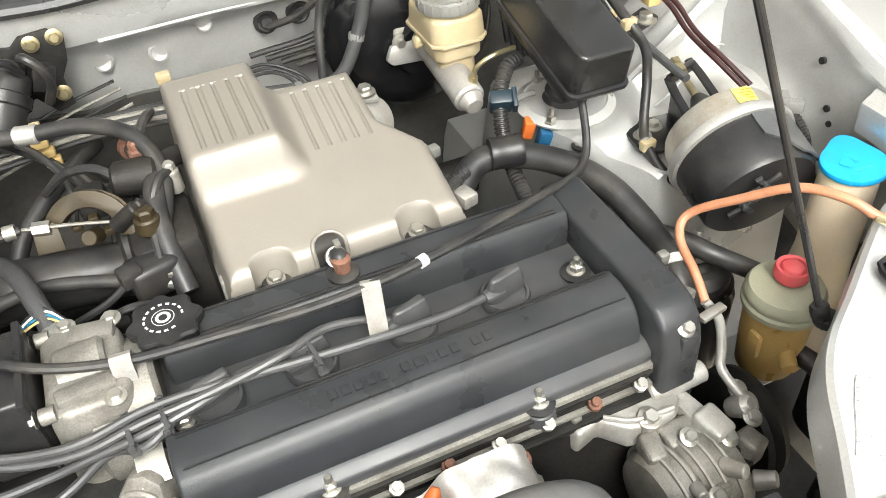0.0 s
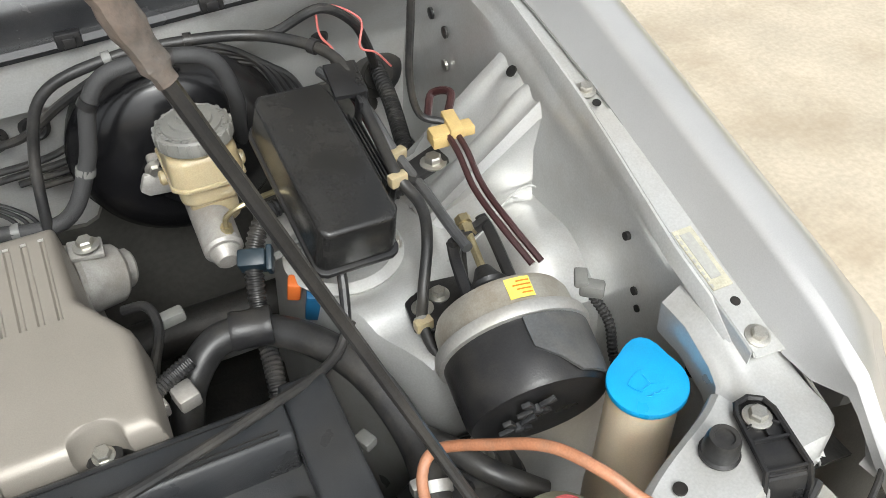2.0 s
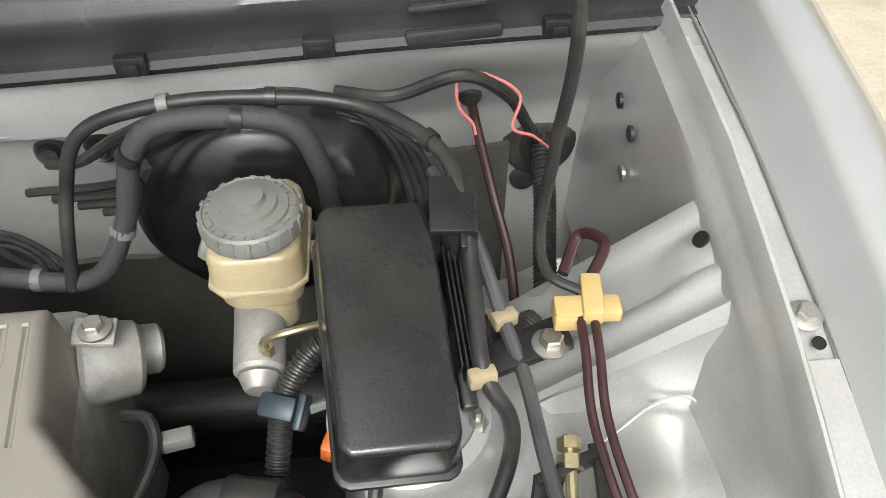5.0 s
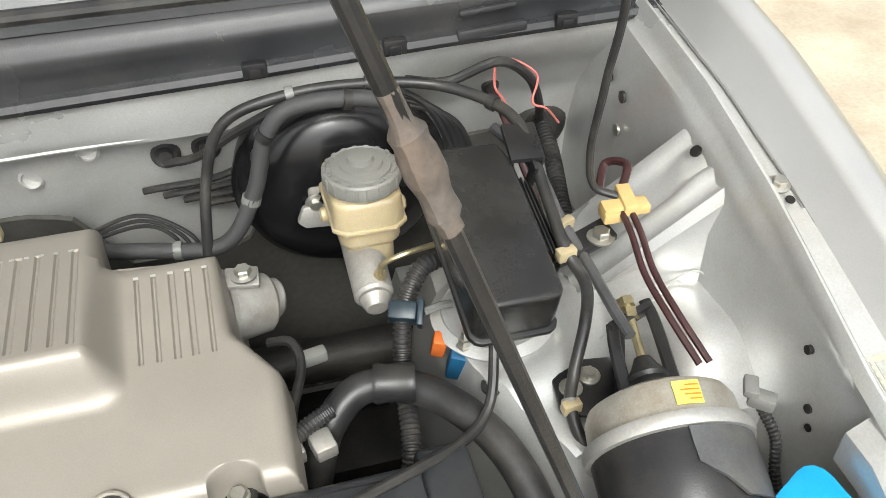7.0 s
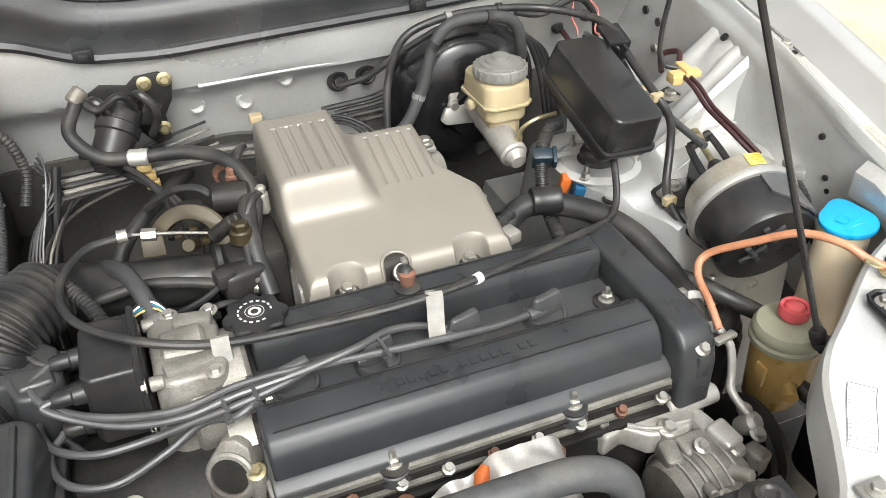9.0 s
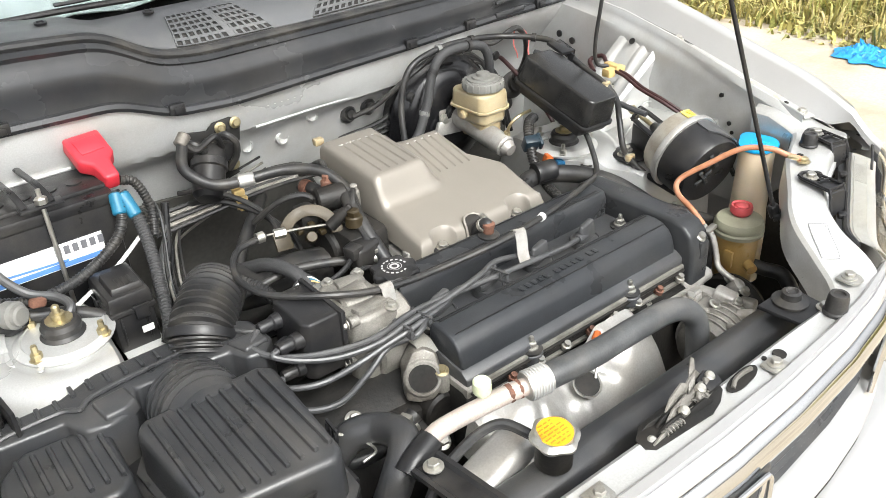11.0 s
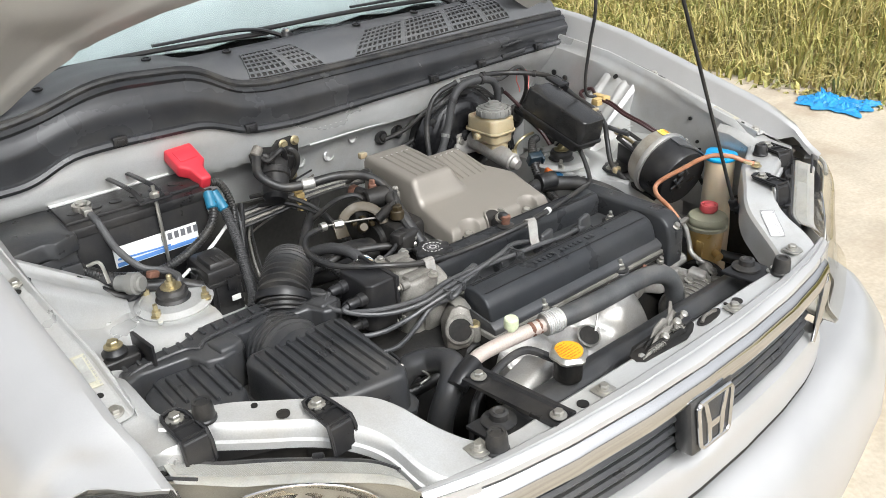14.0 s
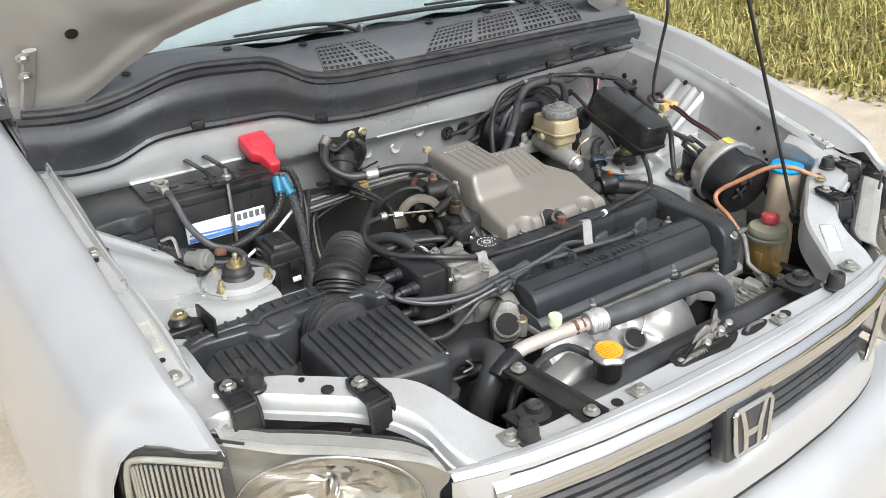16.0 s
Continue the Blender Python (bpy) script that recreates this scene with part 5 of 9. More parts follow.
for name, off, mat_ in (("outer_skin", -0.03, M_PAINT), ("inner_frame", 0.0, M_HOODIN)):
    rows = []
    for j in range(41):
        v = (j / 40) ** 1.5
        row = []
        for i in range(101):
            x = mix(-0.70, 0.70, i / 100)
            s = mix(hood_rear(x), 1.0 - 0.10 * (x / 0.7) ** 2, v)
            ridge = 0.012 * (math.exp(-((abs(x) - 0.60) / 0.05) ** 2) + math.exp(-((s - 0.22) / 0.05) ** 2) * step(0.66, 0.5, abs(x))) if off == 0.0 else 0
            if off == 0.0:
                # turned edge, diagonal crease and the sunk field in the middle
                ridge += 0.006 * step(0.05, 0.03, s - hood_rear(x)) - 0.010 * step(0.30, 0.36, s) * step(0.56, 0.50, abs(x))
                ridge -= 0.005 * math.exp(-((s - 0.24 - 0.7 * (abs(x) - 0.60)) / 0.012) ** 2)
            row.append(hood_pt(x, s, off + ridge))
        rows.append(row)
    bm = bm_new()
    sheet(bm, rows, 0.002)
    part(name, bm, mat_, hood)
for s in (1, -1):
    bm = bm_new()
    tube(bm, [(s * 0.685, 0.70, 1.14), hood_pt(s * 0.675, 0.03, 0.01), hood_pt(s * 0.66, 0.16, 0.012)], 0.012, 8, squash=0.4)
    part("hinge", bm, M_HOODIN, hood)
    for k in (0.114, 0.155):
        hex_bolt("hinge_bolt", hood, hood_pt(s * 0.672, k, 0.020), (0, -HS, -HC), 0.007)
    bm = bm_new()
    lathe(bm, [(0.010, -0.008), (0.010, -0.002)], axis(hood_pt(s * 0.598, 0.187, 0.020), (0, -HS, -HC)), 18)
    part("drain_hole", bm, M_DARK, hood)

for s in (1, -1):
    m = axis((s * 0.70, 0.40, 0.335), (s, 0, 0))
    bm = bm_new()
    lathe(bm, [(0.21, -0.09), (0.30, -0.095), (0.325, -0.08), (0.335, -0.05), (0.335, 0.05), (0.325, 0.08), (0.30, 0.095), (0.21, 0.09)], m, 48)
    tyre = part("tyre", bm, M_RUBBER, body)
    bm = bm_new()
    lathe(bm, [(0.208, -0.08), (0.212, 0.085), (0.19, 0.07), (0.06, 0.06), (0.05, 0.085)], m, 40)
    part("rim", bm, M_ALU, body)
    m = axis((s * 0.70, 2.95, 0.335), (s, 0, 0))
    bm = bm_new()
    lathe(bm, [(0.05, -0.09), (0.30, -0.095), (0.325, -0.08), (0.335, -0.05), (0.335, 0.05), (0.325, 0.08), (0.30, 0.095), (0.05, 0.09)], m, 40)
    part("tyre", bm, M_RUBBER, body)

# prop rod
ROD0, ROD_D = Vector((0.443, -0.037, 0.932)), Vector((-0.321, 0.1446, 0.936))
rod = thing("prop_rod", "thin black bonnet prop rod with a worn foam grip", "prop rod", ROD0)
bm = bm_new()
tube(bm, [ROD0 - ROD_D * 0.02, ROD0 + ROD_D * 0.02, ROD0 + ROD_D * 0.5, ROD0 + ROD_D * 1.06], 0.0032, 10)
part("rod", bm, M_BLACK, rod)
bm = bm_new()
rg = random.Random(4)
prof = []
for i in range(15):
    t = i / 14
    prof.append((0.0048 + 0.0016 * rg.random() - 0.0012 * (t < 0.08) - 0.0018 * (t > 0.75), 0.046 * t))
lathe(bm, prof, axis(ROD0 + ROD_D * 0.430, ROD_D), 14, 3, 0.08)
part("foam_grip", bm, M_FOAM, rod, "torn grey foam grip")
bm = bm_new()
lathe(bm, [(0.0075, -0.018), (0.0085, -0.006), (0.0085, 0.0), (0.0060, 0.004)], axis(ROD0, ROD_D), 16)
box(bm, tuple(ROD0 + Vector((0.008, -0.004, -0.014))), (0.022, 0.012, 0.010), 0.003, (0, 0, 30))
part("pivot_clip", bm, M_BLACK, rod)

# ---- ground and surroundings ----
def ground_mat():
    m = material("dusty_concrete", (0.46, 0.40, 0.31), 0.85, 0.0, 0.14, 3.0, 0.6, 60, dirt=(0.30, 0.235, 0.16), dirt_amount=0.7, dirt_scale=2.2)
    return m


M_GROUND = ground_mat()
M_GRASS = material("dry_and_green_grass", (0.25, 0.26, 0.07), 0.7, 0.0, 0.5, 3.0, 0.0, 100, dirt=(0.30, 0.23, 0.10), dirt_amount=0.9, dirt_scale=2.2)
M_STRAW = material("dry_straw", (0.50, 0.42, 0.20), 0.75, 0.0, 0.35, 4.0, 0.0, 100)
M_TARP = material("blue_tarpaulin", (0.02, 0.25, 0.55), 0.4, 0.0, 0.15, 12, 0.3, 60)
M_SOIL = material("weedy_soil", (0.32, 0.27, 0.14), 0.9, 0.0, 0.35, 4, 0.6, 40, dirt=(0.20, 0.20, 0.07), dirt_amount=0.8, dirt_scale=3)

def per_blade(m, second, third):
    """Each blade takes its own tone between the base colour and two others."""
    n, l = m.node_tree.nodes, m.node_tree.links
    p = n["Principled BSDF"]
    base = p.inputs["Base Color"].links[0].from_socket
    geo = n.new("ShaderNodeNewGeometry")
    for lo, hi, col in ((0.25, 0.6, second), (0.7, 1.0, third)):
        r = n.new("ShaderNodeMapRange")
        r.inputs["From Min"].default_value, r.inputs["From Max"].default_value = lo, hi
        l.new(geo.outputs["Random Per Island"], r.inputs["Value"])
        mx = n.new("ShaderNodeMix")
        mx.data_type = "RGBA"
        l.new(r.outputs[0], mx.inputs["Factor"])
        l.new(base, mx.inputs["A"])
        mx.inputs["B"].default_value = (*col, 1)
        base = mx.outputs["Result"]
    l.new(base, p.inputs["Base Color"])


per_blade(M_GRASS, (0.42, 0.37, 0.12), (0.50, 0.40, 0.16))
per_blade(M_STRAW, (0.40, 0.32, 0.12), (0.26, 0.19, 0.09))

bm = bm_new()
N = 60
coords = [math.copysign(abs(t) ** 3, t) * 260 for t in (mix(-1, 1, i / N) for i in range(N + 1))]
rows = [[(x, y, 0.006 * noise.noise((x * 0.8, y * 0.8, 0)) if abs(x) < 30 and abs(y) < 30 else 0.0) for x in coords] for y in coords]
sheet(bm, rows, 0)
solo("ground", bm, M_GROUND, "pale sandy concrete ground", "ground", kind="structure")


def bank_z(x, y):
    d = x - (4.15 - 0.10 * (y - 1.5) + 0.25 * noise.noise((y * 0.7, 3.1, 0)))
    return 0.30 * step(0.0, 2.5, d) + 0.5 * step(2.0, 9, d) + 0.05 * noise.noise((x * 1.3, y * 1.3, 0)) * step(0, 0.6, d) - 0.03 * step(0.12, 0.0, d)


rows = [[(mix(3.9, 16, (i / 40) ** 1.4), mix(-6, 26, j / 60), bank_z(mix(3.9, 16, (i / 40) ** 1.4), mix(-6, 26, j / 60))) for i in range(41)] for j in range(61)]
bm = bm_new()
sheet(bm, rows, 0)
solo("verge", bm, M_SOIL, "overgrown earth verge beside the concrete", "verge", kind="structure")


def blades(name, count, seed, mat_, hmin, hmax, width, label, xmin=4.2, xmax=9.0, ymin=-3.5, ymax=13.0):
    rng = random.Random(seed)
    verts, faces = [], []
    for _ in range(count):
        x = xmin + (xmax - xmin) * rng.random() ** 1.5
        y = rng.uniform(ymin, ymax)
        if noise.noise((x * 0.9, y * 0.9, seed)) < -0.25 and rng.random() < 0.7:
            continue
        z = bank_z(x, y) - 0.02
        h = rng.uniform(hmin, hmax) * (0.55 + 0.6 * step(4.2, 5.4, x)) * (0.8 + 0.5 * noise.noise((x * 0.5, y * 0.5, seed + 4)))
        a, lean = rng.uniform(0, 6.28), rng.uniform(0.1, 1.3)
        dx, dy = math.cos(a), math.sin(a)
        w = width * rng.uniform(0.6, 1.3)
        k = len(verts)
        sx, sy = -dy * w, dx * w
        verts += [(x - sx, y - sy, z), (x + sx, y + sy, z), (x + dx * lean * h * 0.4 + sx * 0.8, y + dy * lean * h * 0.4 + sy * 0.8, z + h * 0.62), (x + dx * lean * h * 0.4 - sx * 0.8, y + dy * lean * h * 0.4 - sy * 0.8, z + h * 0.62),
                  (x + dx * lean * h, y + dy * lean * h, z + h * max(0.35, 1 - 0.42 * lean))]
        faces += [(k, k + 1, k + 2, k + 3), (k + 3, k + 2, k + 4)]
    me = bpy.data.meshes.new(name)
    me.from_pydata(verts, [], faces)
    me.materials.append(mat_)
    tagged(new(name, me), label, "grass", kind="stuff")


blades("tall_grass", 46000, 2, M_GRASS, 0.15, 0.5, 0.006, "tall green and yellow grass on the verge")
blades("dry_grass", 16000, 5, M_STRAW, 0.15, 0.55, 0.0035, "dry straw-coloured grass stalks on the verge")
blades("weed_leaves", 40000, 8, M_GRASS, 0.06, 0.30, 0.014, "low broad-leaved weeds along the verge", 4.05, 7.5)
# blue tarpaulin heap and a block
rg = random.Random(11)
rows = []
for j in range(41):
    row = []
    for i in range(31):
        u, v = i / 30 - 0.5, j / 40 - 0.5
        k = 1 + 0.35 * noise.noise((v * 5, u * 4, 7))
        h = 0.03 * abs(noise.noise((u * 9, v * 9, 5))) + 0.028 * abs(noise.noise((u * 22, v * 20, 1)))
        row.append((4.0 + 0.32 * u * k, 1.38 + 0.40 * v * k, 0.012 + h * min(1, 6 * (0.5 - max(abs(u), abs(v))))))
    rows.append(row)
bm = bm_new()
sheet(bm, rows, 0.003)
solo("tarpaulin", bm, M_TARP, "crumpled blue plastic tarpaulin on the ground", "tarpaulin")
bm = bm_new()
box(bm, (4.35, 1.02, 0.07), (0.16, 0.26, 0.14), 0.03, (0, 0, 20))
solo("concrete_block", bm, M_GREYCAP, "weathered grey concrete block at the verge", "block")

# ---- engine ----
engine = thing("engine", "four-cylinder petrol engine with black valve cover", "engine", (0.13, 0.14, 0.45))
bm = bm_new()
prism(bm, [(0.03, 0.45), (0.26, 0.45), (0.26, 0.70), (0.245, 0.842), (0.03, 0.842), (0.0, 0.70)], -0.10, 0.335, 0.008, ALONG_X)
block = part("block", bm, M_DARK, engine)
bm = bm_new()
prism(bm, [(0.028, 0.832), (0.242, 0.832), (0.242, 0.848), (0.028, 0.848)], -0.098, 0.336, 0.003, ALONG_X)
part("head_flange", bm, M_OLDALU, engine)
for y0, y1, z0, z1, mat_ in ((0.022, 0.04, 0.822, 0.828, M_OLDALU), (0.018, 0.04, 0.806, 0.814, M_DARK), (0.024, 0.04, 0.838, 0.8425, M_DARK)):
    bm = bm_new()
    box(bm, (0.12, (y0 + y1) / 2, (z0 + z1) / 2), (0.425, y1 - y0, z1 - z0), 0.002)
    part("head_ledge", bm, mat_, engine)
for i in range(9):
    bm = bm_new()
    x = -0.075 + 0.049 * i
    lathe(bm, [(0.007, 0), (0.007, 0.006), (0.0045, 0.0065), (0.0045, 0.012)], axis((x, 0.023, 0.830), (0, -0.35, 1)), 8)
    part("head_stud", bm, M_RUST if i % 3 == 1 else M_STEEL, engine)
# valve cover: two humps with a valley between
vc = thing("valve_cover", "satin black valve cover with two long humps", "valve cover", (0.12, 0.14, 0.845))
bm = bm_new()
prism(bm, [(0.032, 0.846), (0.243, 0.846), (0.243, 0.858), (0.235, 0.874), (0.108, 0.874), (0.044, 0.866), (0.032, 0.858)], -0.094, 0.335, 0.003, ALONG_X)
part("base", bm, M_VALVETOP, vc)
bm = bm_new()
prism(bm, [(0.184, 0.868), (0.184, 0.902), (0.190, 0.914), (0.224, 0.917), (0.233, 0.909), (0.237, 0.866)], -0.078, 0.334, 0.004, ALONG_X, 3)
part("rear_hump", bm, M_VALVE, vc)
bm = bm_new()
prism(bm, [(0.112, 0.866), (0.109, 0.900), (0.103, 0.908), (0.085, 0.9085), (0.070, 0.906), (0.059, 0.900), (0.051, 0.890), (0.046, 0.876), (0.043, 0.856), (0.065, 0.85)], -0.091, 0.330, 0.004, ALONG_X, 3, 18)
part("front_hump", bm, M_VALVE, vc)
for y, z in ((0.1015, 0.9088), (0.0975, 0.9088), (0.0665, 0.9066), (0.1925, 0.9148), (0.197, 0.9151), (0.220, 0.9176)):
    bm = bm_new()
    box(bm, (0.12, y, z), (0.405, 0.0016, 0.0014), 0.0005)
    part("trim_rib", bm, M_BLACK, vc)
# raised maker's lettering, as plain bars
for x in [0.046 + 0.0115 * i for i in range(5)] + [0.112 + 0.0115 * i for i in range(5)] + [0.178 + 0.0115 * i for i in range(2)]:
    bm = bm_new()
    box(bm, (x, 0.0815, 0.9088), (0.0078, 0.0105, 0.0016), 0.0006, (-1.5, 0, 0))
    part("raised_bar", bm, M_VALVE, vc)
# belt cover at the end
bm = bm_new()
prism(bm, [(0.256, 0.78), (0.256, 0.892), (0.248, 0.906), (0.236, 0.911), (0.062, 0.913), (0.040, 0.909), (0.024, 0.895), (0.016, 0.868), (0.014, 0.78)], 0.334, 0.378, 0.007, ALONG_X, 3, 18)
part("belt_cover", bm, M_VALVE, vc)
bm = bm_new()
prism(bm, [(0.25, 0.50), (0.25, 0.785), (0.01, 0.785), (0.03, 0.50)], 0.336, 0.382, 0.01, ALONG_X)
part("lower_belt_cover", bm, M_BLACK, engine)
bm = bm_new()
box(bm, (0.362, 0.022, 0.868), (0.02, 0.016, 0.03), 0.004)
part("belt_cover_lug", bm, M_VALVE, vc)


def nut_stud(parent, p, r=0.010):
    bm = bm_new()
    m = Matrix.Translation(p)
    lathe(bm, [(r * 1.5, 0), (r * 1.55, 0.003), (r * 1.0, 0.0045)], m, 20)
    part("rubber_washer", bm, M_RUBBER, parent)
    bm = bm_new()
    lathe(bm, [(r * 0.95, 0.004), (r * 0.95, 0.006), (r * 0.72, 0.007)], m, 18)
    lathe(bm, [(r * 0.72, 0.006), (r * 0.72, 0.0125), (r * 0.55, 0.014)], m, 6)
    lathe(bm, [(r * 0.36, 0.013), (r * 0.36, 0.020), (r * 0.26, 0.022)], m, 10)
    part("cap_nut", bm, M_STEEL, parent)


nut_stud(vc, (0.317, 0.142, 0.874))
nut_stud(vc, (-0.075, 0.135, 0.874))
for x in (0.217, 0.02):
    bm = bm_new()
    lathe(bm, [(0.017, 0), (0.016, 0.012), (0.012, 0.016)], pose(x, 0.036, 0.832), 18)
    part("stud_boss", bm, M_VALVETOP, vc)
    nut_stud(vc, (x, 0.036, 0.846))
hex_bolt("side_bolt", vc, (0.360, 0.024, 0.889), (0.1, -0.6, 0.7), 0.0062)

# oil filler cap
oc = thing("oil_filler_cap", "black lobed oil filler cap with pale print", "oil cap", (-0.066, 0.222, 0.912))
m = pose(-0.066, 0.214, 0.914)
bm = bm_new()
lathe(bm, [(0.026, 0), (0.031, 0.004), (0.032, 0.012), (0.030, 0.015), (0.024, 0.016), (0.012, 0.0165)], m, 96, 8, 0.085)
part("cap", bm, M_BLACK, oc)
for r0, r1 in ((0.0040, 0.0070), (0.0095, 0.0102)):
    bm = bm_new()
    b = bmesh.new()
    rings = [[b.verts.new((r * math.cos(2 * math.pi * i / 32), r * math.sin(2 * math.pi * i / 32), 0.0172)) for i in range(32)] for r in (r0, r1)]
    for i in range(32):
        b.faces.new((rings[0][i], rings[1][i], rings[1][(i + 1) % 32], rings[0][(i + 1) % 32]))
    join(bm, b, m)
    part("printed_ring", bm, M_PAPER, oc)
for k in range(14):
    a = 2 * math.pi * k / 16
    bm = bm_new()
    box(bm, (0.017 * math.cos(a), 0.017 * math.sin(a), 0.0170), (0.0036, 0.0020, 0.0006), 0, (0, 0, math.degrees(a) + 90))
    bmesh.ops.transform(bm, matrix=m, verts=bm.verts)
    part("print_bar", bm, M_PAPER, oc)

# spark plug boots in the valley, and their leads
BOOTS = [(0.238, 0.142), (0.142, 0.146), (0.043, 0.146), (-0.045, 0.144)]
for i, (x, y) in enumerate(BOOTS):
    bo = thing("plug_boot", "grey rubber spark plug boot in the valve cover", "plug boot", (x, y, 0.874), "spark plug boots")
    bm = bm_new()
    lathe(bm, [(0.024, 0), (0.025, 0.009), (0.0235, 0.0125), (0.021, 0.013), (0.020, 0.011), (0.012, 0.012)], pose(x, y, 0.873), 30)
    part("seal", bm, M_WIRE, bo)
    bm = bm_new()
    tapered(bm, [(-0.022, -0.007), (0.014, -0.009), (0.024, -0.005), (0.024, 0.005), (0.014, 0.009), (-0.022, 0.007)], 0.008, 0.036, 0.006, 0.004, pose(x, y, 0.876, 0, 0, 195), 3)
    lathe(bm, [(0.0085, 0.0), (0.0075, 0.016), (0.006, 0.020)], axis((x - 0.006, y - 0.002, 0.892), (-0.96, -0.24, 0.10)), 14)
    part("grip", bm, M_WIRE, bo, sharp=24)


def hose(name, pts, r, mat_, label, category="hose", group="", seg=10, **kw):
    bm = bm_new()
    tube(bm, pts, r, seg, **kw)
    return solo(name, bm, mat_, label, category, group)


def clip_rings(parent, places, r):
    """Thin bands round a hose at the given places."""
    for i, p in enumerate(places):
        bm = bm_new()
        near = min(parent.data.vertices, key=lambda v: (v.co - Vector(p)).length).index
        seg = 14 if r > 0.01 else 12
        k = max(seg, min(len(parent.data.vertices) - 2 * seg, near - near % seg))
        ring = lambda a: sum((parent.data.vertices[a + q].co for q in range(seg)), Vector()) / seg
        lathe(bm, [(r, -0.004), (r, 0.004)], axis(ring(k), ring(k + seg) - ring(k - seg)), 16)
        part("band", bm, M_GREYCAP if i % 2 else M_BLACK, parent)


LEADS = [
    [(0.225, 0.139, 0.893), (0.17, 0.128, 0.899), (0.09, 0.124, 0.908), (0.0, 0.132, 0.908), (-0.06, 0.138, 0.908), (-0.105, 0.139, 0.906), (-0.162, 0.132, 0.903), (-0.225, 0.150, 0.902), (-0.272, 0.180, 0.905), (-0.288, 0.208, 0.912), (-0.270, 0.226, 0.917)],
    [(0.13, 0.146, 0.893), (0.10, 0.153, 0.904), (0.06, 0.152, 0.912), (0.02, 0.136, 0.916), (-0.04, 0.130, 0.910), (-0.105, 0.129, 0.904), (-0.155, 0.128, 0.896), (-0.205, 0.140, 0.893), (-0.246, 0.158, 0.898), (-0.276, 0.174, 0.910), (-0.268, 0.178, 0.914)],
    [(0.03, 0.143, 0.893), (-0.01, 0.146, 0.902), (-0.05, 0.128, 0.905), (-0.105, 0.121, 0.899), (-0.15, 0.126, 0.888), (-0.19, 0.131, 0.877), (-0.240, 0.135, 0.873), (-0.278, 0.158, 0.873), (-0.290, 0.195, 0.876), (-0.270, 0.218, 0.879)],
    [(-0.058, 0.140, 0.893), (-0.08, 0.124, 0.900), (-0.108, 0.112, 0.894), (-0.14, 0.132, 0.878), (-0.18, 0.124, 0.860), (-0.23, 0.110, 0.853), (-0.270, 0.124, 0.855), (-0.284, 0.155, 0.863), (-0.268, 0.178, 0.871)],
    [(-0.25, 0.262, 0.895), (-0.285, 0.268, 0.898), (-0.30, 0.245, 0.89), (-0.285, 0.205, 0.86), (-0.26, 0.19, 0.82)],
]
for pts in LEADS:
    hose("ignition_lead", pts, 0.0042, M_WIRE, "grey ignition lead running across the valve cover", "ignition lead", "ignition leads")
for x, z in ((-0.088, 0.903), (-0.118, 0.899), (0.045, 0.911)):
    bm = bm_new()
    box(bm, (x, 0.128, z - 0.006), (0.008, 0.046, 0.004), 0.001, (-4, 0, 6))
    for k in range(4):
        box(bm, (x, 0.109 + 0.0125 * k, z + 0.0005), (0.006, 0.0024, 0.010), 0.001, (-4, 0, 6))
    box(bm, (x, 0.128, z + 0.0058), (0.004, 0.040, 0.0016), 0.0006, (-4, 0, 6))
    solo("lead_clip", bm, M_WIRE, "grey plastic comb clip holding ignition leads", "clip", "lead clips")
bm = bm_new()
rows = [[(-0.108 + w, y, z) for w in (-0.012, 0.0, 0.012)] for y, z in ((0.085, 0.878), (0.100, 0.888), (0.120, 0.890), (0.132, 0.878))]
sheet(bm, rows, 0.0018)
solo("lead_bracket", bm, M_STEEL, "bent steel bracket below the ignition leads", "bracket")

# throttle cable over the valve cover with its two clips
hose("throttle_cable", [(0.428, 0.36, 0.958), (0.424, 0.325, 0.955), (0.420, 0.303, 0.937), (0.408, 0.275, 0.908), (0.380, 0.250, 0.903), (0.33, 0.222, 0.918), (0.245, 0.188, 0.932), (0.166, 0.166, 0.938), (0.08, 0.158, 0.936), (-0.024, 0.175, 0.925), (-0.11, 0.178, 0.932), (-0.18, 0.195, 0.945),
                      (-0.237, 0.25, 0.945), (-0.250, 0.31, 0.948), (-0.222, 0.362, 0.953), (-0.172, 0.375, 0.953)], 0.0048, M_RUBBER, "black throttle cable sweeping over the engine", "cable")
bm = bm_new()
lathe(bm, [(0.0062, 0), (0.0062, 0.008)], axis((0.170, 0.1675, 0.938), (-0.9, -0.3, 0)), 14)
solo("cable_ring", bm, M_WHITE, "white marker ring on the throttle cable", "ring")
for (x, y, z, rz) in ((0.112, 0.158, 0.937, -12), (-0.107, 0.178, 0.933, -4)):
    c = thing("cable_clip", "bent zinc steel clip holding the throttle cable", "clip", (x, y, z), "cable clips")
    bm = bm_new()
    mm = pose(x, y, z, 0, 0, rz)
    rows = [[tuple(mm @ Vector((px, py, pz))) for px in (-0.009, -0.003, 0.003, 0.009)] for py, pz in ((0.020, -0.020), (0.012, -0.006), (0.006, 0.0035), (0.0, 0.0058), (-0.006, 0.0035), (-0.010, -0.008), (-0.014, -0.03), (-0.022, -0.04))]
    sheet(bm, rows, 0.0015)
    part("strap", bm, M_ALU, c)

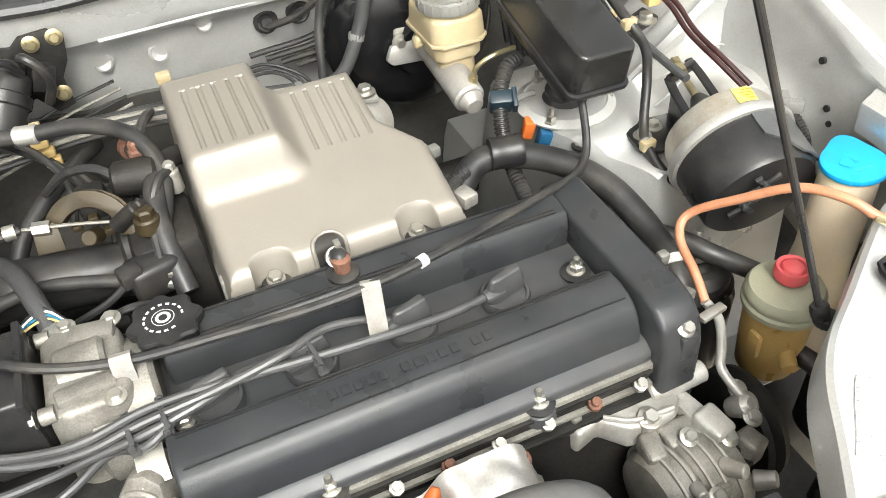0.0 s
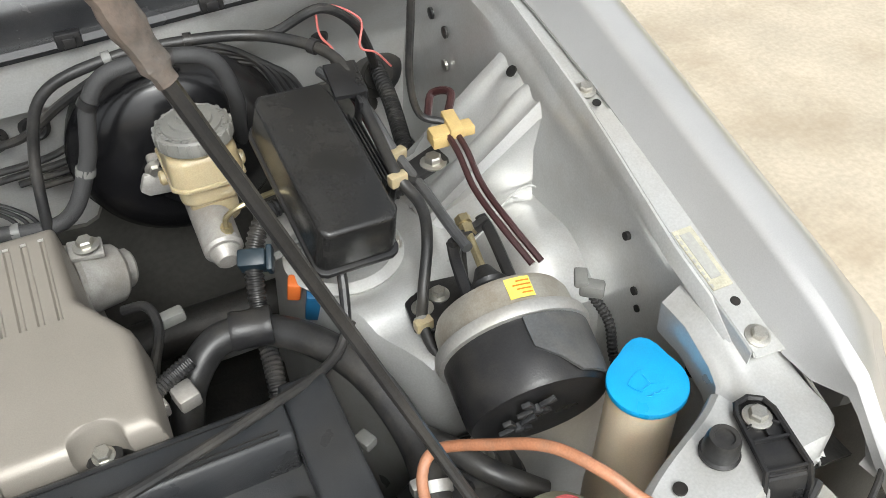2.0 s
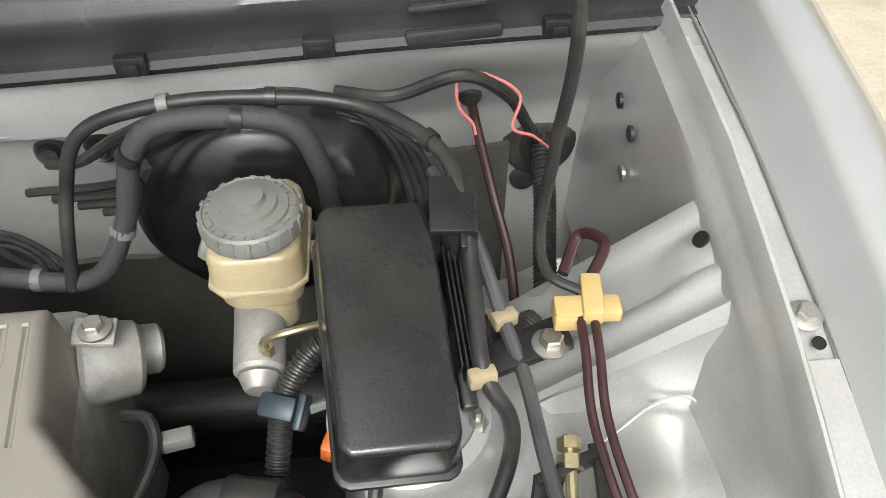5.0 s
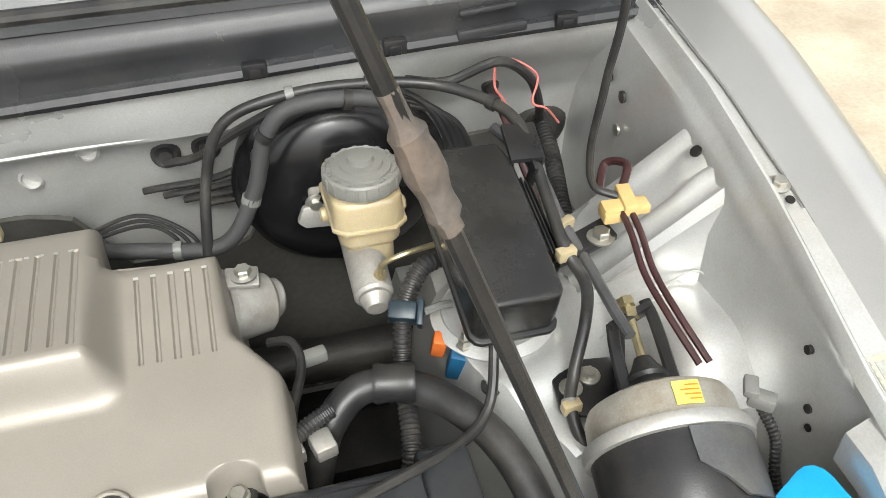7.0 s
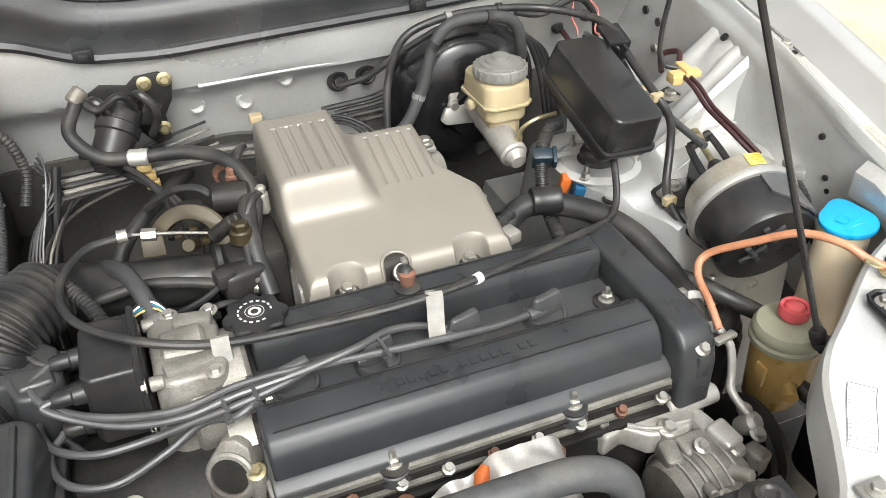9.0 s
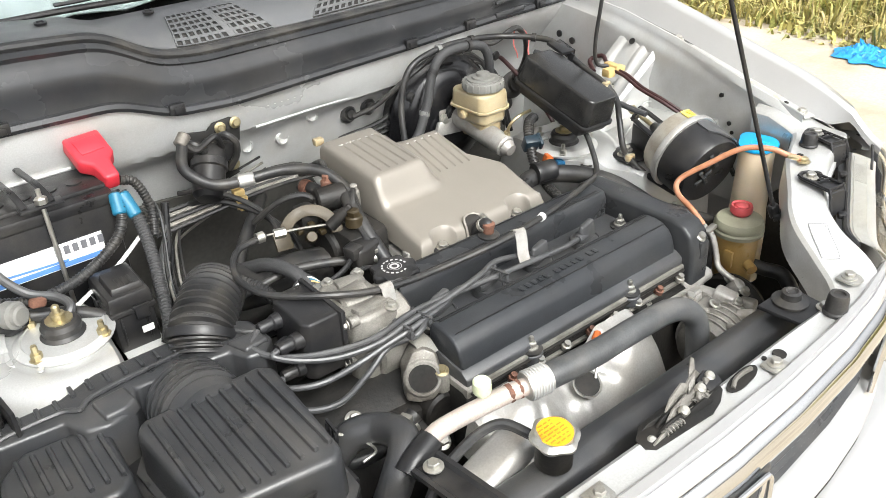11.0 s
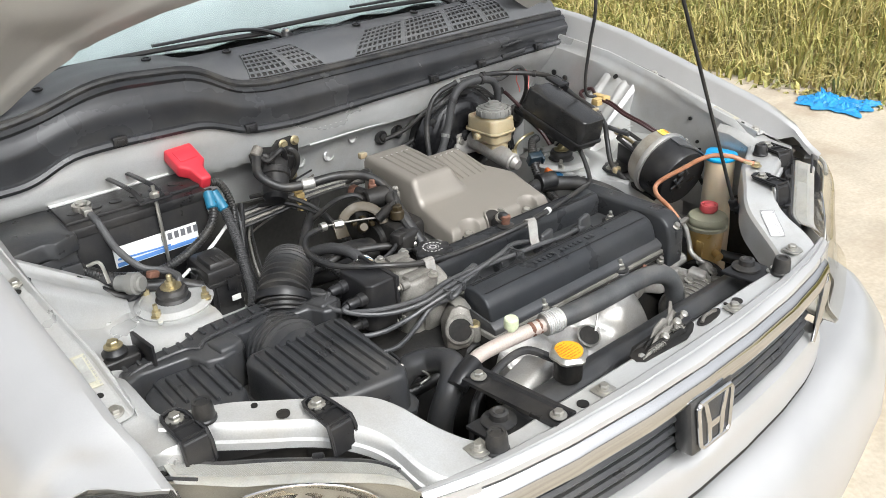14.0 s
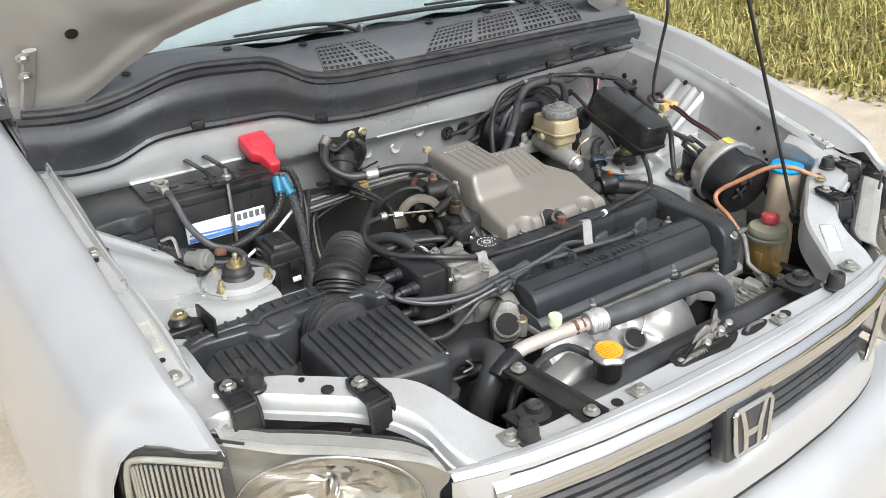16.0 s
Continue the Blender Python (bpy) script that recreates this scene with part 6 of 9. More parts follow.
# breather fitting on the rear hump
pf = thing("breather_valve", "rusty breather valve with clamped hose", "breather valve", (0.100, 0.208, 0.915))
bm = bm_new()
lathe(bm, [(0.016, 0), (0.016, 0.003), (0.011, 0.006)], pose(0.100, 0.208, 0.915), 20)
part("grommet", bm, M_RUBBER, pf)
bm = bm_new()
lathe(bm, [(0.008, 0.0), (0.008, 0.012), (0.0095, 0.013), (0.0095, 0.018), (0.006, 0.020)], pose(0.100, 0.208, 0.918), 14)
part("elbow", bm, M_RUST, pf)
bm = bm_new()
tube(bm, [(0.1, 0.208, 0.930), (0.0995, 0.213, 0.934), (0.098, 0.222, 0.927), (0.097, 0.236, 0.912)], 0.0088, 12)
part("hose_end", bm, M_RUBBER, pf)
bm = bm_new()
lathe(bm, [(0.0105, 0), (0.0105, 0.006)], axis((0.0985, 0.216, 0.931), (-0.05, 1.0, -0.75)), 16)
box(bm, (0.102, 0.221, 0.942), (0.006, 0.010, 0.006), 0.001)
part("clamp", bm, M_STEEL, pf)

# ---- intake cover ----
ic = thing("intake_cover", "champagne metallic engine cover with ribbed humps", "engine cover", (0.11, 0.35, 0.9))


def cover_right(y):
    return curve_at([(0.235, 0.240), (0.325, 0.240), (0.372, 0.203), (0.4519, 0.198), (0.4521, 0.101), (0.495, 0.098)], y)


def cover_z(x, y):
    low = 0.930 + 0.27 * (y - 0.24)
    up = 0.996 + 0.08 * (y - 0.343)
    k = step(0.117, 0.087, x) * step(0.322, 0.350, y)
    z = mix(low, up, k)
    z -= 0.0025 * step(0.09, 0.02, y - 0.24)
    # ribs
    if 0.356 < y < 0.462 and 0.010 < x < 0.084:
        ph = ((x - 0.010) / 0.0160) % 1.0
        z -= 0.0022 * (0.34 < ph < 0.62)
    if 0.352 < y < 0.436 and 0.120 < x < 0.194:
        ph = ((x - 0.120) / 0.0150) % 1.0
        z -= 0.0022 * (0.34 < ph < 0.62)
    return z


YS = sorted([0.236 + 0.002 * i for i in range(6)] + [0.25 + 0.006 * i for i in range(14)] + [0.332 + 0.0028 * i for i in range(6)] + [0.3515, 0.3525, 0.3555, 0.3565, 0.36, 0.366, 0.372, 0.38, 0.39, 0.4, 0.41, 0.42, 0.4355, 0.4365, 0.444, 0.448, 0.4505, 0.4519, 0.4521, 0.456, 0.4615, 0.4625,
                                                                                                                                     0.47, 0.48, 0.486, 0.490, 0.4925, 0.494])
NX = 150
rows = []
for y in YS:
    xr, row = cover_right(y), []
    for i in range(NX + 1):
        # same columns on every row: squeeze only the last stretch
        x = mix(-0.003, 0.240, i / NX)
        x = min(x, xr)
        d = min(x + 0.003, xr - x, y - 0.236, (0.494 if x < 0.0995 else 0.4519) - y)
        d = max(0.0, d)
        r = 0.013
        drop = r - math.sqrt(max(0.0, r * r - (r - min(d, r)) ** 2))
        yy = y
        if y < 0.262:
            f = step(0.262, 0.236, y)
            for cx, rad in ((0.041, 0.021), (0.190, 0.021)):
                q = 1 - ((x - cx) / rad) ** 2
                if q > 0:
                    yy += f * math.sqrt(q) * 0.017
        row.append((x, yy, cover_z(x, yy) - drop))
    rows.append(row)
b = bmesh.new()
grid = [[b.verts.new(p) for p in row] for row in rows]
for lo, hi in zip(grid, grid[1:]):
    for i in range(NX):
        quad = (lo[i], lo[i + 1], hi[i + 1], hi[i])
        b.faces.new(quad)
bmesh.ops.remove_doubles(b, verts=b.verts, dist=0.00005)
edge = [e for e in b.edges if len(e.link_faces) == 1]
ret = bmesh.ops.extrude_edge_only(b, edges=edge)
low = [v for v in ret["geom"] if isinstance(v, bmesh.types.BMVert)]
for v in low:
    v.co.z = 0.899 + 0.10 * (v.co.y - 0.24)
    v.co.x += 0.004 if v.co.x > 0.12 else -0.004
    v.co.y -= 0.004 if v.co.y < 0.3 else 0.0
bmesh.ops.dissolve_degenerate(b, dist=0.00002, edges=b.edges)
bmesh.ops.recalc_face_normals(b, faces=b.faces)
part("shell", b, M_COVER, ic, sharp=40)
# bright chips on the groove end walls, their glint put into the colour
for i in range(6):
    bm = bm_new()
    x = 0.010 + 0.0123 * (i + 0.49)
    box(bm, (x, 0.4615, cover_z(0.0105, 0.4615) - 0.0004), (0.0042, 0.0026, 0.001))
    part("rib_end_glint", bm, M_SHIELD, ic)
for i in range(5):
    bm = bm_new()
    x = 0.120 + 0.0148 * (i + 0.49)
    box(bm, (x, 0.4355, cover_z(0.1202, 0.4355) - 0.0004), (0.0046, 0.0026, 0.001), 0, (15, 0, 0))
    part("rib_end_glint", bm, M_SHIELD, ic)
for x in (0.041, 0.190):
    bm = bm_new()
    lathe(bm, [(0.014, -0.02), (0.0145, 0.002), (0.012, 0.004), (0.009, 0.004)], pose(x, 0.243, 0.900), 22)
    part("mount_grommet", bm, M_RUBBER, ic)
    hex_bolt("mount_bolt", ic, (x, 0.243, 0.9035), (0, -0.1, 1), 0.0075, None, 1.25)
# arched opening for the breather hose, with a raised rim
ARCH = spline([(0.0, 0.2300, 0.899), (0.0, 0.2338, 0.914), (0.0, 0.2358, 0.9222), (0.0, 0.2392, 0.9285), (0.0, 0.2445, 0.9323), (0.0, 0.2520, 0.9346)], 4)
run = [0.0]
for p, q in zip(ARCH, ARCH[1:]):
    run.append(run[-1] + (q - p).length)
rim_l, rim_r, rows = [], [], []
for p, d in zip(ARCH, run):
    w = 0.0165 * math.sqrt(max(0.0, 1 - (max(0.0, d - run[-1] + 0.0165) / 0.0165) ** 2))
    rows.append([(0.098 + w * k, p.y, p.z) for k in (-1.0, -0.5, 0.0, 0.5, 1.0)])
    rim_l.append((0.098 - w, p.y, p.z))
    rim_r.append((0.098 + w, p.y, p.z))
bm = bm_new()
sheet(bm, rows, 0.0008)
part("arch_opening", bm, M_DARK, ic)
bm = bm_new()
tube(bm, rim_l + rim_r[-2::-1], 0.0021, 8, 2)
part("arch_rim", bm, M_COVER, ic)

# manifold casting below the cover
im = thing("intake_manifold", "cast aluminium intake manifold with throttle body", "intake manifold", (0.1, 0.38, 0.7))
bm = bm_new()
prism(bm, [(0.262, 0.70), (0.50, 0.66), (0.50, 0.93), (0.40, 0.925), (0.262, 0.885)], -0.01, 0.205, 0.015, ALONG_X)
part("plenum", bm, M_ALU, im)
bm = bm_new()
box(bm, (0.11, 0.266, 0.88), (0.24, 0.016, 0.05), 0.003, (-6, 0, 0))
part("fuel_rail", bm, M_ALU, im)
bm = bm_new()
cyl(bm, (0.19, 0.457, 0.905), (0.235, 0.472, 0.890), 0.036, 0.030, 22, 0.004)
cyl(bm, (0.215, 0.482, 0.885), (0.245, 0.492, 0.875), 0.021, 0.021, 16, 0.003)
part("end_housing", bm, M_ALU, im)
bm = bm_new()
box(bm, (0.215, 0.461, 0.938), (0.032, 0.024, 0.006), 0.002, (10, 8, 0))
part("lug", bm, M_ALU, im)
hex_bolt("lug_bolt", im, (0.217, 0.460, 0.942), (0, 0, 1), 0.0085, M_STEEL, 1.5)
# throttle body on the far side
bm = bm_new()
box(bm, (-0.045, 0.345, 0.885), (0.07, 0.09, 0.11), 0.012)
cyl(bm, (-0.09, 0.36, 0.90), (-0.045, 0.36, 0.90), 0.033, 0.036, 24, 0.004)
part("throttle_body", bm, M_DARK, im)
bm = bm_new()
cyl(bm, (-0.075, 0.395, 0.965), (-0.03, 0.385, 0.965), 0.018, 0.02, 18, 0.003)
box(bm, (-0.10, 0.385, 0.955), (0.03, 0.03, 0.03), 0.006)
part("idle_valve", bm, M_DARK, im)
QM = axis((-0.108, 0.362, 0.930), (-0.30, -0.78, 0.52))
bm = bm_new()
for r0, r1, h0, h1 in ((0.030, 0.047, 0.0, 0.003), (0.030, 0.047, 0.011, 0.014), (0.030, 0.040, 0.002, 0.012)):
    arc = [math.pi * (0.0 + 0.85 * i / 16) for i in range(17)]
    prism(bm, [(r1 * math.cos(a), r1 * math.sin(a)) for a in arc] + [(r0 * math.cos(a), r0 * math.sin(a)) for a in reversed(arc)], h0, h1, 0.0008, QM)
for a in (0.3, 1.4, 2.5):
    box(bm, tuple(QM @ Vector((0.018 * math.cos(a), 0.018 * math.sin(a), 0.006))), (0.010, 0.010, 0.008), 0.002)
cyl(bm, QM @ Vector((0, 0, -0.004)), QM @ Vector((0, 0, 0.018)), 0.009, 0.008, 14, 0.001)
part("throttle_quadrant", bm, M_OLIVEBRASS, im, "gold passivated throttle quadrant")
bm = bm_new()
tube(bm, [(-0.17, 0.374, 0.953), (-0.12, 0.362, 0.950), (-0.06, 0.345, 0.944)], 0.0018, 6)
part("throttle_wire", bm, M_OLDALU, im)
bm = bm_new()
cyl(bm, (-0.160, 0.372, 0.951), (-0.144, 0.369, 0.950), 0.0075, 0.0075, 6)
cyl(bm, (-0.186, 0.375, 0.953), (-0.175, 0.375, 0.953), 0.008, 0.008, 14)
part("cable_nut", bm, M_STEEL, im)
bm = bm_new()
prism(bm, [(-0.014, -0.012), (0.012, -0.014), (0.012, 0.016), (-0.012, 0.014)], 0, 0.004, 0.001, pose(-0.150, 0.368, 0.937, 60, 0, 0))
part("cable_bracket", bm, M_OLIVEBRASS, im)

for p, q, r, mat_ in (((-0.07, 0.40, 0.93), (-0.07, 0.40, 0.962), 0.012, M_DARK), ((-0.045, 0.41, 0.95), (-0.045, 0.41, 0.985), 0.010, M_RUST), ((-0.02, 0.375, 0.945), (-0.02, 0.375, 0.972), 0.009, M_OLDALU),
                     ((-0.085, 0.345, 0.945), (-0.06, 0.335, 0.968), 0.009, M_DARK), ((-0.055, 0.325, 0.945), (-0.055, 0.325, 0.962), 0.014, M_OLIVEBRASS)):
    bm = bm_new()
    cyl(bm, p, q, r, r * 0.9, 16, 0.002)
    lathe(bm, [(r * 0.7, 0), (r * 0.7, 0.007), (r * 0.5, 0.009)], axis(q, Vector(q) - Vector(p)), 6)
    part("fitting", bm, mat_, im)
bm = bm_new()
box(bm, (-0.065, 0.295, 0.915), (0.05, 0.035, 0.04), 0.008, (0, 0, 15), 3)
box(bm, (-0.085, 0.285, 0.93), (0.022, 0.02, 0.018), 0.003, (0, 0, 15))
part("position_sensor", bm, M_BLACK, im)
for pts, r in (([(-0.07, 0.40, 0.962), (-0.09, 0.41, 0.975), (-0.12, 0.43, 0.965), (-0.15, 0.46, 0.93)], 0.005), ([(-0.045, 0.41, 0.985), (-0.03, 0.44, 0.995), (-0.02, 0.48, 0.98), (-0.03, 0.52, 0.95)], 0.005),
               ([(-0.085, 0.285, 0.925), (-0.11, 0.275, 0.915), (-0.14, 0.28, 0.90), (-0.18, 0.30, 0.87)], 0.004), ([(-0.02, 0.375, 0.972), (-0.035, 0.355, 0.975), (-0.05, 0.33, 0.955), (-0.055, 0.29, 0.93)], 0.0045),
               ([(-0.10, 0.26, 0.90), (-0.13, 0.25, 0.91), (-0.17, 0.245, 0.90), (-0.21, 0.26, 0.87)], 0.005), ([(-0.06, 0.265, 0.90), (-0.09, 0.255, 0.918), (-0.125, 0.262, 0.905), (-0.16, 0.29, 0.88), (-0.2, 0.33, 0.86)], 0.0038)):
    hose("small_hose", pts, r, M_RUBBER, "thin black hose at the throttle body", group="throttle body hoses", seg=8)

# ---- left end of the engine: distributor, thermostat housing ----
ds = thing("distributor", "black distributor cap bolted to a cast aluminium housing", "distributor", (-0.19, 0.2, 0.80))
bm = bm_new()
tapered(bm, [(-0.240, 0.168), (-0.232, 0.158), (-0.184, 0.158), (-0.178, 0.165), (-0.178, 0.246), (-0.186, 0.256), (-0.230, 0.256), (-0.240, 0.244)], 0.858, 0.941, 0.004, 0.006, None, 3)
cap = part("cap", bm, M_BLACK, ds)
bm = bm_new()
box(bm, (-0.186, 0.207, 0.8935), (0.007, 0.104, 0.100), 0.002)
part("cap_rim", bm, M_BLACK, ds)
TOWERS = [(0.228, 0.918), (0.178, 0.915), (0.220, 0.880), (0.180, 0.872), (0.250, 0.895)]
for y, z in TOWERS:
    bm = bm_new()
    lathe(bm, [(0.0115, 0.0), (0.0105, 0.012), (0.0085, 0.014), (0.0082, 0.028), (0.0065, 0.032)], axis((-0.236, y, z), (-1, -0.04, 0)), 16)
    part("tower", bm, M_BLACK, ds)
bm = bm_new()
tapered(bm, [(-0.181, 0.150), (-0.165, 0.138), (-0.112, 0.138), (-0.098, 0.150), (-0.098, 0.238), (-0.112, 0.256), (-0.165, 0.262), (-0.181, 0.250)], 0.80, 0.924, 0.010, 0.007, None, 3)
cyl(bm, (-0.15, 0.19, 0.86), (-0.085, 0.19, 0.86), 0.060, 0.062, 30, 0.005)
cyl(bm, (-0.165, 0.205, 0.905), (-0.120, 0.205, 0.905), 0.028, 0.030, 24, 0.004)
box(bm, (-0.140, 0.168, 0.922), (0.05, 0.018, 0.014), 0.004, (0, 4, 8))
box(bm, (-0.128, 0.232, 0.924), (0.040, 0.022, 0.012), 0.004, (0, 0, -10))
part("housing", bm, M_OLDALU, ds)
for (x, y, z) in ((-0.178, 0.157, 0.921), (-0.178, 0.254, 0.915), (-0.181, 0.160, 0.862)):
    bm = bm_new()
    lathe(bm, [(0.0075, -0.012), (0.0075, 0.0), (0.006, 0.001)], axis((x, y, z), (-1, 0, 0)), 14)
    part("screw_boss", bm, M_OLDALU, ds)
    hex_bolt("screw", ds, (x - 0.004, y, z), (-1, 0, 0), 0.0050)
for p in ((-0.118, 0.150, 0.922), (-0.110, 0.240, 0.926), (-0.150, 0.252, 0.922)):
    hex_bolt("bolt", ds, p, (0, -0.1, 1), 0.0060)
th = thing("thermostat_housing", "cast aluminium water outlet with a dark open port", "water outlet", (-0.12, 0.09, 0.80))
mm = axis((-0.125, 0.082, 0.852), (-0.48, -0.80, 0.36))
bm = bm_new()
tapered(bm, [(-0.026, -0.030), (-0.010, -0.036), (0.012, -0.034), (0.024, -0.022), (0.026, 0.010), (0.020, 0.034), (0.004, 0.042), (-0.012, 0.038), (-0.026, 0.014)], -0.035, 0.004, 0.004, 0.004, mm)
lathe(bm, [(0.025, -0.01), (0.025, 0.006), (0.0225, 0.008), (0.0190, 0.008), (0.0188, 0.001)], mm, 30)
part("flange", bm, M_OLDALU, th)
bm = bm_new()
lathe(bm, [(0.0188, 0.0), (0.0188, 0.0055)], mm, 26)
part("open_port", bm, M_DARK, th)
for p in ((-0.101, 0.113, 0.868), (-0.104, 0.070, 0.858)):
    bm = bm_new()
    cyl(bm, Vector(p) - Vector((0, 0, 0.030)), p, 0.0105, 0.0095, 16, 0.002)
    part("bolt_boss", bm, M_OLDALU, th)
    hex_bolt("bolt", th, p, (-0.1, -0.25, 1), 0.0062, M_BRASS)
bm = bm_new()
cyl(bm, (-0.11, 0.12, 0.80), (-0.11, 0.06, 0.80), 0.032, 0.028, 20, 0.004)
part("neck", bm, M_DARK, th)

# black bypass and the clamped hose end to the left
hose("lower_coolant_hose", [(-0.265, -0.03, 0.72), (-0.266, -0.034, 0.81), (-0.259, -0.045, 0.86), (-0.238, -0.034, 0.882), (-0.226, -0.012, 0.885), (-0.230, 0.024, 0.872), (-0.255, 0.045, 0.862), (-0.275, 0.052, 0.84)], 0.019, M_GREYPL, "thick black coolant hose at the radiator", seg=16)
hose("small_coolant_hose", [(-0.30, 0.10, 0.80), (-0.25, 0.06, 0.806), (-0.20, 0.05, 0.815), (-0.16, 0.055, 0.83)], 0.011, M_RUBBER, "black hose with a steel spring clamp", seg=12)
bm = bm_new()
box(bm, (-0.178, 0.05, 0.833), (0.014, 0.016, 0.014), 0.002, (0, 0, 25))
cyl(bm, (-0.18, 0.05, 0.815), (-0.165, 0.053, 0.82), 0.0125, 0.0125, 16)
solo("hose_clamp", bm, M_STEEL, "steel spring clamp on a small coolant hose", "clamp")

# upper coolant pipe: pale pipe, clamp and black hose that bends down
up = thing("upper_coolant_pipe", "pale coated coolant pipe joined to a black hose", "coolant pipe", (-0.1, -0.05, 0.88))
bm = bm_new()
tube(bm, [(-0.222, -0.053, 0.899), (-0.196, -0.05, 0.905), (-0.12, -0.064, 0.914), (-0.07, -0.077, 0.918)], 0.0105, 16)
part("pipe", bm, M_PALEPIPE, up)
bm = bm_new()
lathe(bm, [(0.0165, 0), (0.0175, 0.006), (0.016, 0.012), (0.0175, 0.02), (0.0165, 0.03)], axis((-0.095, -0.071, 0.917), (0.97, -0.18, 0.04)), 20)
part("clamp", bm, M_SHIELD, up)
for i in range(7):
    bm = bm_new()
    lathe(bm, [(0.0178, 0.0), (0.0184, 0.0009), (0.0178, 0.0018)], axis((-0.0935 + 0.0038 * i, -0.0713 - 0.0007 * i, 0.917 + 0.00015 * i), (0.97, -0.18, 0.04)), 20)
    part("clamp_rib", bm, M_PAPER, up)
for x0, y0, w in ((-0.117, -0.0645, 0.006), (-0.104, -0.0675, 0.004)):
    bm = bm_new()
    lathe(bm, [(0.0106, 0.0), (0.0110, w * 0.5), (0.0106, w)], axis((x0, y0, 0.9145 + (x0 + 0.117) * 0.08), (0.97, -0.22, 0.07)), 18, 5, 0.03)
    part("rust_band", bm, M_RUST, up, "rusted patch")
bm = bm_new()
tube(bm, [(-0.075, -0.076, 0.918), (0.0, -0.085, 0.920), (0.08, -0.086, 0.920), (0.145, -0.084, 0.912), (0.185, -0.086, 0.892), (0.203, -0.09, 0.855), (0.205, -0.095, 0.77)], 0.0155, 16)
part("hose", bm, M_HOSE, up)
bm = bm_new()
cyl(bm, (-0.143, -0.056, 0.912), (-0.143, -0.052, 0.932), 0.006, 0.006, 12)
lathe(bm, [(0.010, 0), (0.011, 0.004), (0.0105, 0.014), (0.009, 0.016)], pose(-0.143, -0.053, 0.926), 14)
part("pressure_switch", bm, M_GREENISH, up, "pale green plastic switch")
bm = bm_new()
tube(bm, [(-0.255, -0.062, 0.884), (-0.24, -0.058, 0.893), (-0.215, -0.052, 0.900)], 0.015, 14)
part("sleeve", bm, M_BLACK, up)

# exhaust heat shield in front of the engine
hs = thing("exhaust_heat_shield", "dull pressed metal exhaust heat shield", "heat shield", (0.04, -0.03, 0.75))
rows = []
for j in range(25):
    v = j / 24
    row = []
    for i in range(81):
        u = i / 80
        x = mix(-0.13, 0.205, u)
        y = mix(0.006, -0.088, v)
        z = 0.832 - 0.05 * step(0.35, 1.0, v) - 0.03 * v + 0.007 * noise.noise((x * 30, y * 36, 0.5)) + 0.003 * noise.noise((x * 80, y * 70, 2.5)) - 0.007 * math.exp(-((x - 0.095 - 0.1 * (v - 0.5)) / 0.007) ** 2) - 0.006 * math.exp(-((x + 0.005 + 0.06 * v) / 0.006) ** 2)
        z += 0.026 * math.exp(-((x - 0.14) / 0.045) ** 4) * step(0.95, 0.5, v) + 0.014 * math.exp(-((x + 0.06) / 0.04) ** 2) - 0.014 * math.exp(-((x - 0.03) / 0.035) ** 2 - ((v - 0.4) / 0.3) ** 2)
        z -= 0.05 * step(0.93, 1.0, u) + 0.05 * step(0.06, 0.0, u)
        row.append((x, y, z))
    rows.append(row)
bm = bm_new()
sheet(bm, rows, 0.0012)
part("shield", bm, M_SHIELD, hs)
for (x, y, z) in ((0.050, -0.037, 0.8165),):
    bm = bm_new()
    lathe(bm, [(0.019, -0.002), (0.0205, 0.002), (0.019, 0.0035), (0.0165, 0.001)], pose(x, y, z, 30, -8), 28)
    part("hole_rim", bm, M_SHIELD, hs)
    bm = bm_new()
    lathe(bm, [(0.0168, 0.0), (0.0168, 0.0022)], pose(x, y, z, 30, -8), 26)
    part("hole", bm, M_DARK, hs)
bm = bm_new()
box(bm, (0.04, -0.015, 0.65), (0.30, 0.07, 0.26), 0.02)
part("manifold", bm, M_DARK, hs)
bm = bm_new()
tube(bm, [(0.088, -0.018, 0.852), (0.078, -0.03, 0.842), (0.062, -0.040, 0.822)], 0.002, 6)
part("dipstick_wire", bm, M_STEEL, hs)
bm = bm_new()
lathe(bm, [(0.006, 0), (0.008, 0.01), (0.004, 0.02)], axis((0.086, -0.020, 0.850), (0.5, 0.5, 0.6)), 12)
part("dipstick_pull", bm, M_CONN, hs, "orange dipstick pull")
for x in (-0.06, 0.02, 0.12, 0.18):
    hex_bolt("shield_bolt", hs, (x, 0.000, 0.833), (0, -0.3, 1), 0.006, M_RUST)

# ---- radiator ----
rad = thing("radiator", "black radiator top tank with fan shroud", "radiator", (0, -0.15, 0.5))
bm = bm_new()
prism(bm, [(-0.185, 0.45), (-0.12, 0.45), (-0.12, 0.855), (-0.13, 0.878), (-0.152, 0.886), (-0.172, 0.878), (-0.185, 0.855)], -0.235, 0.30, 0.005, ALONG_X)
part("core_and_tank", bm, M_GREYPL, rad)
bm = bm_new()
prism(bm, [(-0.12, 0.45), (-0.085, 0.45), (-0.085, 0.80), (-0.12, 0.835)], -0.22, 0.29, 0.006, ALONG_X)
part("fan_shroud", bm, M_BLACK, rad)
bm = bm_new()
lathe(bm, [(0.020, 0), (0.020, 0.030), (0.022, 0.033)], pose(-0.130, -0.150, 0.886), 24)
part("filler_neck", bm, M_DARK, rad)
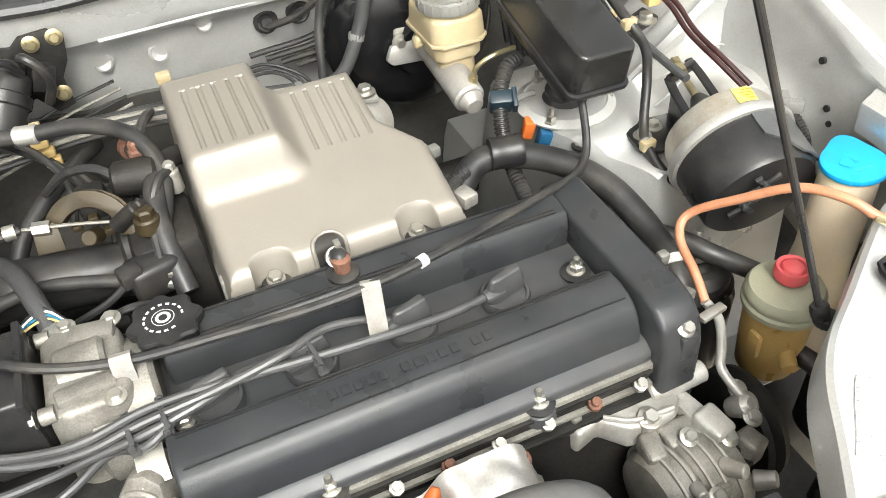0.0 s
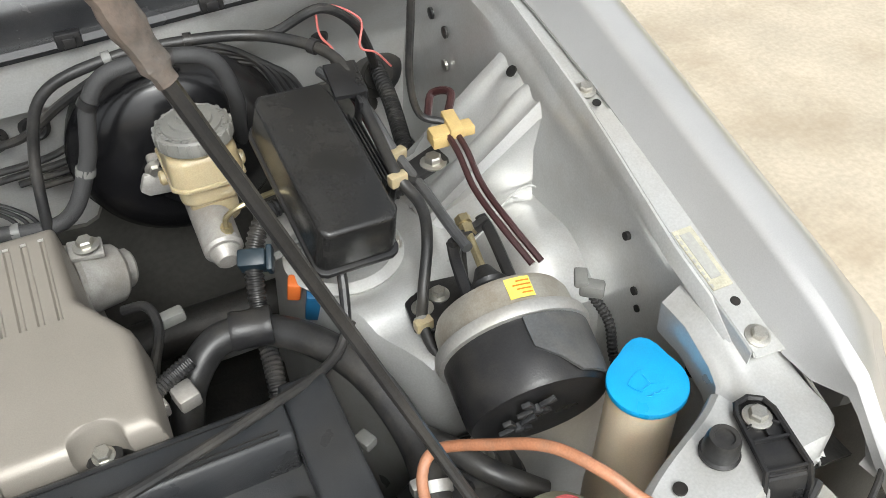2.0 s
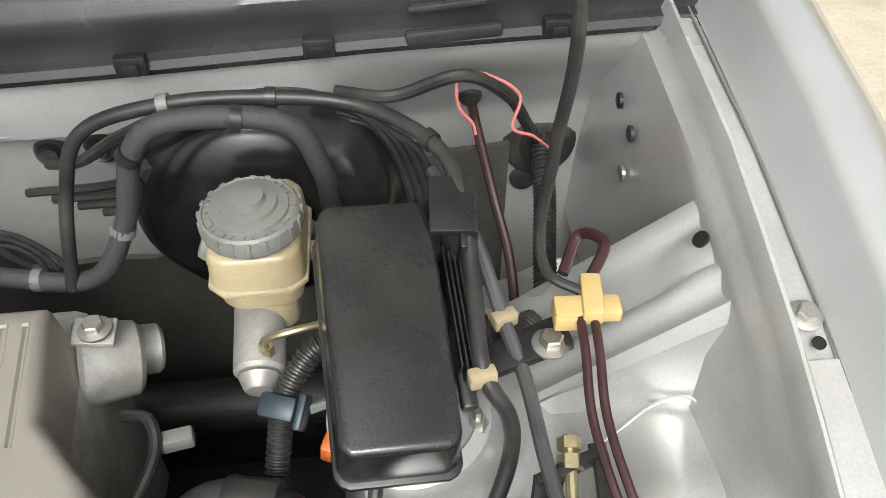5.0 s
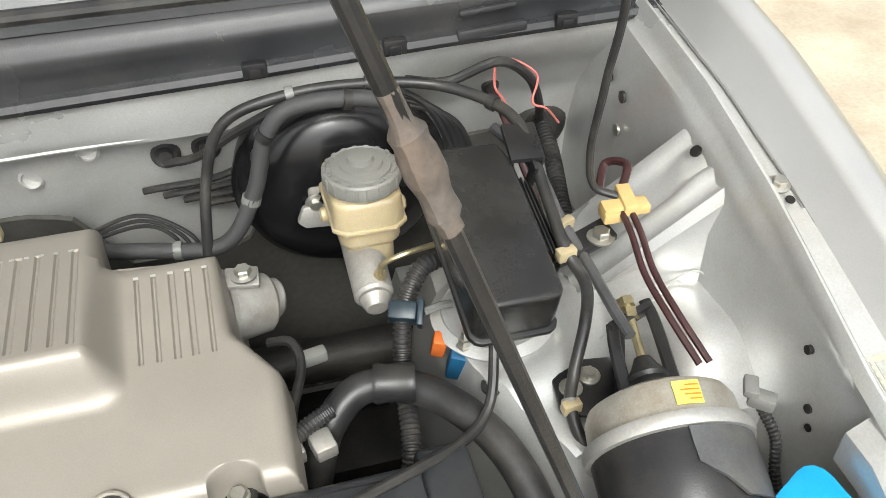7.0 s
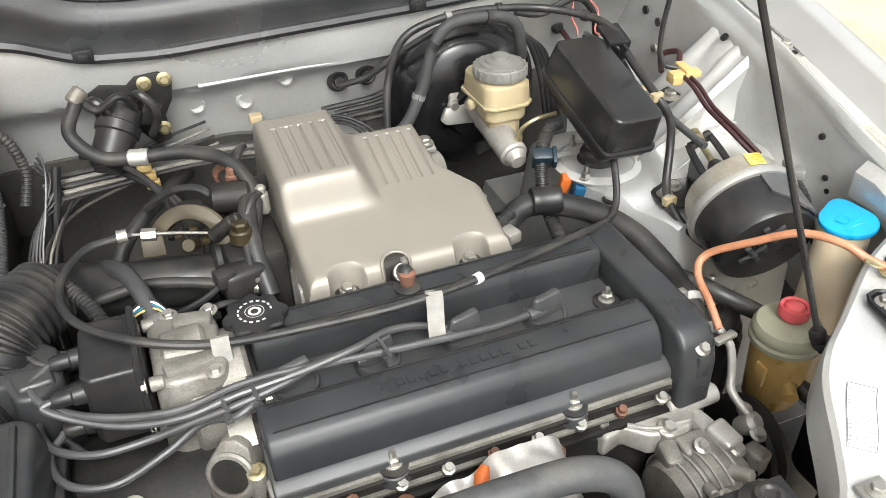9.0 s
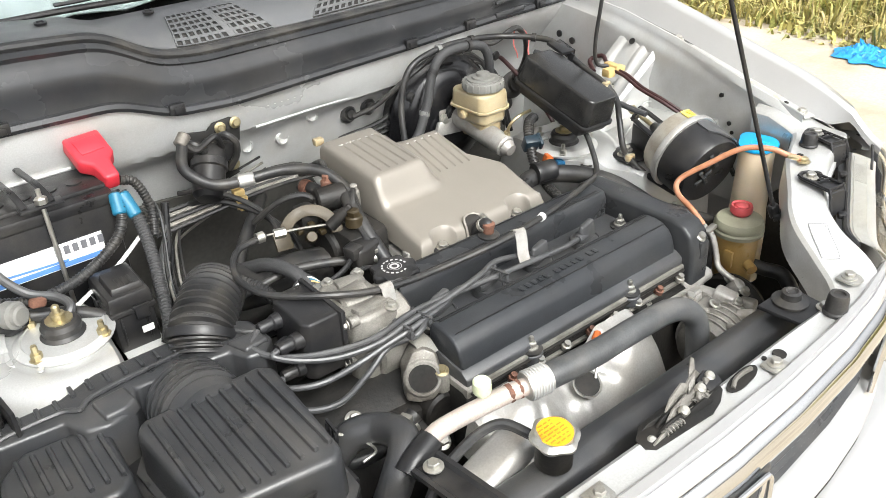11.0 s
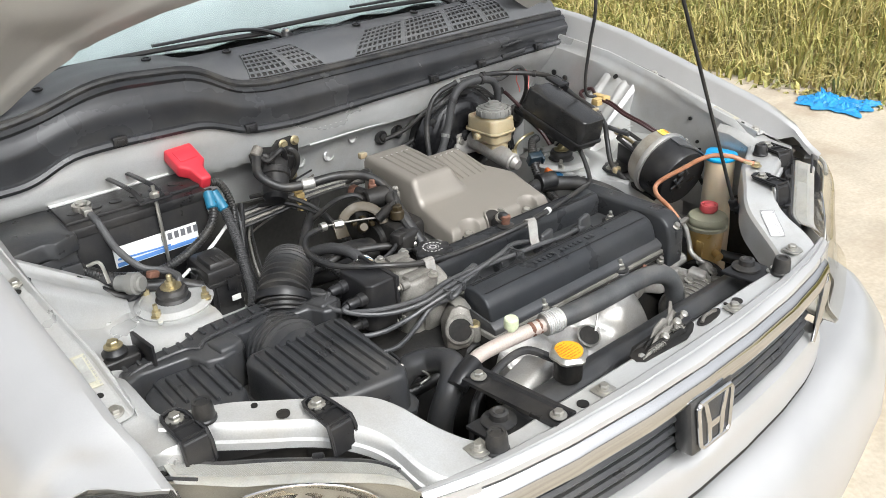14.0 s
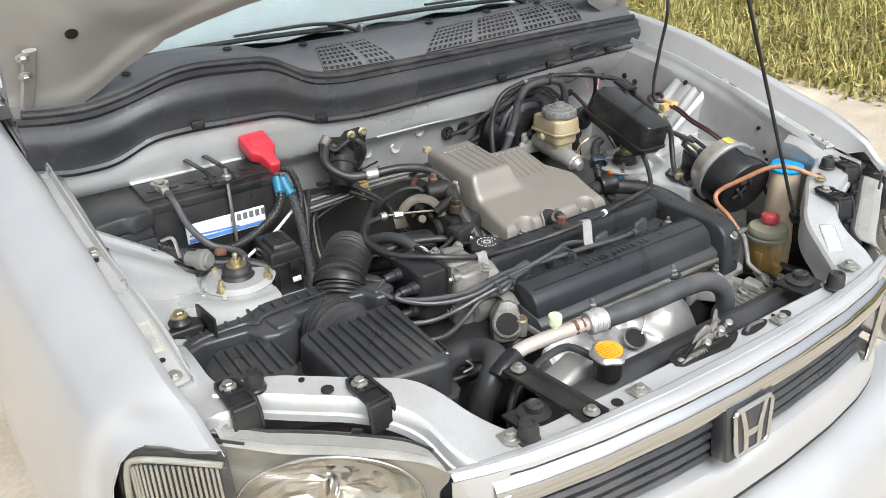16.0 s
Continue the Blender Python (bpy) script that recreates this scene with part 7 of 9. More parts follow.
cap = part("cap_skirt", lathe(bm_new(), [(0.020, 0.002), (0.0255, 0.0), (0.0258, 0.0035), (0.0225, 0.0055), (0.0205, 0.008)], pose(-0.130, -0.150, 0.920, 4, -3, 30), 60, 6, 0.06), M_STEEL, rad)
bm = bm_new()
lathe(bm, [(0.0195, 0.0), (0.0195, 0.001)], pose(-0.130, -0.150, 0.9278, 4, -3, 0), 30)
stk = part("cap_sticker", bm, M_STICKO, rad, "round orange warning sticker")
cap_rng = random.Random(3)
for k in range(7):
    y0 = 0.0046 * (k - 3)
    half = math.sqrt(0.0175 ** 2 - y0 ** 2)
    x0 = -half
    while x0 < half - 0.004:
        w0 = cap_rng.uniform(0.003, 0.008)
        bm = bm_new()
        box(bm, (-0.130 + x0 + w0 / 2, -0.150 + y0, 0.9291 + 0.0003 * (k - 3)), (w0, 0.0016, 0.0005), 0, (4, -3, 0))
        part("print_bar", bm, M_BURNT, stk)
        x0 += w0 + 0.0022
bm = bm_new()
tube(bm, [(-0.128, -0.125, 0.9), (-0.15, -0.085, 0.905), (-0.20, -0.075, 0.885), (-0.25, -0.09, 0.86), (-0.27, -0.11, 0.80)], 0.006, 10)
part("overflow_hose", bm, M_RUBBER, rad)
bm = bm_new()
box(bm, (-0.165, -0.10, 0.868), (0.09, 0.05, 0.03), 0.010, (-10, -8, 10), 3)
part("overflow_box", bm, M_SHIELD, rad)
# rubber mounts and stay on the radiator
for (x, y, z) in ((0.279, -0.168, 0.905), (-0.275, -0.165, 0.896)):
    rm = thing("radiator_mount", "black radiator bracket with rubber bush", "bracket", (x, y, z), "radiator mounts")
    bm = bm_new()
    prism(bm, [(-0.03, -0.045), (0.028, -0.045), (0.034, 0.022), (-0.036, 0.024)], -0.006, 0.0, 0.002, pose(x, y, z))
    part("plate", bm, M_BLACK, rm)
    bm = bm_new()
    lathe(bm, [(0.022, 0), (0.023, 0.004), (0.013, 0.008), (0.012, 0.016), (0.008, 0.018), (0.005, 0.016)], pose(x, y, z), 24)
    part("bush", bm, M_RUBBER, rm)
    hex_bolt("bolt", rm, (x + math.copysign(0.02, x), y - 0.036, z), (0, 0, 1), 0.007)
br = thing("radiator_stay", "long black painted steel stay with two bolts", "stay", (-0.2, -0.16, 0.905))
bm = bm_new()
a, b_ = Vector((-0.245, -0.082, 0.912)), Vector((-0.232, -0.238, 0.919))
d = (b_ - a).normalized()
sd = Vector((d.y, -d.x, 0)).normalized() * -1
rows = [[tuple(a + d * t * (b_ - a).length + sd * w + Vector((0, 0, h))) for w, h in ((-0.020, -0.004), (-0.0195, 0.001), (-0.014, 0.001), (-0.011, -0.003), (0.011, -0.003), (0.014, 0.001), (0.0195, 0.001), (0.020, -0.004))] for t in (0, 0.1, 0.2, 0.4, 0.6, 0.8, 0.9, 1.0)]
sheet(bm, rows, 0.002)
part("bar", bm, M_BLACK, br)
hex_bolt("bolt", br, tuple(a + d * 0.012), (0, 0, 1), 0.007)
hex_bolt("bolt", br, tuple(b_ - d * 0.012), (0, 0, 1), 0.007)

# ---- accessories at the belt end ----
ac = thing("alternator_bracket", "cast aluminium bracket with alternator and pulley", "bracket", (0.33, 0.0, 0.65))
bm = bm_new()
tapered(bm, [(0.238, 0.036), (0.250, 0.052), (0.303, 0.054), (0.333, 0.058), (0.352, 0.044), (0.358, 0.006), (0.340, -0.008), (0.313, -0.010), (0.290, -0.005), (0.270, 0.018), (0.244, 0.010)], 0.782, 0.811, 0.003, 0.005, None, 3)
cyl(bm, (0.330, 0.026, 0.806), (0.393, 0.024, 0.811), 0.0135, 0.0115, 20, 0.002)
tapered(bm, [(0.345, 0.022), (0.366, 0.026), (0.378, -0.030), (0.352, -0.034)], 0.765, 0.806, 0.004, 0.004, None, 2)
box(bm, (0.366, -0.026, 0.788), (0.026, 0.034, 0.050), 0.005, (8, 0, 12), 3)
part("bracket", bm, M_ALU, ac)
bm = bm_new()
tube(bm, [(0.262, 0.046, 0.813), (0.300, 0.047, 0.814), (0.336, 0.050, 0.813)], 0.0035, 8)
tube(bm, [(0.276, 0.018, 0.812), (0.300, 0.002, 0.813), (0.340, -0.002, 0.813)], 0.0030, 8)
part("stiffener", bm, M_ALU, ac)
for p in ((0.251, 0.030, 0.811), (0.314, -0.001, 0.811)):
    bm = bm_new()
    lathe(bm, [(0.0125, -0.03), (0.012, 0.0), (0.010, 0.002)], Matrix.Translation(p), 18)
    part("bolt_boss", bm, M_ALU, ac)
    hex_bolt("bolt", ac, p, (0.05, -0.3, 1), 0.0075)
bm = bm_new()
lathe(bm, [(0.020, -0.005), (0.044, 0.0), (0.050, 0.010), (0.051, 0.030), (0.048, 0.034), (0.051, 0.038), (0.051, 0.070), (0.044, 0.084), (0.028, 0.090)], axis((0.292, -0.048, 0.748), (1, 0.06, 0.03)), 44)
part("alternator_body", bm, M_OLDALU, ac)
for i in range(14):
    a = 2 * math.pi * i / 14
    p = Vector((0.385, -0.0425 + 0.034 * math.cos(a), 0.7505 + 0.034 * math.sin(a)))
    bm = bm_new()
    cyl(bm, p - Vector((0.012, 0, 0)), p + Vector((0.001, 0, 0)), 0.0055, 0.0050, 8)
    part("vent", bm, M_DARK, ac)
for i in range(5):
    bm = bm_new()
    lathe(bm, [(0.050, -0.0014), (0.0535, -0.0012), (0.0535, 0.0012), (0.050, 0.0014)], axis((0.305 + 0.013 * i, -0.0472 + 0.0008 * i, 0.7484 + 0.0004 * i), (1, 0.06, 0.03)), 40)
    part("cooling_ring", bm, M_ALU, ac)
for p, sz, rot in (((0.345, -0.016, 0.790), (0.052, 0.026, 0.022), (14, 0, 4)), ((0.305, -0.022, 0.792), (0.020, 0.030, 0.026), (10, 0, -8)), ((0.392, -0.052, 0.782), (0.024, 0.026, 0.030), (0, 10, 14)), ((0.330, -0.080, 0.778), (0.040, 0.018, 0.026), (-18, 0, 6))):
    bm = bm_new()
    box(bm, p, sz, 0.005, rot, 3)
    part("mount_lug", bm, M_OLDALU, ac)
for p, q, r in (((0.352, -0.062, 0.792), (0.362, -0.082, 0.802), 0.009), ((0.318, -0.070, 0.792), (0.314, -0.086, 0.800), 0.007), ((0.380, -0.078, 0.770), (0.396, -0.090, 0.778), 0.010)):
    bm = bm_new()
    cyl(bm, p, q, r, r * 0.8, 12, 0.0015)
    part("stub", bm, M_ALU, ac)
for p in ((0.338, -0.030, 0.803), (0.372, -0.045, 0.800), (0.330, -0.086, 0.790)):
    hex_bolt("bolt", ac, p, (0.1, -0.4, 1), 0.0060)
bm = bm_new()
lathe(bm, [(0.030, -0.014), (0.058, -0.012), (0.061, -0.006), (0.052, 0.0), (0.061, 0.006), (0.058, 0.014), (0.030, 0.016), (0.012, 0.018)], axis((0.428, -0.005, 0.738), (1, 0, 0)), 40)
part("pulley", bm, M_DARK, ac)
bm = bm_new()
tube(bm, [(0.398, 0.046, 0.885), (0.409, 0.034, 0.865), (0.408, 0.022, 0.838), (0.403, 0.012, 0.822), (0.406, -0.006, 0.811), (0.412, -0.022, 0.803)], 0.0048, 12)
lathe(bm, [(0.010, -0.02), (0.0125, -0.008), (0.012, 0.004), (0.006, 0.008)], axis((0.410, -0.022, 0.800), (0.2, -0.5, 0.7)), 18)
part("pressure_line", bm, M_ALU, ac)
for p in ((0.414, -0.004, 0.800), (0.408, -0.034, 0.796)):
    hex_bolt("banjo_bolt", ac, p, (0.1, -0.4, 0.9), 0.0065)

# ---- power steering reservoir ----
ps = thing("steering_fluid_reservoir", "amber plastic fluid reservoir with olive lid and red cap", "fluid reservoir", (0.505, 0.045, 0.76))
P = Vector((0.502, 0.046, 0))
bm = bm_new()
lathe(bm, [(0.026, 0.738), (0.031, 0.745), (0.034, 0.79), (0.036, 0.838)], Matrix.Translation(P), 36)
part("body", bm, M_AMBER, ps)
bm = bm_new()
lathe(bm, [(0.037, 0.832), (0.0405, 0.834), (0.041, 0.840), (0.0385, 0.843), (0.040, 0.846), (0.0395, 0.852), (0.036, 0.858), (0.022, 0.862), (0.018, 0.863)], Matrix.Translation(P), 40)
part("lid", bm, M_OLIVE, ps)
cp = P + Vector((0.004, 0.002, 0))
bm = bm_new()
lathe(bm, [(0.013, 0.860), (0.013, 0.867), (0.0175, 0.868), (0.018, 0.876), (0.0165, 0.880), (0.013, 0.879), (0.012, 0.876), (0.010, 0.880), (0.006, 0.882)], Matrix.Translation(cp), 28)
part("cap", bm, M_REDCAP, ps, "faded red filler cap")
bm = bm_new()
box(bm, (0.466, 0.035, 0.80), (0.006, 0.016, 0.03), 0.002)
part("mount_tab", bm, M_AMBER, ps)
bm = bm_new()
tube(bm, [(0.515, 0.02, 0.775), (0.522, 0.0, 0.772), (0.535, -0.03, 0.765), (0.53, -0.06, 0.72), (0.50, -0.075, 0.64)], (0.011, 0.014), 14)
part("return_hose", bm, M_RUBBER, ps)
bm = bm_new()
tube(bm, [(0.495, 0.02, 0.79), (0.485, 0.0, 0.785)], 0.009, 12)
part("nipple", bm, M_AMBER, ps)
# ---- washer bottle ----
wb = thing("washer_bottle", "milky washer bottle neck with bright blue cap", "washer bottle", (0.592, 0.078, 0.75))
bm = bm_new()
lathe(bm, [(0.036, 0.70), (0.035, 0.80), (0.0305, 0.84), (0.0285, 0.945), (0.027, 0.95)], Matrix.Translation((0.594, 0.087, -0.008)), 30)
part("neck", bm, M_NECK, wb)
bm = bm_new()
tear = []
for i in range(40):
    a = 2 * math.pi * i / 40
    r = 0.0325 + 0.014 * max(0.0, math.cos(a)) ** 10
    tear.append((r * math.cos(a), r * math.sin(a)))
prism(bm, tear, 0.0, 0.007, 0.002, pose(0.596, 0.087, 0.942, -4, 0, 62))
wcap = part("cap", bm, M_BLUE, wb, "bright blue snap cap")
bm = bm_new()
mm = pose(0.596, 0.087, 0.9492, -4, 0, 0)
fan = [(-0.016, 0.004), (-0.008, 0.010), (0.0, 0.012), (0.008, 0.010), (0.016, 0.004), (0.011, -0.006), (0.0, -0.003), (-0.011, -0.006)]
tube(bm, [mm @ Vector((x, y, 0)) for x, y in fan + fan[:1]], 0.0007, 5, 2)
tube(bm, [mm @ Vector((0, -0.003, 0)), mm @ Vector((0, 0.008, 0))], 0.0007, 5, 2)
for k in (-1, 0, 1):
    tube(bm, [mm @ Vector((k * 0.007 - 0.003, -0.012, 0)), mm @ Vector((k * 0.007, -0.014, 0)), mm @ Vector((k * 0.007 + 0.003, -0.012, 0))], 0.0007, 5, 2)
part("embossed_symbol", bm, M_BLUE, wcap)

# ---- vacuum actuator drum ----
va = thing("vacuum_actuator", "round zinc and black plastic vacuum actuator with yellow sticker", "vacuum actuator", (0.535, 0.17, 0.85))
VC, VA = Vector((0.531, 0.186, 0.922)), Vector((-0.12, -0.95, -0.26)).normalized()
m = axis(VC, VA) @ Matrix.Scale(0.94, 4)
bm = bm_new()
lathe(bm, [(0.02, -0.045), (0.052, -0.043), (0.062, -0.038), (0.066, -0.030), (0.0675, -0.004)], m, 56)
part("drum", bm, M_DRUM, va, "stained zinc drum")
bm = bm_new()
lathe(bm, [(0.066, -0.006), (0.0735, -0.006), (0.075, 0.0), (0.0735, 0.006), (0.067, 0.007)], m, 56)
part("flange", bm, M_SHIELD, va)
bm = bm_new()
lathe(bm, [(0.069, 0.004), (0.068, 0.03), (0.066, 0.062), (0.063, 0.067), (0.03, 0.068), (0.001, 0.068)], m, 40)
part("cup", bm, M_BLACK, va)
# smooth panel on the cup, its lit sheen put into a paler grey
side = (m.to_3x3().inverted() @ Vector((0.55, -0.3, 0.9))).xy
ang = math.atan2(side.y, side.x)
bm = bm_new()
rows = []
for j in range(5):
    h = 0.007 + 0.056 * j / 4
    rows.append([tuple(m @ Vector((0.071 * math.cos(ang + t), 0.071 * math.sin(ang + t), h))) for t in [mix(-0.62 + 0.16 * (j / 4) ** 2, 0.62 - 0.5 * step(0.45, 1.0, j / 4), i / 12) for i in range(13)]])
sheet(bm, rows, 0.003)
part("side_plate", bm, M_HOSE, va, "smooth side plate, greyed for its sheen")
side2 = (m.to_3x3().inverted() @ Vector((-0.35, -0.5, 0.75))).xy
for k, (dx, dy) in enumerate(((0.0, 0.0), (-0.012, -0.034))):
    bm = bm_new()
    base = m @ Vector((0.034 * math.cos(math.atan2(side2.y, side2.x)) + dx, 0.034 * math.sin(math.atan2(side2.y, side2.x)) + dy, 0.0715))
    for a in range(4):
        prism(bm, [(0.003, -0.001), (0.017, -0.005), (0.019, 0.002), (0.004, 0.002)], 0, 0.004, 0.0005, axis(base, VA) @ pose(0, 0, 0, 0, 0, 45 + 90 * a))
    lathe(bm, [(0.004, 0), (0.004, 0.006), (0.002, 0.007)], axis(base, VA), 12)
    part("star_clip", bm, M_GREYPL, va)
# sticker on the drum
_up = m.to_3x3().inverted() @ Vector((0.05, 0.1, 1.0))
ang2 = math.atan2(_up.y, _up.x)
bm = bm_new()
sheet(bm, [[tuple(m @ Vector((0.0685 * math.cos(ang2 + t), 0.0685 * math.sin(ang2 + t), h))) for t in [mix(-0.20, 0.14, i / 8) for i in range(9)]] for h in (-0.032, -0.02, -0.012)], 0.0006)
stk = part("sticker", bm, M_STICKY, va, "yellow sticker")
for h, t0, t1 in ((-0.0285, -0.18, 0.0), (-0.0245, -0.18, 0.06), (-0.0205, -0.18, 0.02), (-0.0165, -0.18, -0.03)):
    bm = bm_new()
    sheet(bm, [[tuple(m @ Vector((0.0693 * math.cos(ang2 + t), 0.0693 * math.sin(ang2 + t), h + dh))) for t in [mix(t0, t1, i / 5) for i in range(6)]] for dh in (0, 0.0014)], 0.0003)
    part("print_bar", bm, M_BURNT, stk)
bm = bm_new()
lathe(bm, [(0.022, -0.048), (0.022, -0.056), (0.018, -0.062), (0.02, -0.066), (0.013, -0.075), (0.008, -0.085)], m, 22)
part("boot", bm, M_RUBBER, va)
bm = bm_new()
for q in (-1, 1):
    c = m @ Vector((0, 0, -0.075))
    ex = m.to_3x3() @ Vector((1, 0, 0))
    sx = Vector((0.8, 0.35, 0.1)).normalized() * 0.026 * q
    tube(bm, [c + sx + VA * 0.03, c + sx * 0.95 - VA * 0.03, c + sx * 0.8 - VA * 0.055], 0.006, 8, squash=0.5)
box(bm, tuple(m @ Vector((0, 0, -0.128))), (0.05, 0.008, 0.012), 0.002, (0, 0, 20))
part("yoke", bm, M_BLACK, va, "black steel yoke")
bm = bm_new()
cyl(bm, m @ Vector((0, 0, -0.085)), m @ Vector((0, 0, -0.15)), 0.0042, 0.0042, 10)
lathe(bm, [(0.009, -0.136), (0.009, -0.126)], m, 6)
lathe(bm, [(0.0085, -0.148), (0.0085, -0.140)], m, 6)
part("threaded_end", bm, M_BRASS, va)
bm = bm_new()
prism(bm, [(0.469, 0.258), (0.474, 0.296), (0.498, 0.313), (0.545, 0.306), (0.540, 0.248), (0.513, 0.239)], 0.893, 0.898, 0.002)
prism(bm, [(0.513, 0.242), (0.517, 0.240), (0.545, 0.305), (0.541, 0.308)], 0.89, 0.935, 0.0015)
part("mount_bracket", bm, M_BLACK, va)
for p in ((0.487, 0.281, 0.898), (0.508, 0.290, 0.898)):
    hex_bolt("bolt", va, p, (0, 0, 1), 0.007)
bm = bm_new()
box(bm, (0.613, 0.193, 0.948), (0.022, 0.014, 0.014), 0.003, (0, 0, -40))
box(bm, (0.607, 0.203, 0.955), (0.012, 0.02, 0.008), 0.002, (0, 0, -30))
part("plug", bm, M_GREYCAP, va)
bm = bm_new()
tube(bm, [(0.613, 0.190, 0.941), (0.622, 0.174, 0.918), (0.620, 0.158, 0.89), (0.625, 0.14, 0.86)], 0.005, 8, ribs=0.004, rib_depth=0.0008)
part("plug_lead", bm, M_RUBBER, va)

# ---- brake booster and master cylinder ----
bb = thing("brake_booster", "large black round brake booster on the firewall", "brake booster", (0.335, 0.6, 0.83))
m = axis((0.337, 0.655, 0.93), (0, -1, -0.10))
bm = bm_new()
lathe(bm, [(0.09, 0.0), (0.118, 0.012), (0.12, 0.03), (0.122, 0.034), (0.122, 0.040), (0.118, 0.044), (0.112, 0.062), (0.095, 0.078), (0.06, 0.088), (0.045, 0.09), (0.04, 0.10)], m, 60)
part("shell", bm, M_BOOSTER, bb)
bm = bm_new()
lathe(bm, [(0.012, 0), (0.014, 0.01), (0.010, 0.018)], axis((0.255, 0.60, 0.985), (0, -1, 0)), 18)
part("check_valve", bm, M_RUBBER, bb)
mc = thing("brake_master_cylinder", "cast master cylinder with cream reservoir and grey cap", "master cylinder", (0.345, 0.46, 0.88))
bm = bm_new()
cyl(bm, (0.336, 0.575, 0.942), (0.337, 0.425, 0.914), 0.021, 0.020, 24, 0.003)
cyl(bm, (0.337, 0.425, 0.914), (0.337, 0.412, 0.911), 0.016, 0.012, 20, 0.002)
box(bm, (0.336, 0.565, 0.94), (0.085, 0.012, 0.035), 0.006)
part("cylinder", bm, M_ALU, mc)
for x in (0.30, 0.373):
    hex_bolt("nut", mc, (x, 0.557, 0.94), (0, -1, 0), 0.007)
C = Vector((0.344, 0.494, -0.016))
bm = bm_new()
tapered(bm, [(-0.036, -0.028), (-0.024, -0.038), (0.024, -0.038), (0.036, -0.028), (0.037, 0.046), (0.026, 0.058), (-0.026, 0.058), (-0.037, 0.046)], 0.982, 1.020, 0.003, 0.006, Matrix.Translation(C), 3)
prism(bm, [(-0.037, -0.029), (-0.025, -0.040), (0.025, -0.040), (0.037, -0.029), (0.039, 0.048), (0.027, 0.061), (-0.027, 0.061), (-0.039, 0.048)], 0.986, 0.991, 0.0015, Matrix.Translation(C))
prism(bm, [(-0.031, -0.024), (-0.020, -0.033), (0.020, -0.033), (0.031, -0.024), (0.031, 0.042), (-0.031, 0.042)], 0.962, 0.988, 0.006, Matrix.Translation(C), 3)
prism(bm, [(-0.024, -0.020), (-0.016, -0.027), (0.016, -0.027), (0.024, -0.020), (0.024, 0.036), (-0.024, 0.036)], 0.930, 0.968, 0.005, Matrix.Translation(C), 3)
lathe(bm, [(0.033, 1.012), (0.033, 1.026)], Matrix.Translation(C), 32)
part("reservoir", bm, M_CREAM, mc, "cream translucent reservoir")
for q in (-1, 1):
    bm = bm_new()
    lathe(bm, [(0.007, -0.003), (0.008, 0.0), (0.008, 0.006), (0.005, 0.008)], axis(C + Vector((q * 0.036, 0.012, 0.978)), (q, 0, 0)), 16)
    part("side_boss", bm, M_CREAM, mc)
bm = bm_new()
lathe(bm, [(0.034, 1.022), (0.0375, 1.024), (0.038, 1.030), (0.0365, 1.037), (0.0345, 1.039), (0.0335, 1.0375), (0.029, 1.0385), (0.0285, 1.041), (0.021, 1.042), (0.0205, 1.045), (0.013, 1.046), (0.012, 1.051), (0.006, 1.052)], Matrix.Translation(C), 48)
cap = part("cap", bm, M_GREYCAP, mc, "grey ribbed screw cap")
for i in range(20):
    bm = bm_new()
    box(bm, (0.0372, 0, 1.031), (0.0024, 0.0045, 0.013), 0.0006)
    bmesh.ops.transform(bm, matrix=Matrix.Translation(C) @ Matrix.Rotation(2 * math.pi * i / 20, 4, "Z"), verts=bm.verts)
    part("grip_rib", bm, M_GREYCAP, cap)
for i in range(26):
    bm = bm_new()
    box(bm, (0.0312, 0, 1.0388), (0.0032, 0.0012 + 0.0012 * (i % 3 == 0), 0.0012), 0)
    bmesh.ops.transform(bm, matrix=Matrix.Translation(C) @ Matrix.Rotation(2 * math.pi * (i + 0.3 * (i % 2)) / 26, 4, "Z"), verts=bm.verts)
    part("moulded_bar", bm, M_GREYCAP, cap)
bm = bm_new()
prism(bm, [(-0.052, -0.006), (-0.044, -0.014), (0.02, -0.02), (0.02, 0.02), (-0.044, 0.012)], -0.005, 0.005, 0.003, axis((0.330, 0.556, 0.925), (0, -1, 0.1)))
part("flange", bm, M_ALU, mc)
bm = bm_new()
tube(bm, [(0.345, 0.432, 0.935), (0.347, 0.425, 0.955), (0.365, 0.42, 0.968), (0.40, 0.43, 0.965)], 0.003, 8)
lathe(bm, [(0.006, 0), (0.006, 0.012)], pose(0.345, 0.432, 0.928), 6)
part("brake_pipe", bm, M_BRASS, mc)

# ---- relay box on the right tower ----
rb = thing("relay_box", "black moulded relay box with rounded lid", "relay box", (0.435, 0.375, 0.93))
m = pose(0.433, 0.378, 1.003, 18, 3, 4) @ Matrix.Diagonal((0.93, 1.0, 1.0, 1.0))
bm = bm_new()
tapered(bm, [(-0.041, -0.080), (-0.034, -0.087), (0.034, -0.089), (0.042, -0.082), (0.045, 0.062), (0.036, 0.086), (-0.034, 0.088), (-0.041, 0.078)], -0.012, 0.038, 0.006, 0.013, m, 5)
part("lid", bm, M_LID, rb)
bm = bm_new()
rows = [[tuple(m @ Vector((x, y + dy, z))) for x, z in ((-0.032, 0.0366), (-0.01, 0.0372), (0.012, 0.0372), (0.034, 0.0366))] for y, dy in ((0.046, 0.0), (0.048, 0.0))]
sheet(bm, rows, 0.0012)
for x in (-0.018, 0.0, 0.018):
    box(bm, tuple(m @ Vector((x, -0.078, 0.030))), (0.008, 0.003, 0.002), 0.0006, (40, 0, 4))
part("lid_crease", bm, M_LID, rb)
bm = bm_new()
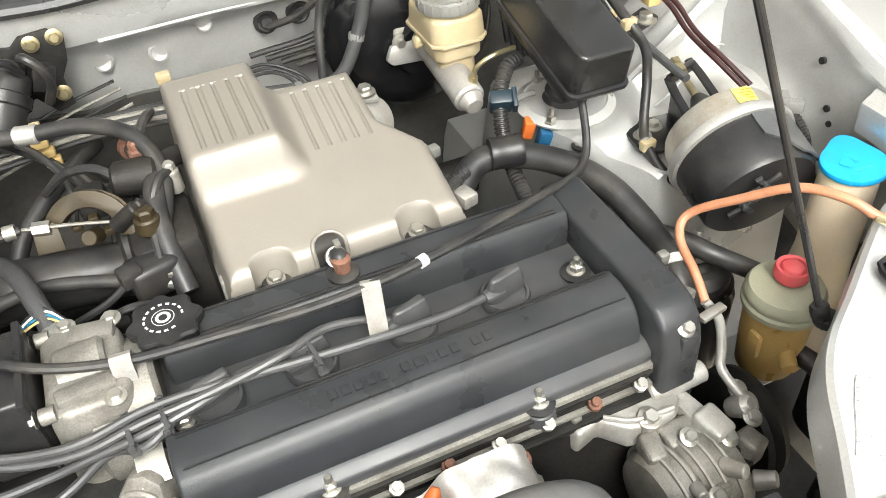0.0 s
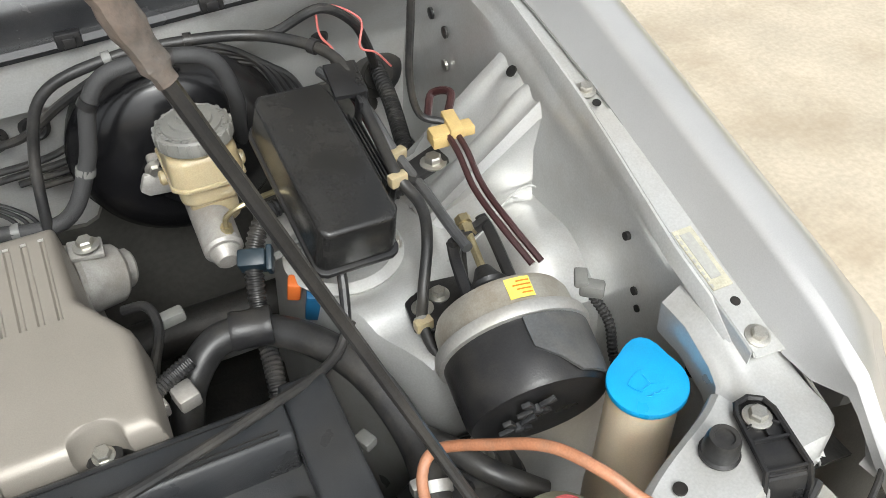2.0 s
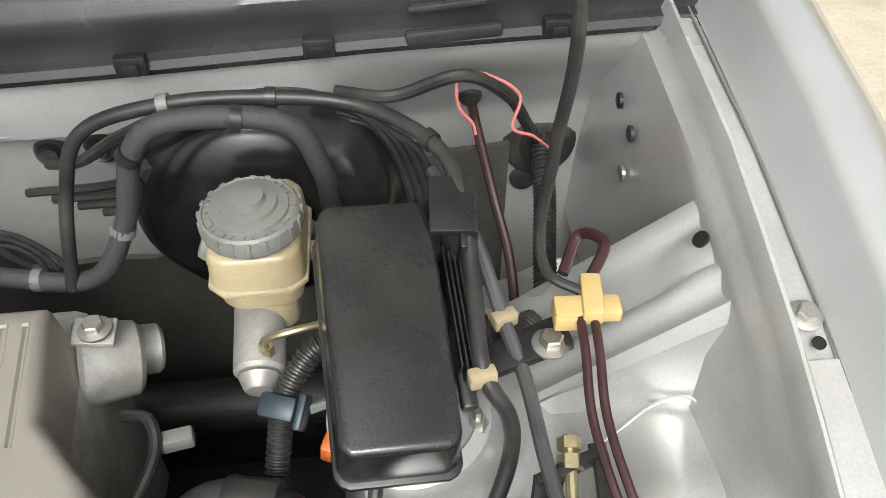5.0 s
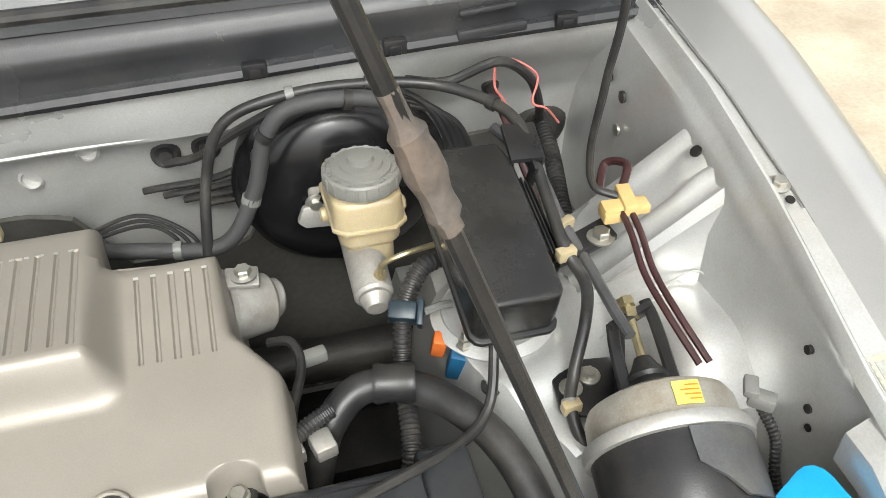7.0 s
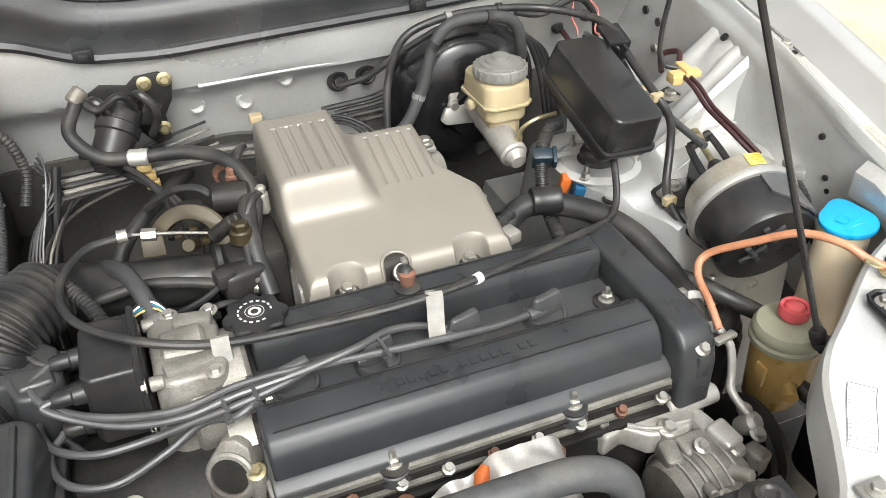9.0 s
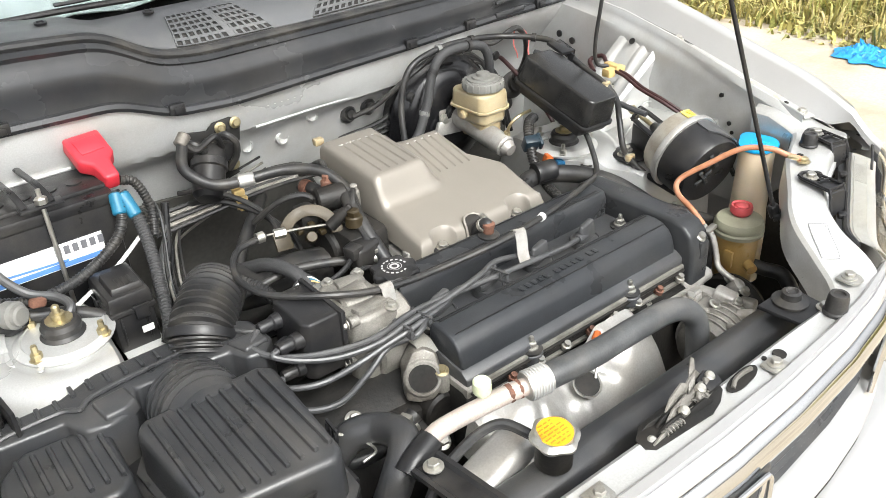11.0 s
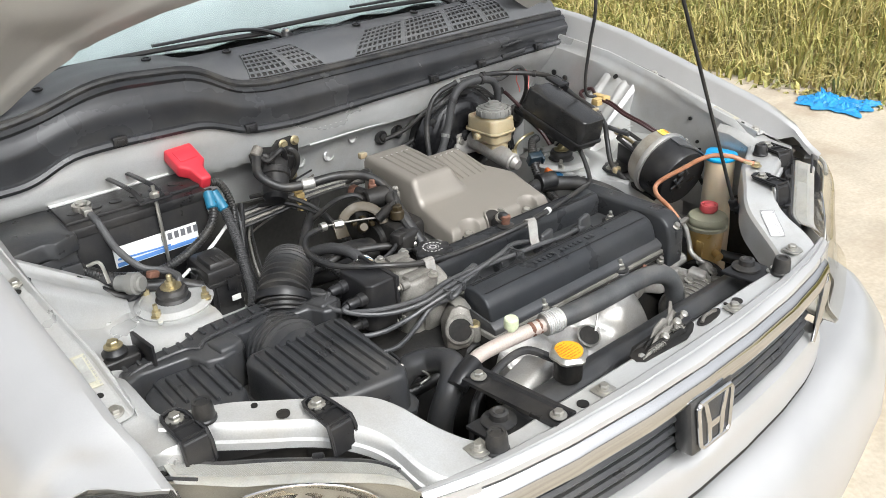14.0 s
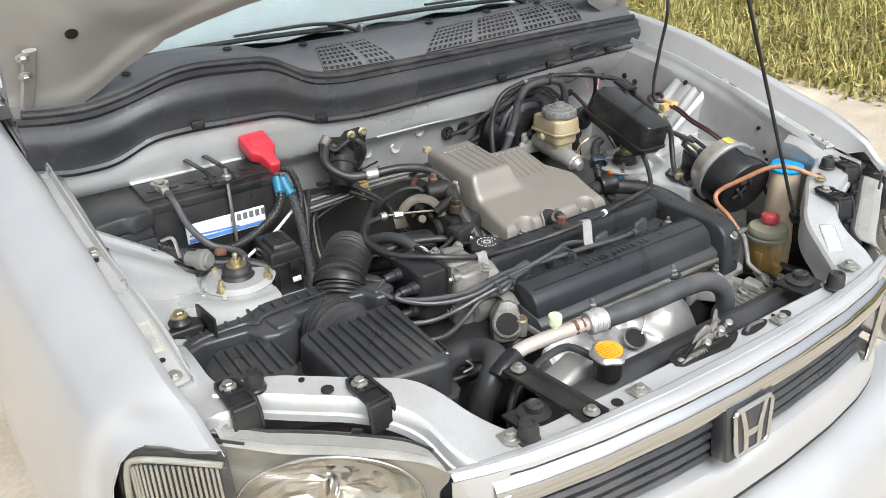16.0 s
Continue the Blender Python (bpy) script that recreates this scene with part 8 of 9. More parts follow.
prism(bm, [(-0.043, -0.081), (-0.039, -0.087), (-0.033, -0.090), (0.034, -0.092), (0.041, -0.089), (0.0445, -0.083), (0.047, 0.063), (0.037, 0.088), (-0.036, 0.090), (-0.043, 0.079)], -0.018, -0.011, 0.002, m)
prism(bm, [(-0.040, -0.078), (0.040, -0.083), (0.042, 0.055), (-0.036, 0.075)], -0.035, -0.015, 0.006, m)
part("base", bm, M_BLACK, rb)
for k, (x, y, w) in enumerate([(-0.02 + 0.006 * i, -0.006, 0.004) for i in range(5)] + [(-0.02 + 0.0045 * i, -0.016, 0.003) for i in range(9)] + [(-0.012 + 0.007 * i, -0.04, 0.005) for i in range(4)]):
    bm = bm_new()
    box(bm, (x, y, 0.0363), (w, 0.006, 0.0007), 0)
    bmesh.ops.transform(bm, matrix=m, verts=bm.verts)
    part("moulded_bar", bm, M_LID, rb)
bm = bm_new()
for k in range(4):
    box(bm, (0.050 + 0.0036 * k, 0.014 - 0.004 * k, -0.002), (0.0016, 0.085, 0.036), 0.0006)
box(bm, (0.055, -0.005, -0.012), (0.012, 0.09, 0.012), 0.003)
bmesh.ops.transform(bm, matrix=m, verts=bm.verts)
part("side_ribs", bm, M_BLACK, rb)
bm = bm_new()
box(bm, (0.474, 0.415, 0.965), (0.006, 0.04, 0.075), 0.002, (0, 0, 8))
box(bm, (0.46, 0.43, 0.985), (0.05, 0.006, 0.03), 0.002, (0, 0, 8))
part("stalk", bm, M_BLACK, rb)
hex_bolt("relay_bolt", rb, (0.545, 0.376, 0.985), (0, 0, 1), 0.0085)
bm = bm_new()
prism(bm, [(-0.04, -0.012), (0.03, -0.014), (0.034, 0.014), (-0.04, 0.012)], -0.008, 0.0, 0.002, pose(0.528, 0.378, 0.985, 0, -8, 15))
part("tab", bm, M_BLACK, rb)
bx = thing("hose_bracket", "flat black steel bracket holding hoses", "bracket", (0.49, 0.44, 1.04))
bm = bm_new()
box(bm, (0.485, 0.440, 1.060), (0.030, 0.044, 0.006), 0.0012, (14, 2, -4))
box(bm, (0.500, 0.440, 1.052), (0.003, 0.044, 0.022), 0.001, (14, 2, -4))
part("plate", bm, M_BLACK, bx)
bm = bm_new()
box(bm, (0.49, 0.425, 1.025), (0.004, 0.012, 0.06), 0.001, (20, 0, 0))
part("stem", bm, M_BLACK, bx)

# ---- hoses, cables and wiring at the right rear ----
hose("heater_hose", [(0.03, 0.56, 0.93), (0.123, 0.535, 0.931), (0.200, 0.525, 0.930), (0.240, 0.53, 0.985), (0.262, 0.532, 1.05), (0.296, 0.532, 1.076), (0.374, 0.532, 1.068), (0.396, 0.535, 1.02), (0.397, 0.56, 0.96), (0.40, 0.60, 0.90)], 0.0084, M_GREYHOSE, "thick braided black heater hose looped before the booster", seg=14)
clip_rings(bpy.data.objects["heater_hose"], ((0.262, 0.532, 1.05), (0.236, 0.529, 0.975), (0.335, 0.532, 1.075), (0.15, 0.53, 0.931)), 0.0098)
hose("vacuum_hose", [(0.183, 0.52, 0.925), (0.197, 0.545, 1.0), (0.225, 0.55, 1.058), (0.29, 0.55, 1.078), (0.366, 0.55, 1.078), (0.43, 0.54, 1.072), (0.476, 0.50, 1.068), (0.492, 0.455, 1.062), (0.494, 0.40, 1.035), (0.493, 0.34, 1.015), (0.508, 0.322, 0.985), (0.508, 0.312, 0.950), (0.490, 0.285, 0.912), (0.478, 0.258, 0.900),
                     (0.484, 0.225, 0.880), (0.52, 0.185, 0.845)], 0.0056, M_RUBBER, "long black vacuum hose winding to the actuator", seg=12)
clip_rings(bpy.data.objects["vacuum_hose"], ((0.366, 0.55, 1.078), (0.29, 0.55, 1.078), (0.476, 0.50, 1.068), (0.479, 0.262, 0.902)), 0.0078)
for i, (dx, dz) in enumerate(((0.0, 0.0), (0.012, -0.010), (0.024, -0.02), (0.036, -0.03))):
    hose("brake_line", [(0.12 + 0.02 * i, 0.64, 0.93 + dz), (0.22 + dx, 0.625, 0.95 + dz), (0.28 + dx, 0.612, 1.02 + dz), (0.36 + dx, 0.608, 1.045 + dz), (0.43 + dx, 0.606, 1.015 + dz), (0.462 + dx * 0.8, 0.60, 0.95 + dz), (0.47 + dx * 0.8, 0.585, 0.88 + dz)], 0.0042, M_RUBBER, "black hose curving behind the brake booster", group="hoses behind the booster", seg=8)
hose("cross_hose", [(0.152, 0.635, 0.965), (0.19, 0.61, 0.985), (0.24, 0.58, 1.03), (0.30, 0.575, 1.055), (0.36, 0.575, 1.05)], 0.005, M_RUBBER, "thin black hose from a firewall grommet", seg=8)
hose("actuator_cable", [(0.478, 0.50, 1.04), (0.50, 0.44, 1.03), (0.514, 0.40, 0.995), (0.525, 0.355, 0.975), (0.528, 0.305, 0.968), (0.5305, 0.272, 0.965)], 0.0052, M_WIRE, "grey control cable with brass end", "cable")
hose("bonnet_cable", [(0.46, 0.42, 1.62), (0.505, 0.40, 1.40), (0.538, 0.385, 1.24), (0.538, 0.395, 1.14), (0.536, 0.402, 1.07), (0.545, 0.405, 1.025), (0.566, 0.395, 1.015)], 0.0037, M_RUBBER, "thin black hose hanging from the bonnet", "hose")
hose("lower_cable", [(0.575, 0.405, 1.015), (0.590, 0.43, 1.022), (0.578, 0.45, 1.012), (0.562, 0.425, 1.0)], 0.0042, M_REDWIRE, "short dark red tube looping to the connector", "tube")
for dx in (0.0, 0.009):
    hose("red_tube", [(0.562 + dx, 0.375, 1.012), (0.560 + dx, 0.348, 1.008), (0.557 + dx, 0.31, 0.995), (0.562 + dx, 0.265, 0.982), (0.572 + dx, 0.228, 0.965)], 0.0031, M_REDWIRE, "dark red rubber tube to the actuator", "tube", "red tubes")
yc = thing("tube_connector", "yellow plastic cross connector for tubes", "connector", (0.577, 0.39, 0.99))
bm = bm_new()
box(bm, (0.572, 0.388, 1.015), (0.014, 0.036, 0.012), 0.002, (0, 0, -8))
box(bm, (0.568, 0.382, 1.012), (0.044, 0.017, 0.010), 0.002, (0, 0, -4))
box(bm, (0.554, 0.382, 1.008), (0.017, 0.020, 0.012), 0.002, (0, 0, -4))
part("body", bm, M_YELLOW, yc)
# white clips on hoses
for p, rz in (((0.492, 0.335, 1.013), 10), ((0.516, 0.395, 0.993), 20), ((0.478, 0.258, 0.903), 5)):
    bm = bm_new()
    box(bm, p, (0.018, 0.010, 0.012), 0.002, (0, 0, rz))
    solo("hose_clip", bm, M_CREAM, "off-white plastic hose clip", "clip", "hose clips")
# firewall wiring
hose("corner_harness", [(0.41, 0.585, 1.055), (0.455, 0.588, 1.045), (0.51, 0.585, 1.062), (0.55, 0.60, 1.03), (0.572, 0.62, 0.985), (0.592, 0.66, 0.935), (0.602, 0.69, 0.92)], 0.0055, M_RUBBER, "taped black harness entering a firewall grommet", "harness")
hose("pink_wire", [(0.50, 0.582, 1.06), (0.525, 0.59, 1.06), (0.56, 0.60, 1.03), (0.555, 0.595, 1.0), (0.575, 0.60, 0.985), (0.60, 0.62, 0.95)], 0.0014, M_PINKWIRE, "loose pink wire by the firewall", "wire", seg=6)
hose("pink_wire", [(0.505, 0.583, 1.058), (0.508, 0.588, 1.03), (0.52, 0.592, 1.01), (0.523, 0.592, 0.998)], 0.0014, M_PINKWIRE, "loose pink wire end by the firewall", "wire", seg=6)
hose("corner_conduit", [(0.60, 0.68, 0.92), (0.595, 0.62, 0.905), (0.585, 0.56, 0.885), (0.575, 0.51, 0.87), (0.55, 0.49, 0.86)], 0.011, M_RUBBER, "corrugated black conduit in the firewall corner", "conduit", seg=12, ribs=0.005, rib_depth=0.0015)
hose("relay_conduit", [(0.52, 0.46, 0.89), (0.55, 0.455, 0.91), (0.535, 0.43, 0.93), (0.51, 0.425, 0.925), (0.50, 0.43, 0.95)], 0.012, M_RUBBER, "corrugated black conduit at the relay box", "conduit", seg=12, ribs=0.005, rib_depth=0.0015)
hose("clutch_line", [(0.528, 0.65, 0.985), (0.53, 0.63, 0.975), (0.538, 0.58, 0.94), (0.548, 0.54, 0.90), (0.55, 0.50, 0.86)], 0.0045, M_REDWIRE, "dark tube from a firewall grommet", "tube")
bm = bm_new()
lathe(bm, [(0.010, 0), (0.011, 0.006), (0.007, 0.012)], axis((0.528, firewall_y(0.528, 0.985), 0.985), (0, -1, 0.1)), 18)
solo("rubber_grommet", bm, M_RUBBER, "black rubber grommet in the firewall", "grommet")
# harness with connectors beside the master cylinder
hose("engine_harness", [(0.40, 0.42, 0.955), (0.380, 0.412, 0.952), (0.360, 0.390, 0.932), (0.350, 0.365, 0.895), (0.345, 0.330, 0.87), (0.338, 0.28, 0.85), (0.325, 0.26, 0.80)], 0.0095, M_RUBBER, "corrugated black engine harness", "harness", seg=12, ribs=0.005, rib_depth=0.0014)
hc = thing("harness_connector", "dark blue-green connector block on the harness", "connector", (0.365, 0.365, 0.92))
bm = bm_new()
box(bm, (0.357, 0.384, 0.928), (0.027, 0.018, 0.028), 0.003, (30, 0, -20))
box(bm, (0.372, 0.377, 0.930), (0.006, 0.026, 0.018), 0.002, (30, 0, -20))
part("block", bm, material("blue_black_plastic", (0.012, 0.024, 0.034), 0.4), hc)
bm = bm_new()
box(bm, (0.388, 0.372, 0.888), (0.014, 0.016, 0.026), 0.003, (10, 10, -20))
solo("orange_connector", bm, M_CONN, "bright orange electrical connector", "connector")
bm = bm_new()
box(bm, (0.402, 0.360, 0.872), (0.016, 0.02, 0.04), 0.003, (10, 10, -20))
solo("blue_connector", bm, M_BLUECONN, "deep blue electrical connector block", "connector")
bm = bm_new()
tube(bm, [(0.376, 0.382, 0.926), (0.392, 0.387, 0.925), (0.405, 0.390, 0.922)], 0.004, 8)
solo("connector_stub", bm, M_GREYCAP, "short grey plastic connector stub", "connector")
# large hose from the manifold round the engine's end
bh = thing("air_hose", "large black hose clamped round the engine end", "hose", (0.37, 0.3, 0.86))
bm = bm_new()
tube(bm, [(0.25, 0.29, 0.83), (0.268, 0.315, 0.868), (0.304, 0.336, 0.890), (0.352, 0.325, 0.890), (0.392, 0.285, 0.888), (0.418, 0.235, 0.878), (0.430, 0.175, 0.858), (0.424, 0.12, 0.845), (0.42, 0.09, 0.82)], 0.0155, 18)
part("hose", bm, M_RUBBER, bh)
bm = bm_new()
lathe(bm, [(0.018, 0), (0.019, 0.004), (0.018, 0.010), (0.018, 0.03), (0.019, 0.034), (0.018, 0.038)], axis((0.316, 0.331, 0.900), (0.97, -0.2, 0.0)), 22)
part("sleeve", bm, M_BLACK, bh)
bm = bm_new()
lathe(bm, [(0.017, 0), (0.017, 0.010)], axis((0.428, 0.135, 0.852), (-0.2, -0.85, -0.4)), 20)
box(bm, (0.412, 0.128, 0.866), (0.012, 0.012, 0.014), 0.003)
part("clamp", bm, M_SHIELD, bh)
hose("copper_earth_lead", [(0.398, 0.045, 0.885), (0.402, 0.07, 0.90), (0.408, 0.105, 0.915), (0.425, 0.115, 0.93), (0.455, 0.085, 0.958), (0.482, 0.05, 0.985), (0.502, 0.015, 0.99), (0.516, -0.008, 0.982), (0.528, -0.022, 0.977)], 0.0045, M_ORANGE, "orange sheathed earth lead from engine to slam panel", "earth lead", seg=12)
bm = bm_new()
box(bm, (0.519, -0.014, 0.980), (0.018, 0.008, 0.006), 0.002, (0, 15, -45))
solo("lead_terminal", bm, M_BRASS, "brass ring terminal on the earth lead", "terminal")
bm = bm_new()
box(bm, (0.394, 0.03, 0.886), (0.03, 0.010, 0.006), 0.002, (0, 0, 10))
solo("lead_terminal", bm, M_STEEL, "steel terminal of the earth lead on the engine", "terminal")
hose("lower_bypass_hose", [(0.43, 0.20, 0.845), (0.46, 0.16, 0.845), (0.48, 0.13, 0.84), (0.52, 0.10, 0.82)], 0.011, M_RUBBER, "black hose below the actuator", seg=12)
for p in ((0.393, 0.20, 0.85), (0.405, 0.08, 0.86)):
    bm = bm_new()
    box(bm, p, (0.014, 0.018, 0.012), 0.003, (0, 0, 25))
    solo("wiring_plug", bm, M_GREYCAP, "grey wiring plug beside the engine", "connector", "wiring plugs")
# cylinder-head sensor cluster and injector wiring behind the valve cover
for x in (0.235, 0.262):
    bm = bm_new()
    box(bm, (x, 0.283, 0.893), (0.020, 0.024, 0.016), 0.003, (0, 0, 15))
    solo("injector_plug", bm, M_SHIELD, "pale grey injector plug behind the valve cover", "connector", "injector plugs")
hose("injector_conduit", [(0.225, 0.275, 0.905), (0.25, 0.295, 0.905), (0.275, 0.305, 0.91)], 0.008, M_RUBBER, "short corrugated conduit at the injectors", "conduit", ribs=0.004, rib_depth=0.001)
hose("sensor_lead", [(0.228, 0.42, 0.885), (0.25, 0.41, 0.89), (0.255, 0.385, 0.88), (0.24, 0.34, 0.87), (0.235, 0.29, 0.87)], 0.005, M_RUBBER, "black sensor lead beside the intake manifold", "lead")
bm = bm_new()
box(bm, (0.268, 0.40, 0.875), (0.028, 0.014, 0.014), 0.003, (0, 0, 10))
solo("sensor_plug", bm, M_GREYCAP, "grey sensor plug on the intake manifold", "connector")

# ---- battery side ----
bt = thing("battery", "black car battery with white and blue label", "battery", (-0.44, 0.565, 0.82))
bm = bm_new()
box(bm, (-0.440, 0.566, 0.920), (0.226, 0.128, 0.20), 0.005)
part("case", bm, M_BLACK, bt)
bm = bm_new()
box(bm, (-0.440, 0.566, 1.022), (0.232, 0.133, 0.018), 0.004)
box(bm, (-0.440, 0.560, 1.033), (0.226, 0.08, 0.008), 0.003)
part("lid", bm, M_BLACK, bt)
for i in range(6):
    bm = bm_new()
    lathe(bm, [(0.011, 0), (0.011, 0.003), (0.008, 0.0035)], pose(-0.53 + 0.034 * i, 0.552, 1.036), 16)
    part("cell_cap", bm, M_BLACK, bt)
bm = bm_new()
box(bm, (-0.449, 0.615, 1.0375), (0.206, 0.024, 0.003), 0.001, (6, 0, 0))
part("top_label", bm, M_PAPER, bt, "white printed label strip")
bm = bm_new()
box(bm, (-0.427, 0.5012, 0.962), (0.145, 0.002, 0.036))
front_label = part("front_label", bm, M_WHITE, bt, "white label with grey lettering bars")
for k in range(6):
    bm = bm_new()
    box(bm, (-0.415 + 0.0115 * k, 0.4998, 0.970), (0.0075, 0.001, 0.012))
    part("lettering_bar", bm, M_INK, front_label)
bm = bm_new()
box(bm, (-0.427, 0.4998, 0.949), (0.14, 0.001, 0.007))
box(bm, (-0.45, 0.4994, 0.957), (0.09, 0.001, 0.003), 0, (0, 3, 0))
part("label_stripe", bm, M_BLUELBL, front_label)
bm = bm_new()
lathe(bm, [(0.010, 0), (0.009, 0.018)], pose(-0.515, 0.555, 1.034), 16)
lathe(bm, [(0.015, 0.002), (0.015, 0.014)], pose(-0.515, 0.555, 1.034), 20)
box(bm, (-0.515, 0.535, 1.042), (0.014, 0.026, 0.012), 0.002)
part("terminal_clamp", bm, M_STEEL, bt)
rc = thing("terminal_cover", "glossy red plastic battery terminal cover", "terminal cover", (-0.335, 0.55, 1.04))
bm = bm_new()
m = pose(-0.322, 0.573, 1.062, 24, -2, 6)
prism(bm, [(-0.027, -0.016), (-0.013, -0.030), (-0.011, -0.062), (0.009, -0.063), (0.012, -0.030), (0.025, -0.018), (0.027, 0.032), (-0.025, 0.034)], -0.014, 0.012, 0.005, m, 3)
box(bm, tuple(m @ Vector((0, 0.006, 0.012))), (0.034, 0.030, 0.004), 0.0018, (24, -2, 6))
part("boot", bm, M_RED, rc)
hd = thing("battery_hold_down", "black steel battery clamp with threaded rod", "clamp", (-0.415, 0.55, 1.03))
bm = bm_new()
for x in (-0.438, -0.404):
    tube(bm, [(x, 0.492, 1.046), (x - 0.004, 0.52, 1.058), (x - 0.010, 0.57, 1.060), (x - 0.012, 0.615, 1.056), (x - 0.010, 0.642, 1.048)], 0.0052, 8, squash=0.6)
box(bm, (-0.418, 0.495, 1.045), (0.055, 0.02, 0.004), 0.001)
box(bm, (-0.430, 0.636, 1.050), (0.060, 0.016, 0.004), 0.001)
part("bar", bm, M_BLACK, hd)
hex_bolt("rear_nut", hd, (-0.455, 0.636, 1.052), (0, 0, 1), 0.0075)
bm = bm_new()
cyl(bm, (-0.416, 0.494, 0.86), (-0.416, 0.494, 1.068), 0.0032, 0.0032, 10)
lathe(bm, [(0.0085, 0.0), (0.0085, 0.007), (0.006, 0.009)], pose(-0.416, 0.494, 1.048), 6)
part("rod", bm, M_STEEL, hd)
bm = bm_new()
box(bm, (-0.44, 0.565, 0.81), (0.26, 0.16, 0.02), 0.006)
box(bm, (-0.44, 0.60, 0.72), (0.20, 0.10, 0.18), 0.01)
solo("battery_tray", bm, M_DARK, "dark battery tray under the battery", "tray")
hose("positive_cable", [(-0.322, 0.505, 1.028), (-0.325, 0.485, 1.005), (-0.345, 0.470, 0.975), (-0.40, 0.462, 0.945), (-0.46, 0.462, 0.935), (-0.52, 0.47, 0.95), (-0.56, 0.49, 0.97)], 0.0075, M_RUBBER, "ribbed black battery cable across the battery", "cable", "battery cables", seg=12, ribs=0.005, rib_depth=0.001)
hose("positive_cable", [(-0.315, 0.502, 1.025), (-0.308, 0.475, 0.99), (-0.312, 0.44, 0.95), (-0.322, 0.405, 0.91), (-0.332, 0.37, 0.885), (-0.345, 0.35, 0.87)], 0.009, M_GREYHOSE, "grey sleeved battery cable to the fuse box", "cable", "battery cables", seg=12, ribs=0.004, rib_depth=0.0008)
hose("positive_cable", [(-0.305, 0.53, 1.03), (-0.285, 0.53, 1.02), (-0.275, 0.52, 0.98), (-0.285, 0.50, 0.945)], 0.007, M_RUBBER, "ribbed black cable curling beside the battery", "cable", "battery cables", seg=12, ribs=0.005, rib_depth=0.001)
for (p, q) in (((-0.323, 0.502, 1.026), (-0.328, 0.483, 1.002)), ((-0.315, 0.50, 1.024), (-0.309, 0.478, 0.995))):
    bm = bm_new()
    cyl(bm, p, q, 0.0095, 0.0095, 14, 0.002)
    solo("blue_sleeve", bm, M_BLUETAPE, "blue tape wrap on a battery cable", "tape", "blue wraps")
hose("negative_cable", [(-0.513, 0.53, 1.04), (-0.51, 0.50, 1.03), (-0.50, 0.475, 0.99), (-0.475, 0.455, 0.955), (-0.445, 0.435, 0.945), (-0.435, 0.41, 0.94), (-0.445, 0.40, 0.93)], 0.006, M_WIRE, "grey-black negative battery cable", "cable", seg=10)
hose("white_wire", [(-0.305, 0.49, 0.96), (-0.35, 0.475, 0.935), (-0.40, 0.455, 0.92), (-0.44, 0.43, 0.915)], 0.003, M_WHITE, "thin white wire by the battery", "wire")

fb = thing("fuse_box", "large black fuse box beside the battery", "fuse box", (-0.6, 0.55, 0.9))
bm = bm_new()
prism(bm, [(-0.655, 0.62), (-0.552, 0.63), (-0.548, 0.49), (-0.585, 0.475), (-0.60, 0.485), (-0.645, 0.475), (-0.658, 0.50)], 1.0, 1.03, 0.005)
part("lid", bm, M_GREYPL, fb)
bm = bm_new()
prism(bm, [(-0.652, 0.617), (-0.556, 0.626), (-0.553, 0.494), (-0.642, 0.480), (-0.653, 0.50)], 0.86, 1.0, 0.004)
box(bm, (-0.57, 0.482, 0.97), (0.03, 0.01, 0.03), 0.002)
part("body", bm, M_GREYPL, fb)
hose("fuse_harness", [(-0.555, 0.50, 0.965), (-0.53, 0.475, 0.95), (-0.505, 0.45, 0.935), (-0.47, 0.44, 0.925), (-0.43, 0.42, 0.92), (-0.40, 0.40, 0.91)], 0.010, M_RUBBER, "thick taped harness leaving the fuse box", "harness", seg=12)
hose("fuse_harness", [(-0.555, 0.49, 0.95), (-0.535, 0.462, 0.93), (-0.51, 0.44, 0.92), (-0.49, 0.425, 0.935)], 0.008, M_RUBBER, "taped harness leaving the fuse box", "harness", seg=12)
cn = thing("round_connector", "grey round multi-pin connector", "connector", (-0.50, 0.43, 0.93))
bm = bm_new()
lathe(bm, [(0.013, -0.02), (0.014, 0.0), (0.018, 0.002), (0.018, 0.016), (0.014, 0.018), (0.013, 0.024), (0.010, 0.026)], axis((-0.505, 0.435, 0.945), (0.5, -0.75, 0.1)), 24)
part("shell", bm, M_GREYCAP, cn)
bm = bm_new()
box(bm, (-0.468, 0.428, 0.95), (0.02, 0.012, 0.012), 0.003, (0, 20, 20))
solo("copper_joint", bm, M_RUST, "bare copper cable joint", "joint")
bm = bm_new()
tube(bm, [(-0.55, 0.47, 0.98), (-0.535, 0.455, 0.985), (-0.53, 0.45, 0.95)], 0.003, 8)
solo("steel_stay", bm, M_STEEL, "small bent steel stay by the fuse box", "stay")

sf = thing("small_fuse_box", "small black fuse box with stepped clipped lid", "fuse box", (-0.37, 0.41, 0.86))
SFM = pose(-0.369, 0.425, 0.0, 0, 0, -1)
bm = bm_new()
tapered(bm, [(-0.029, -0.044), (0.029, -0.044), (0.029, 0.046), (-0.029, 0.046)], 0.918, 0.940, 0.003, 0.003, SFM, 2)
tapered(bm, [(-0.020, -0.036), (0.024, -0.036), (0.024, 0.020), (-0.020, 0.020)], 0.938, 0.949, 0.004, 0.0025, SFM, 2)
lid = part("lid", bm, M_BLACK, sf)
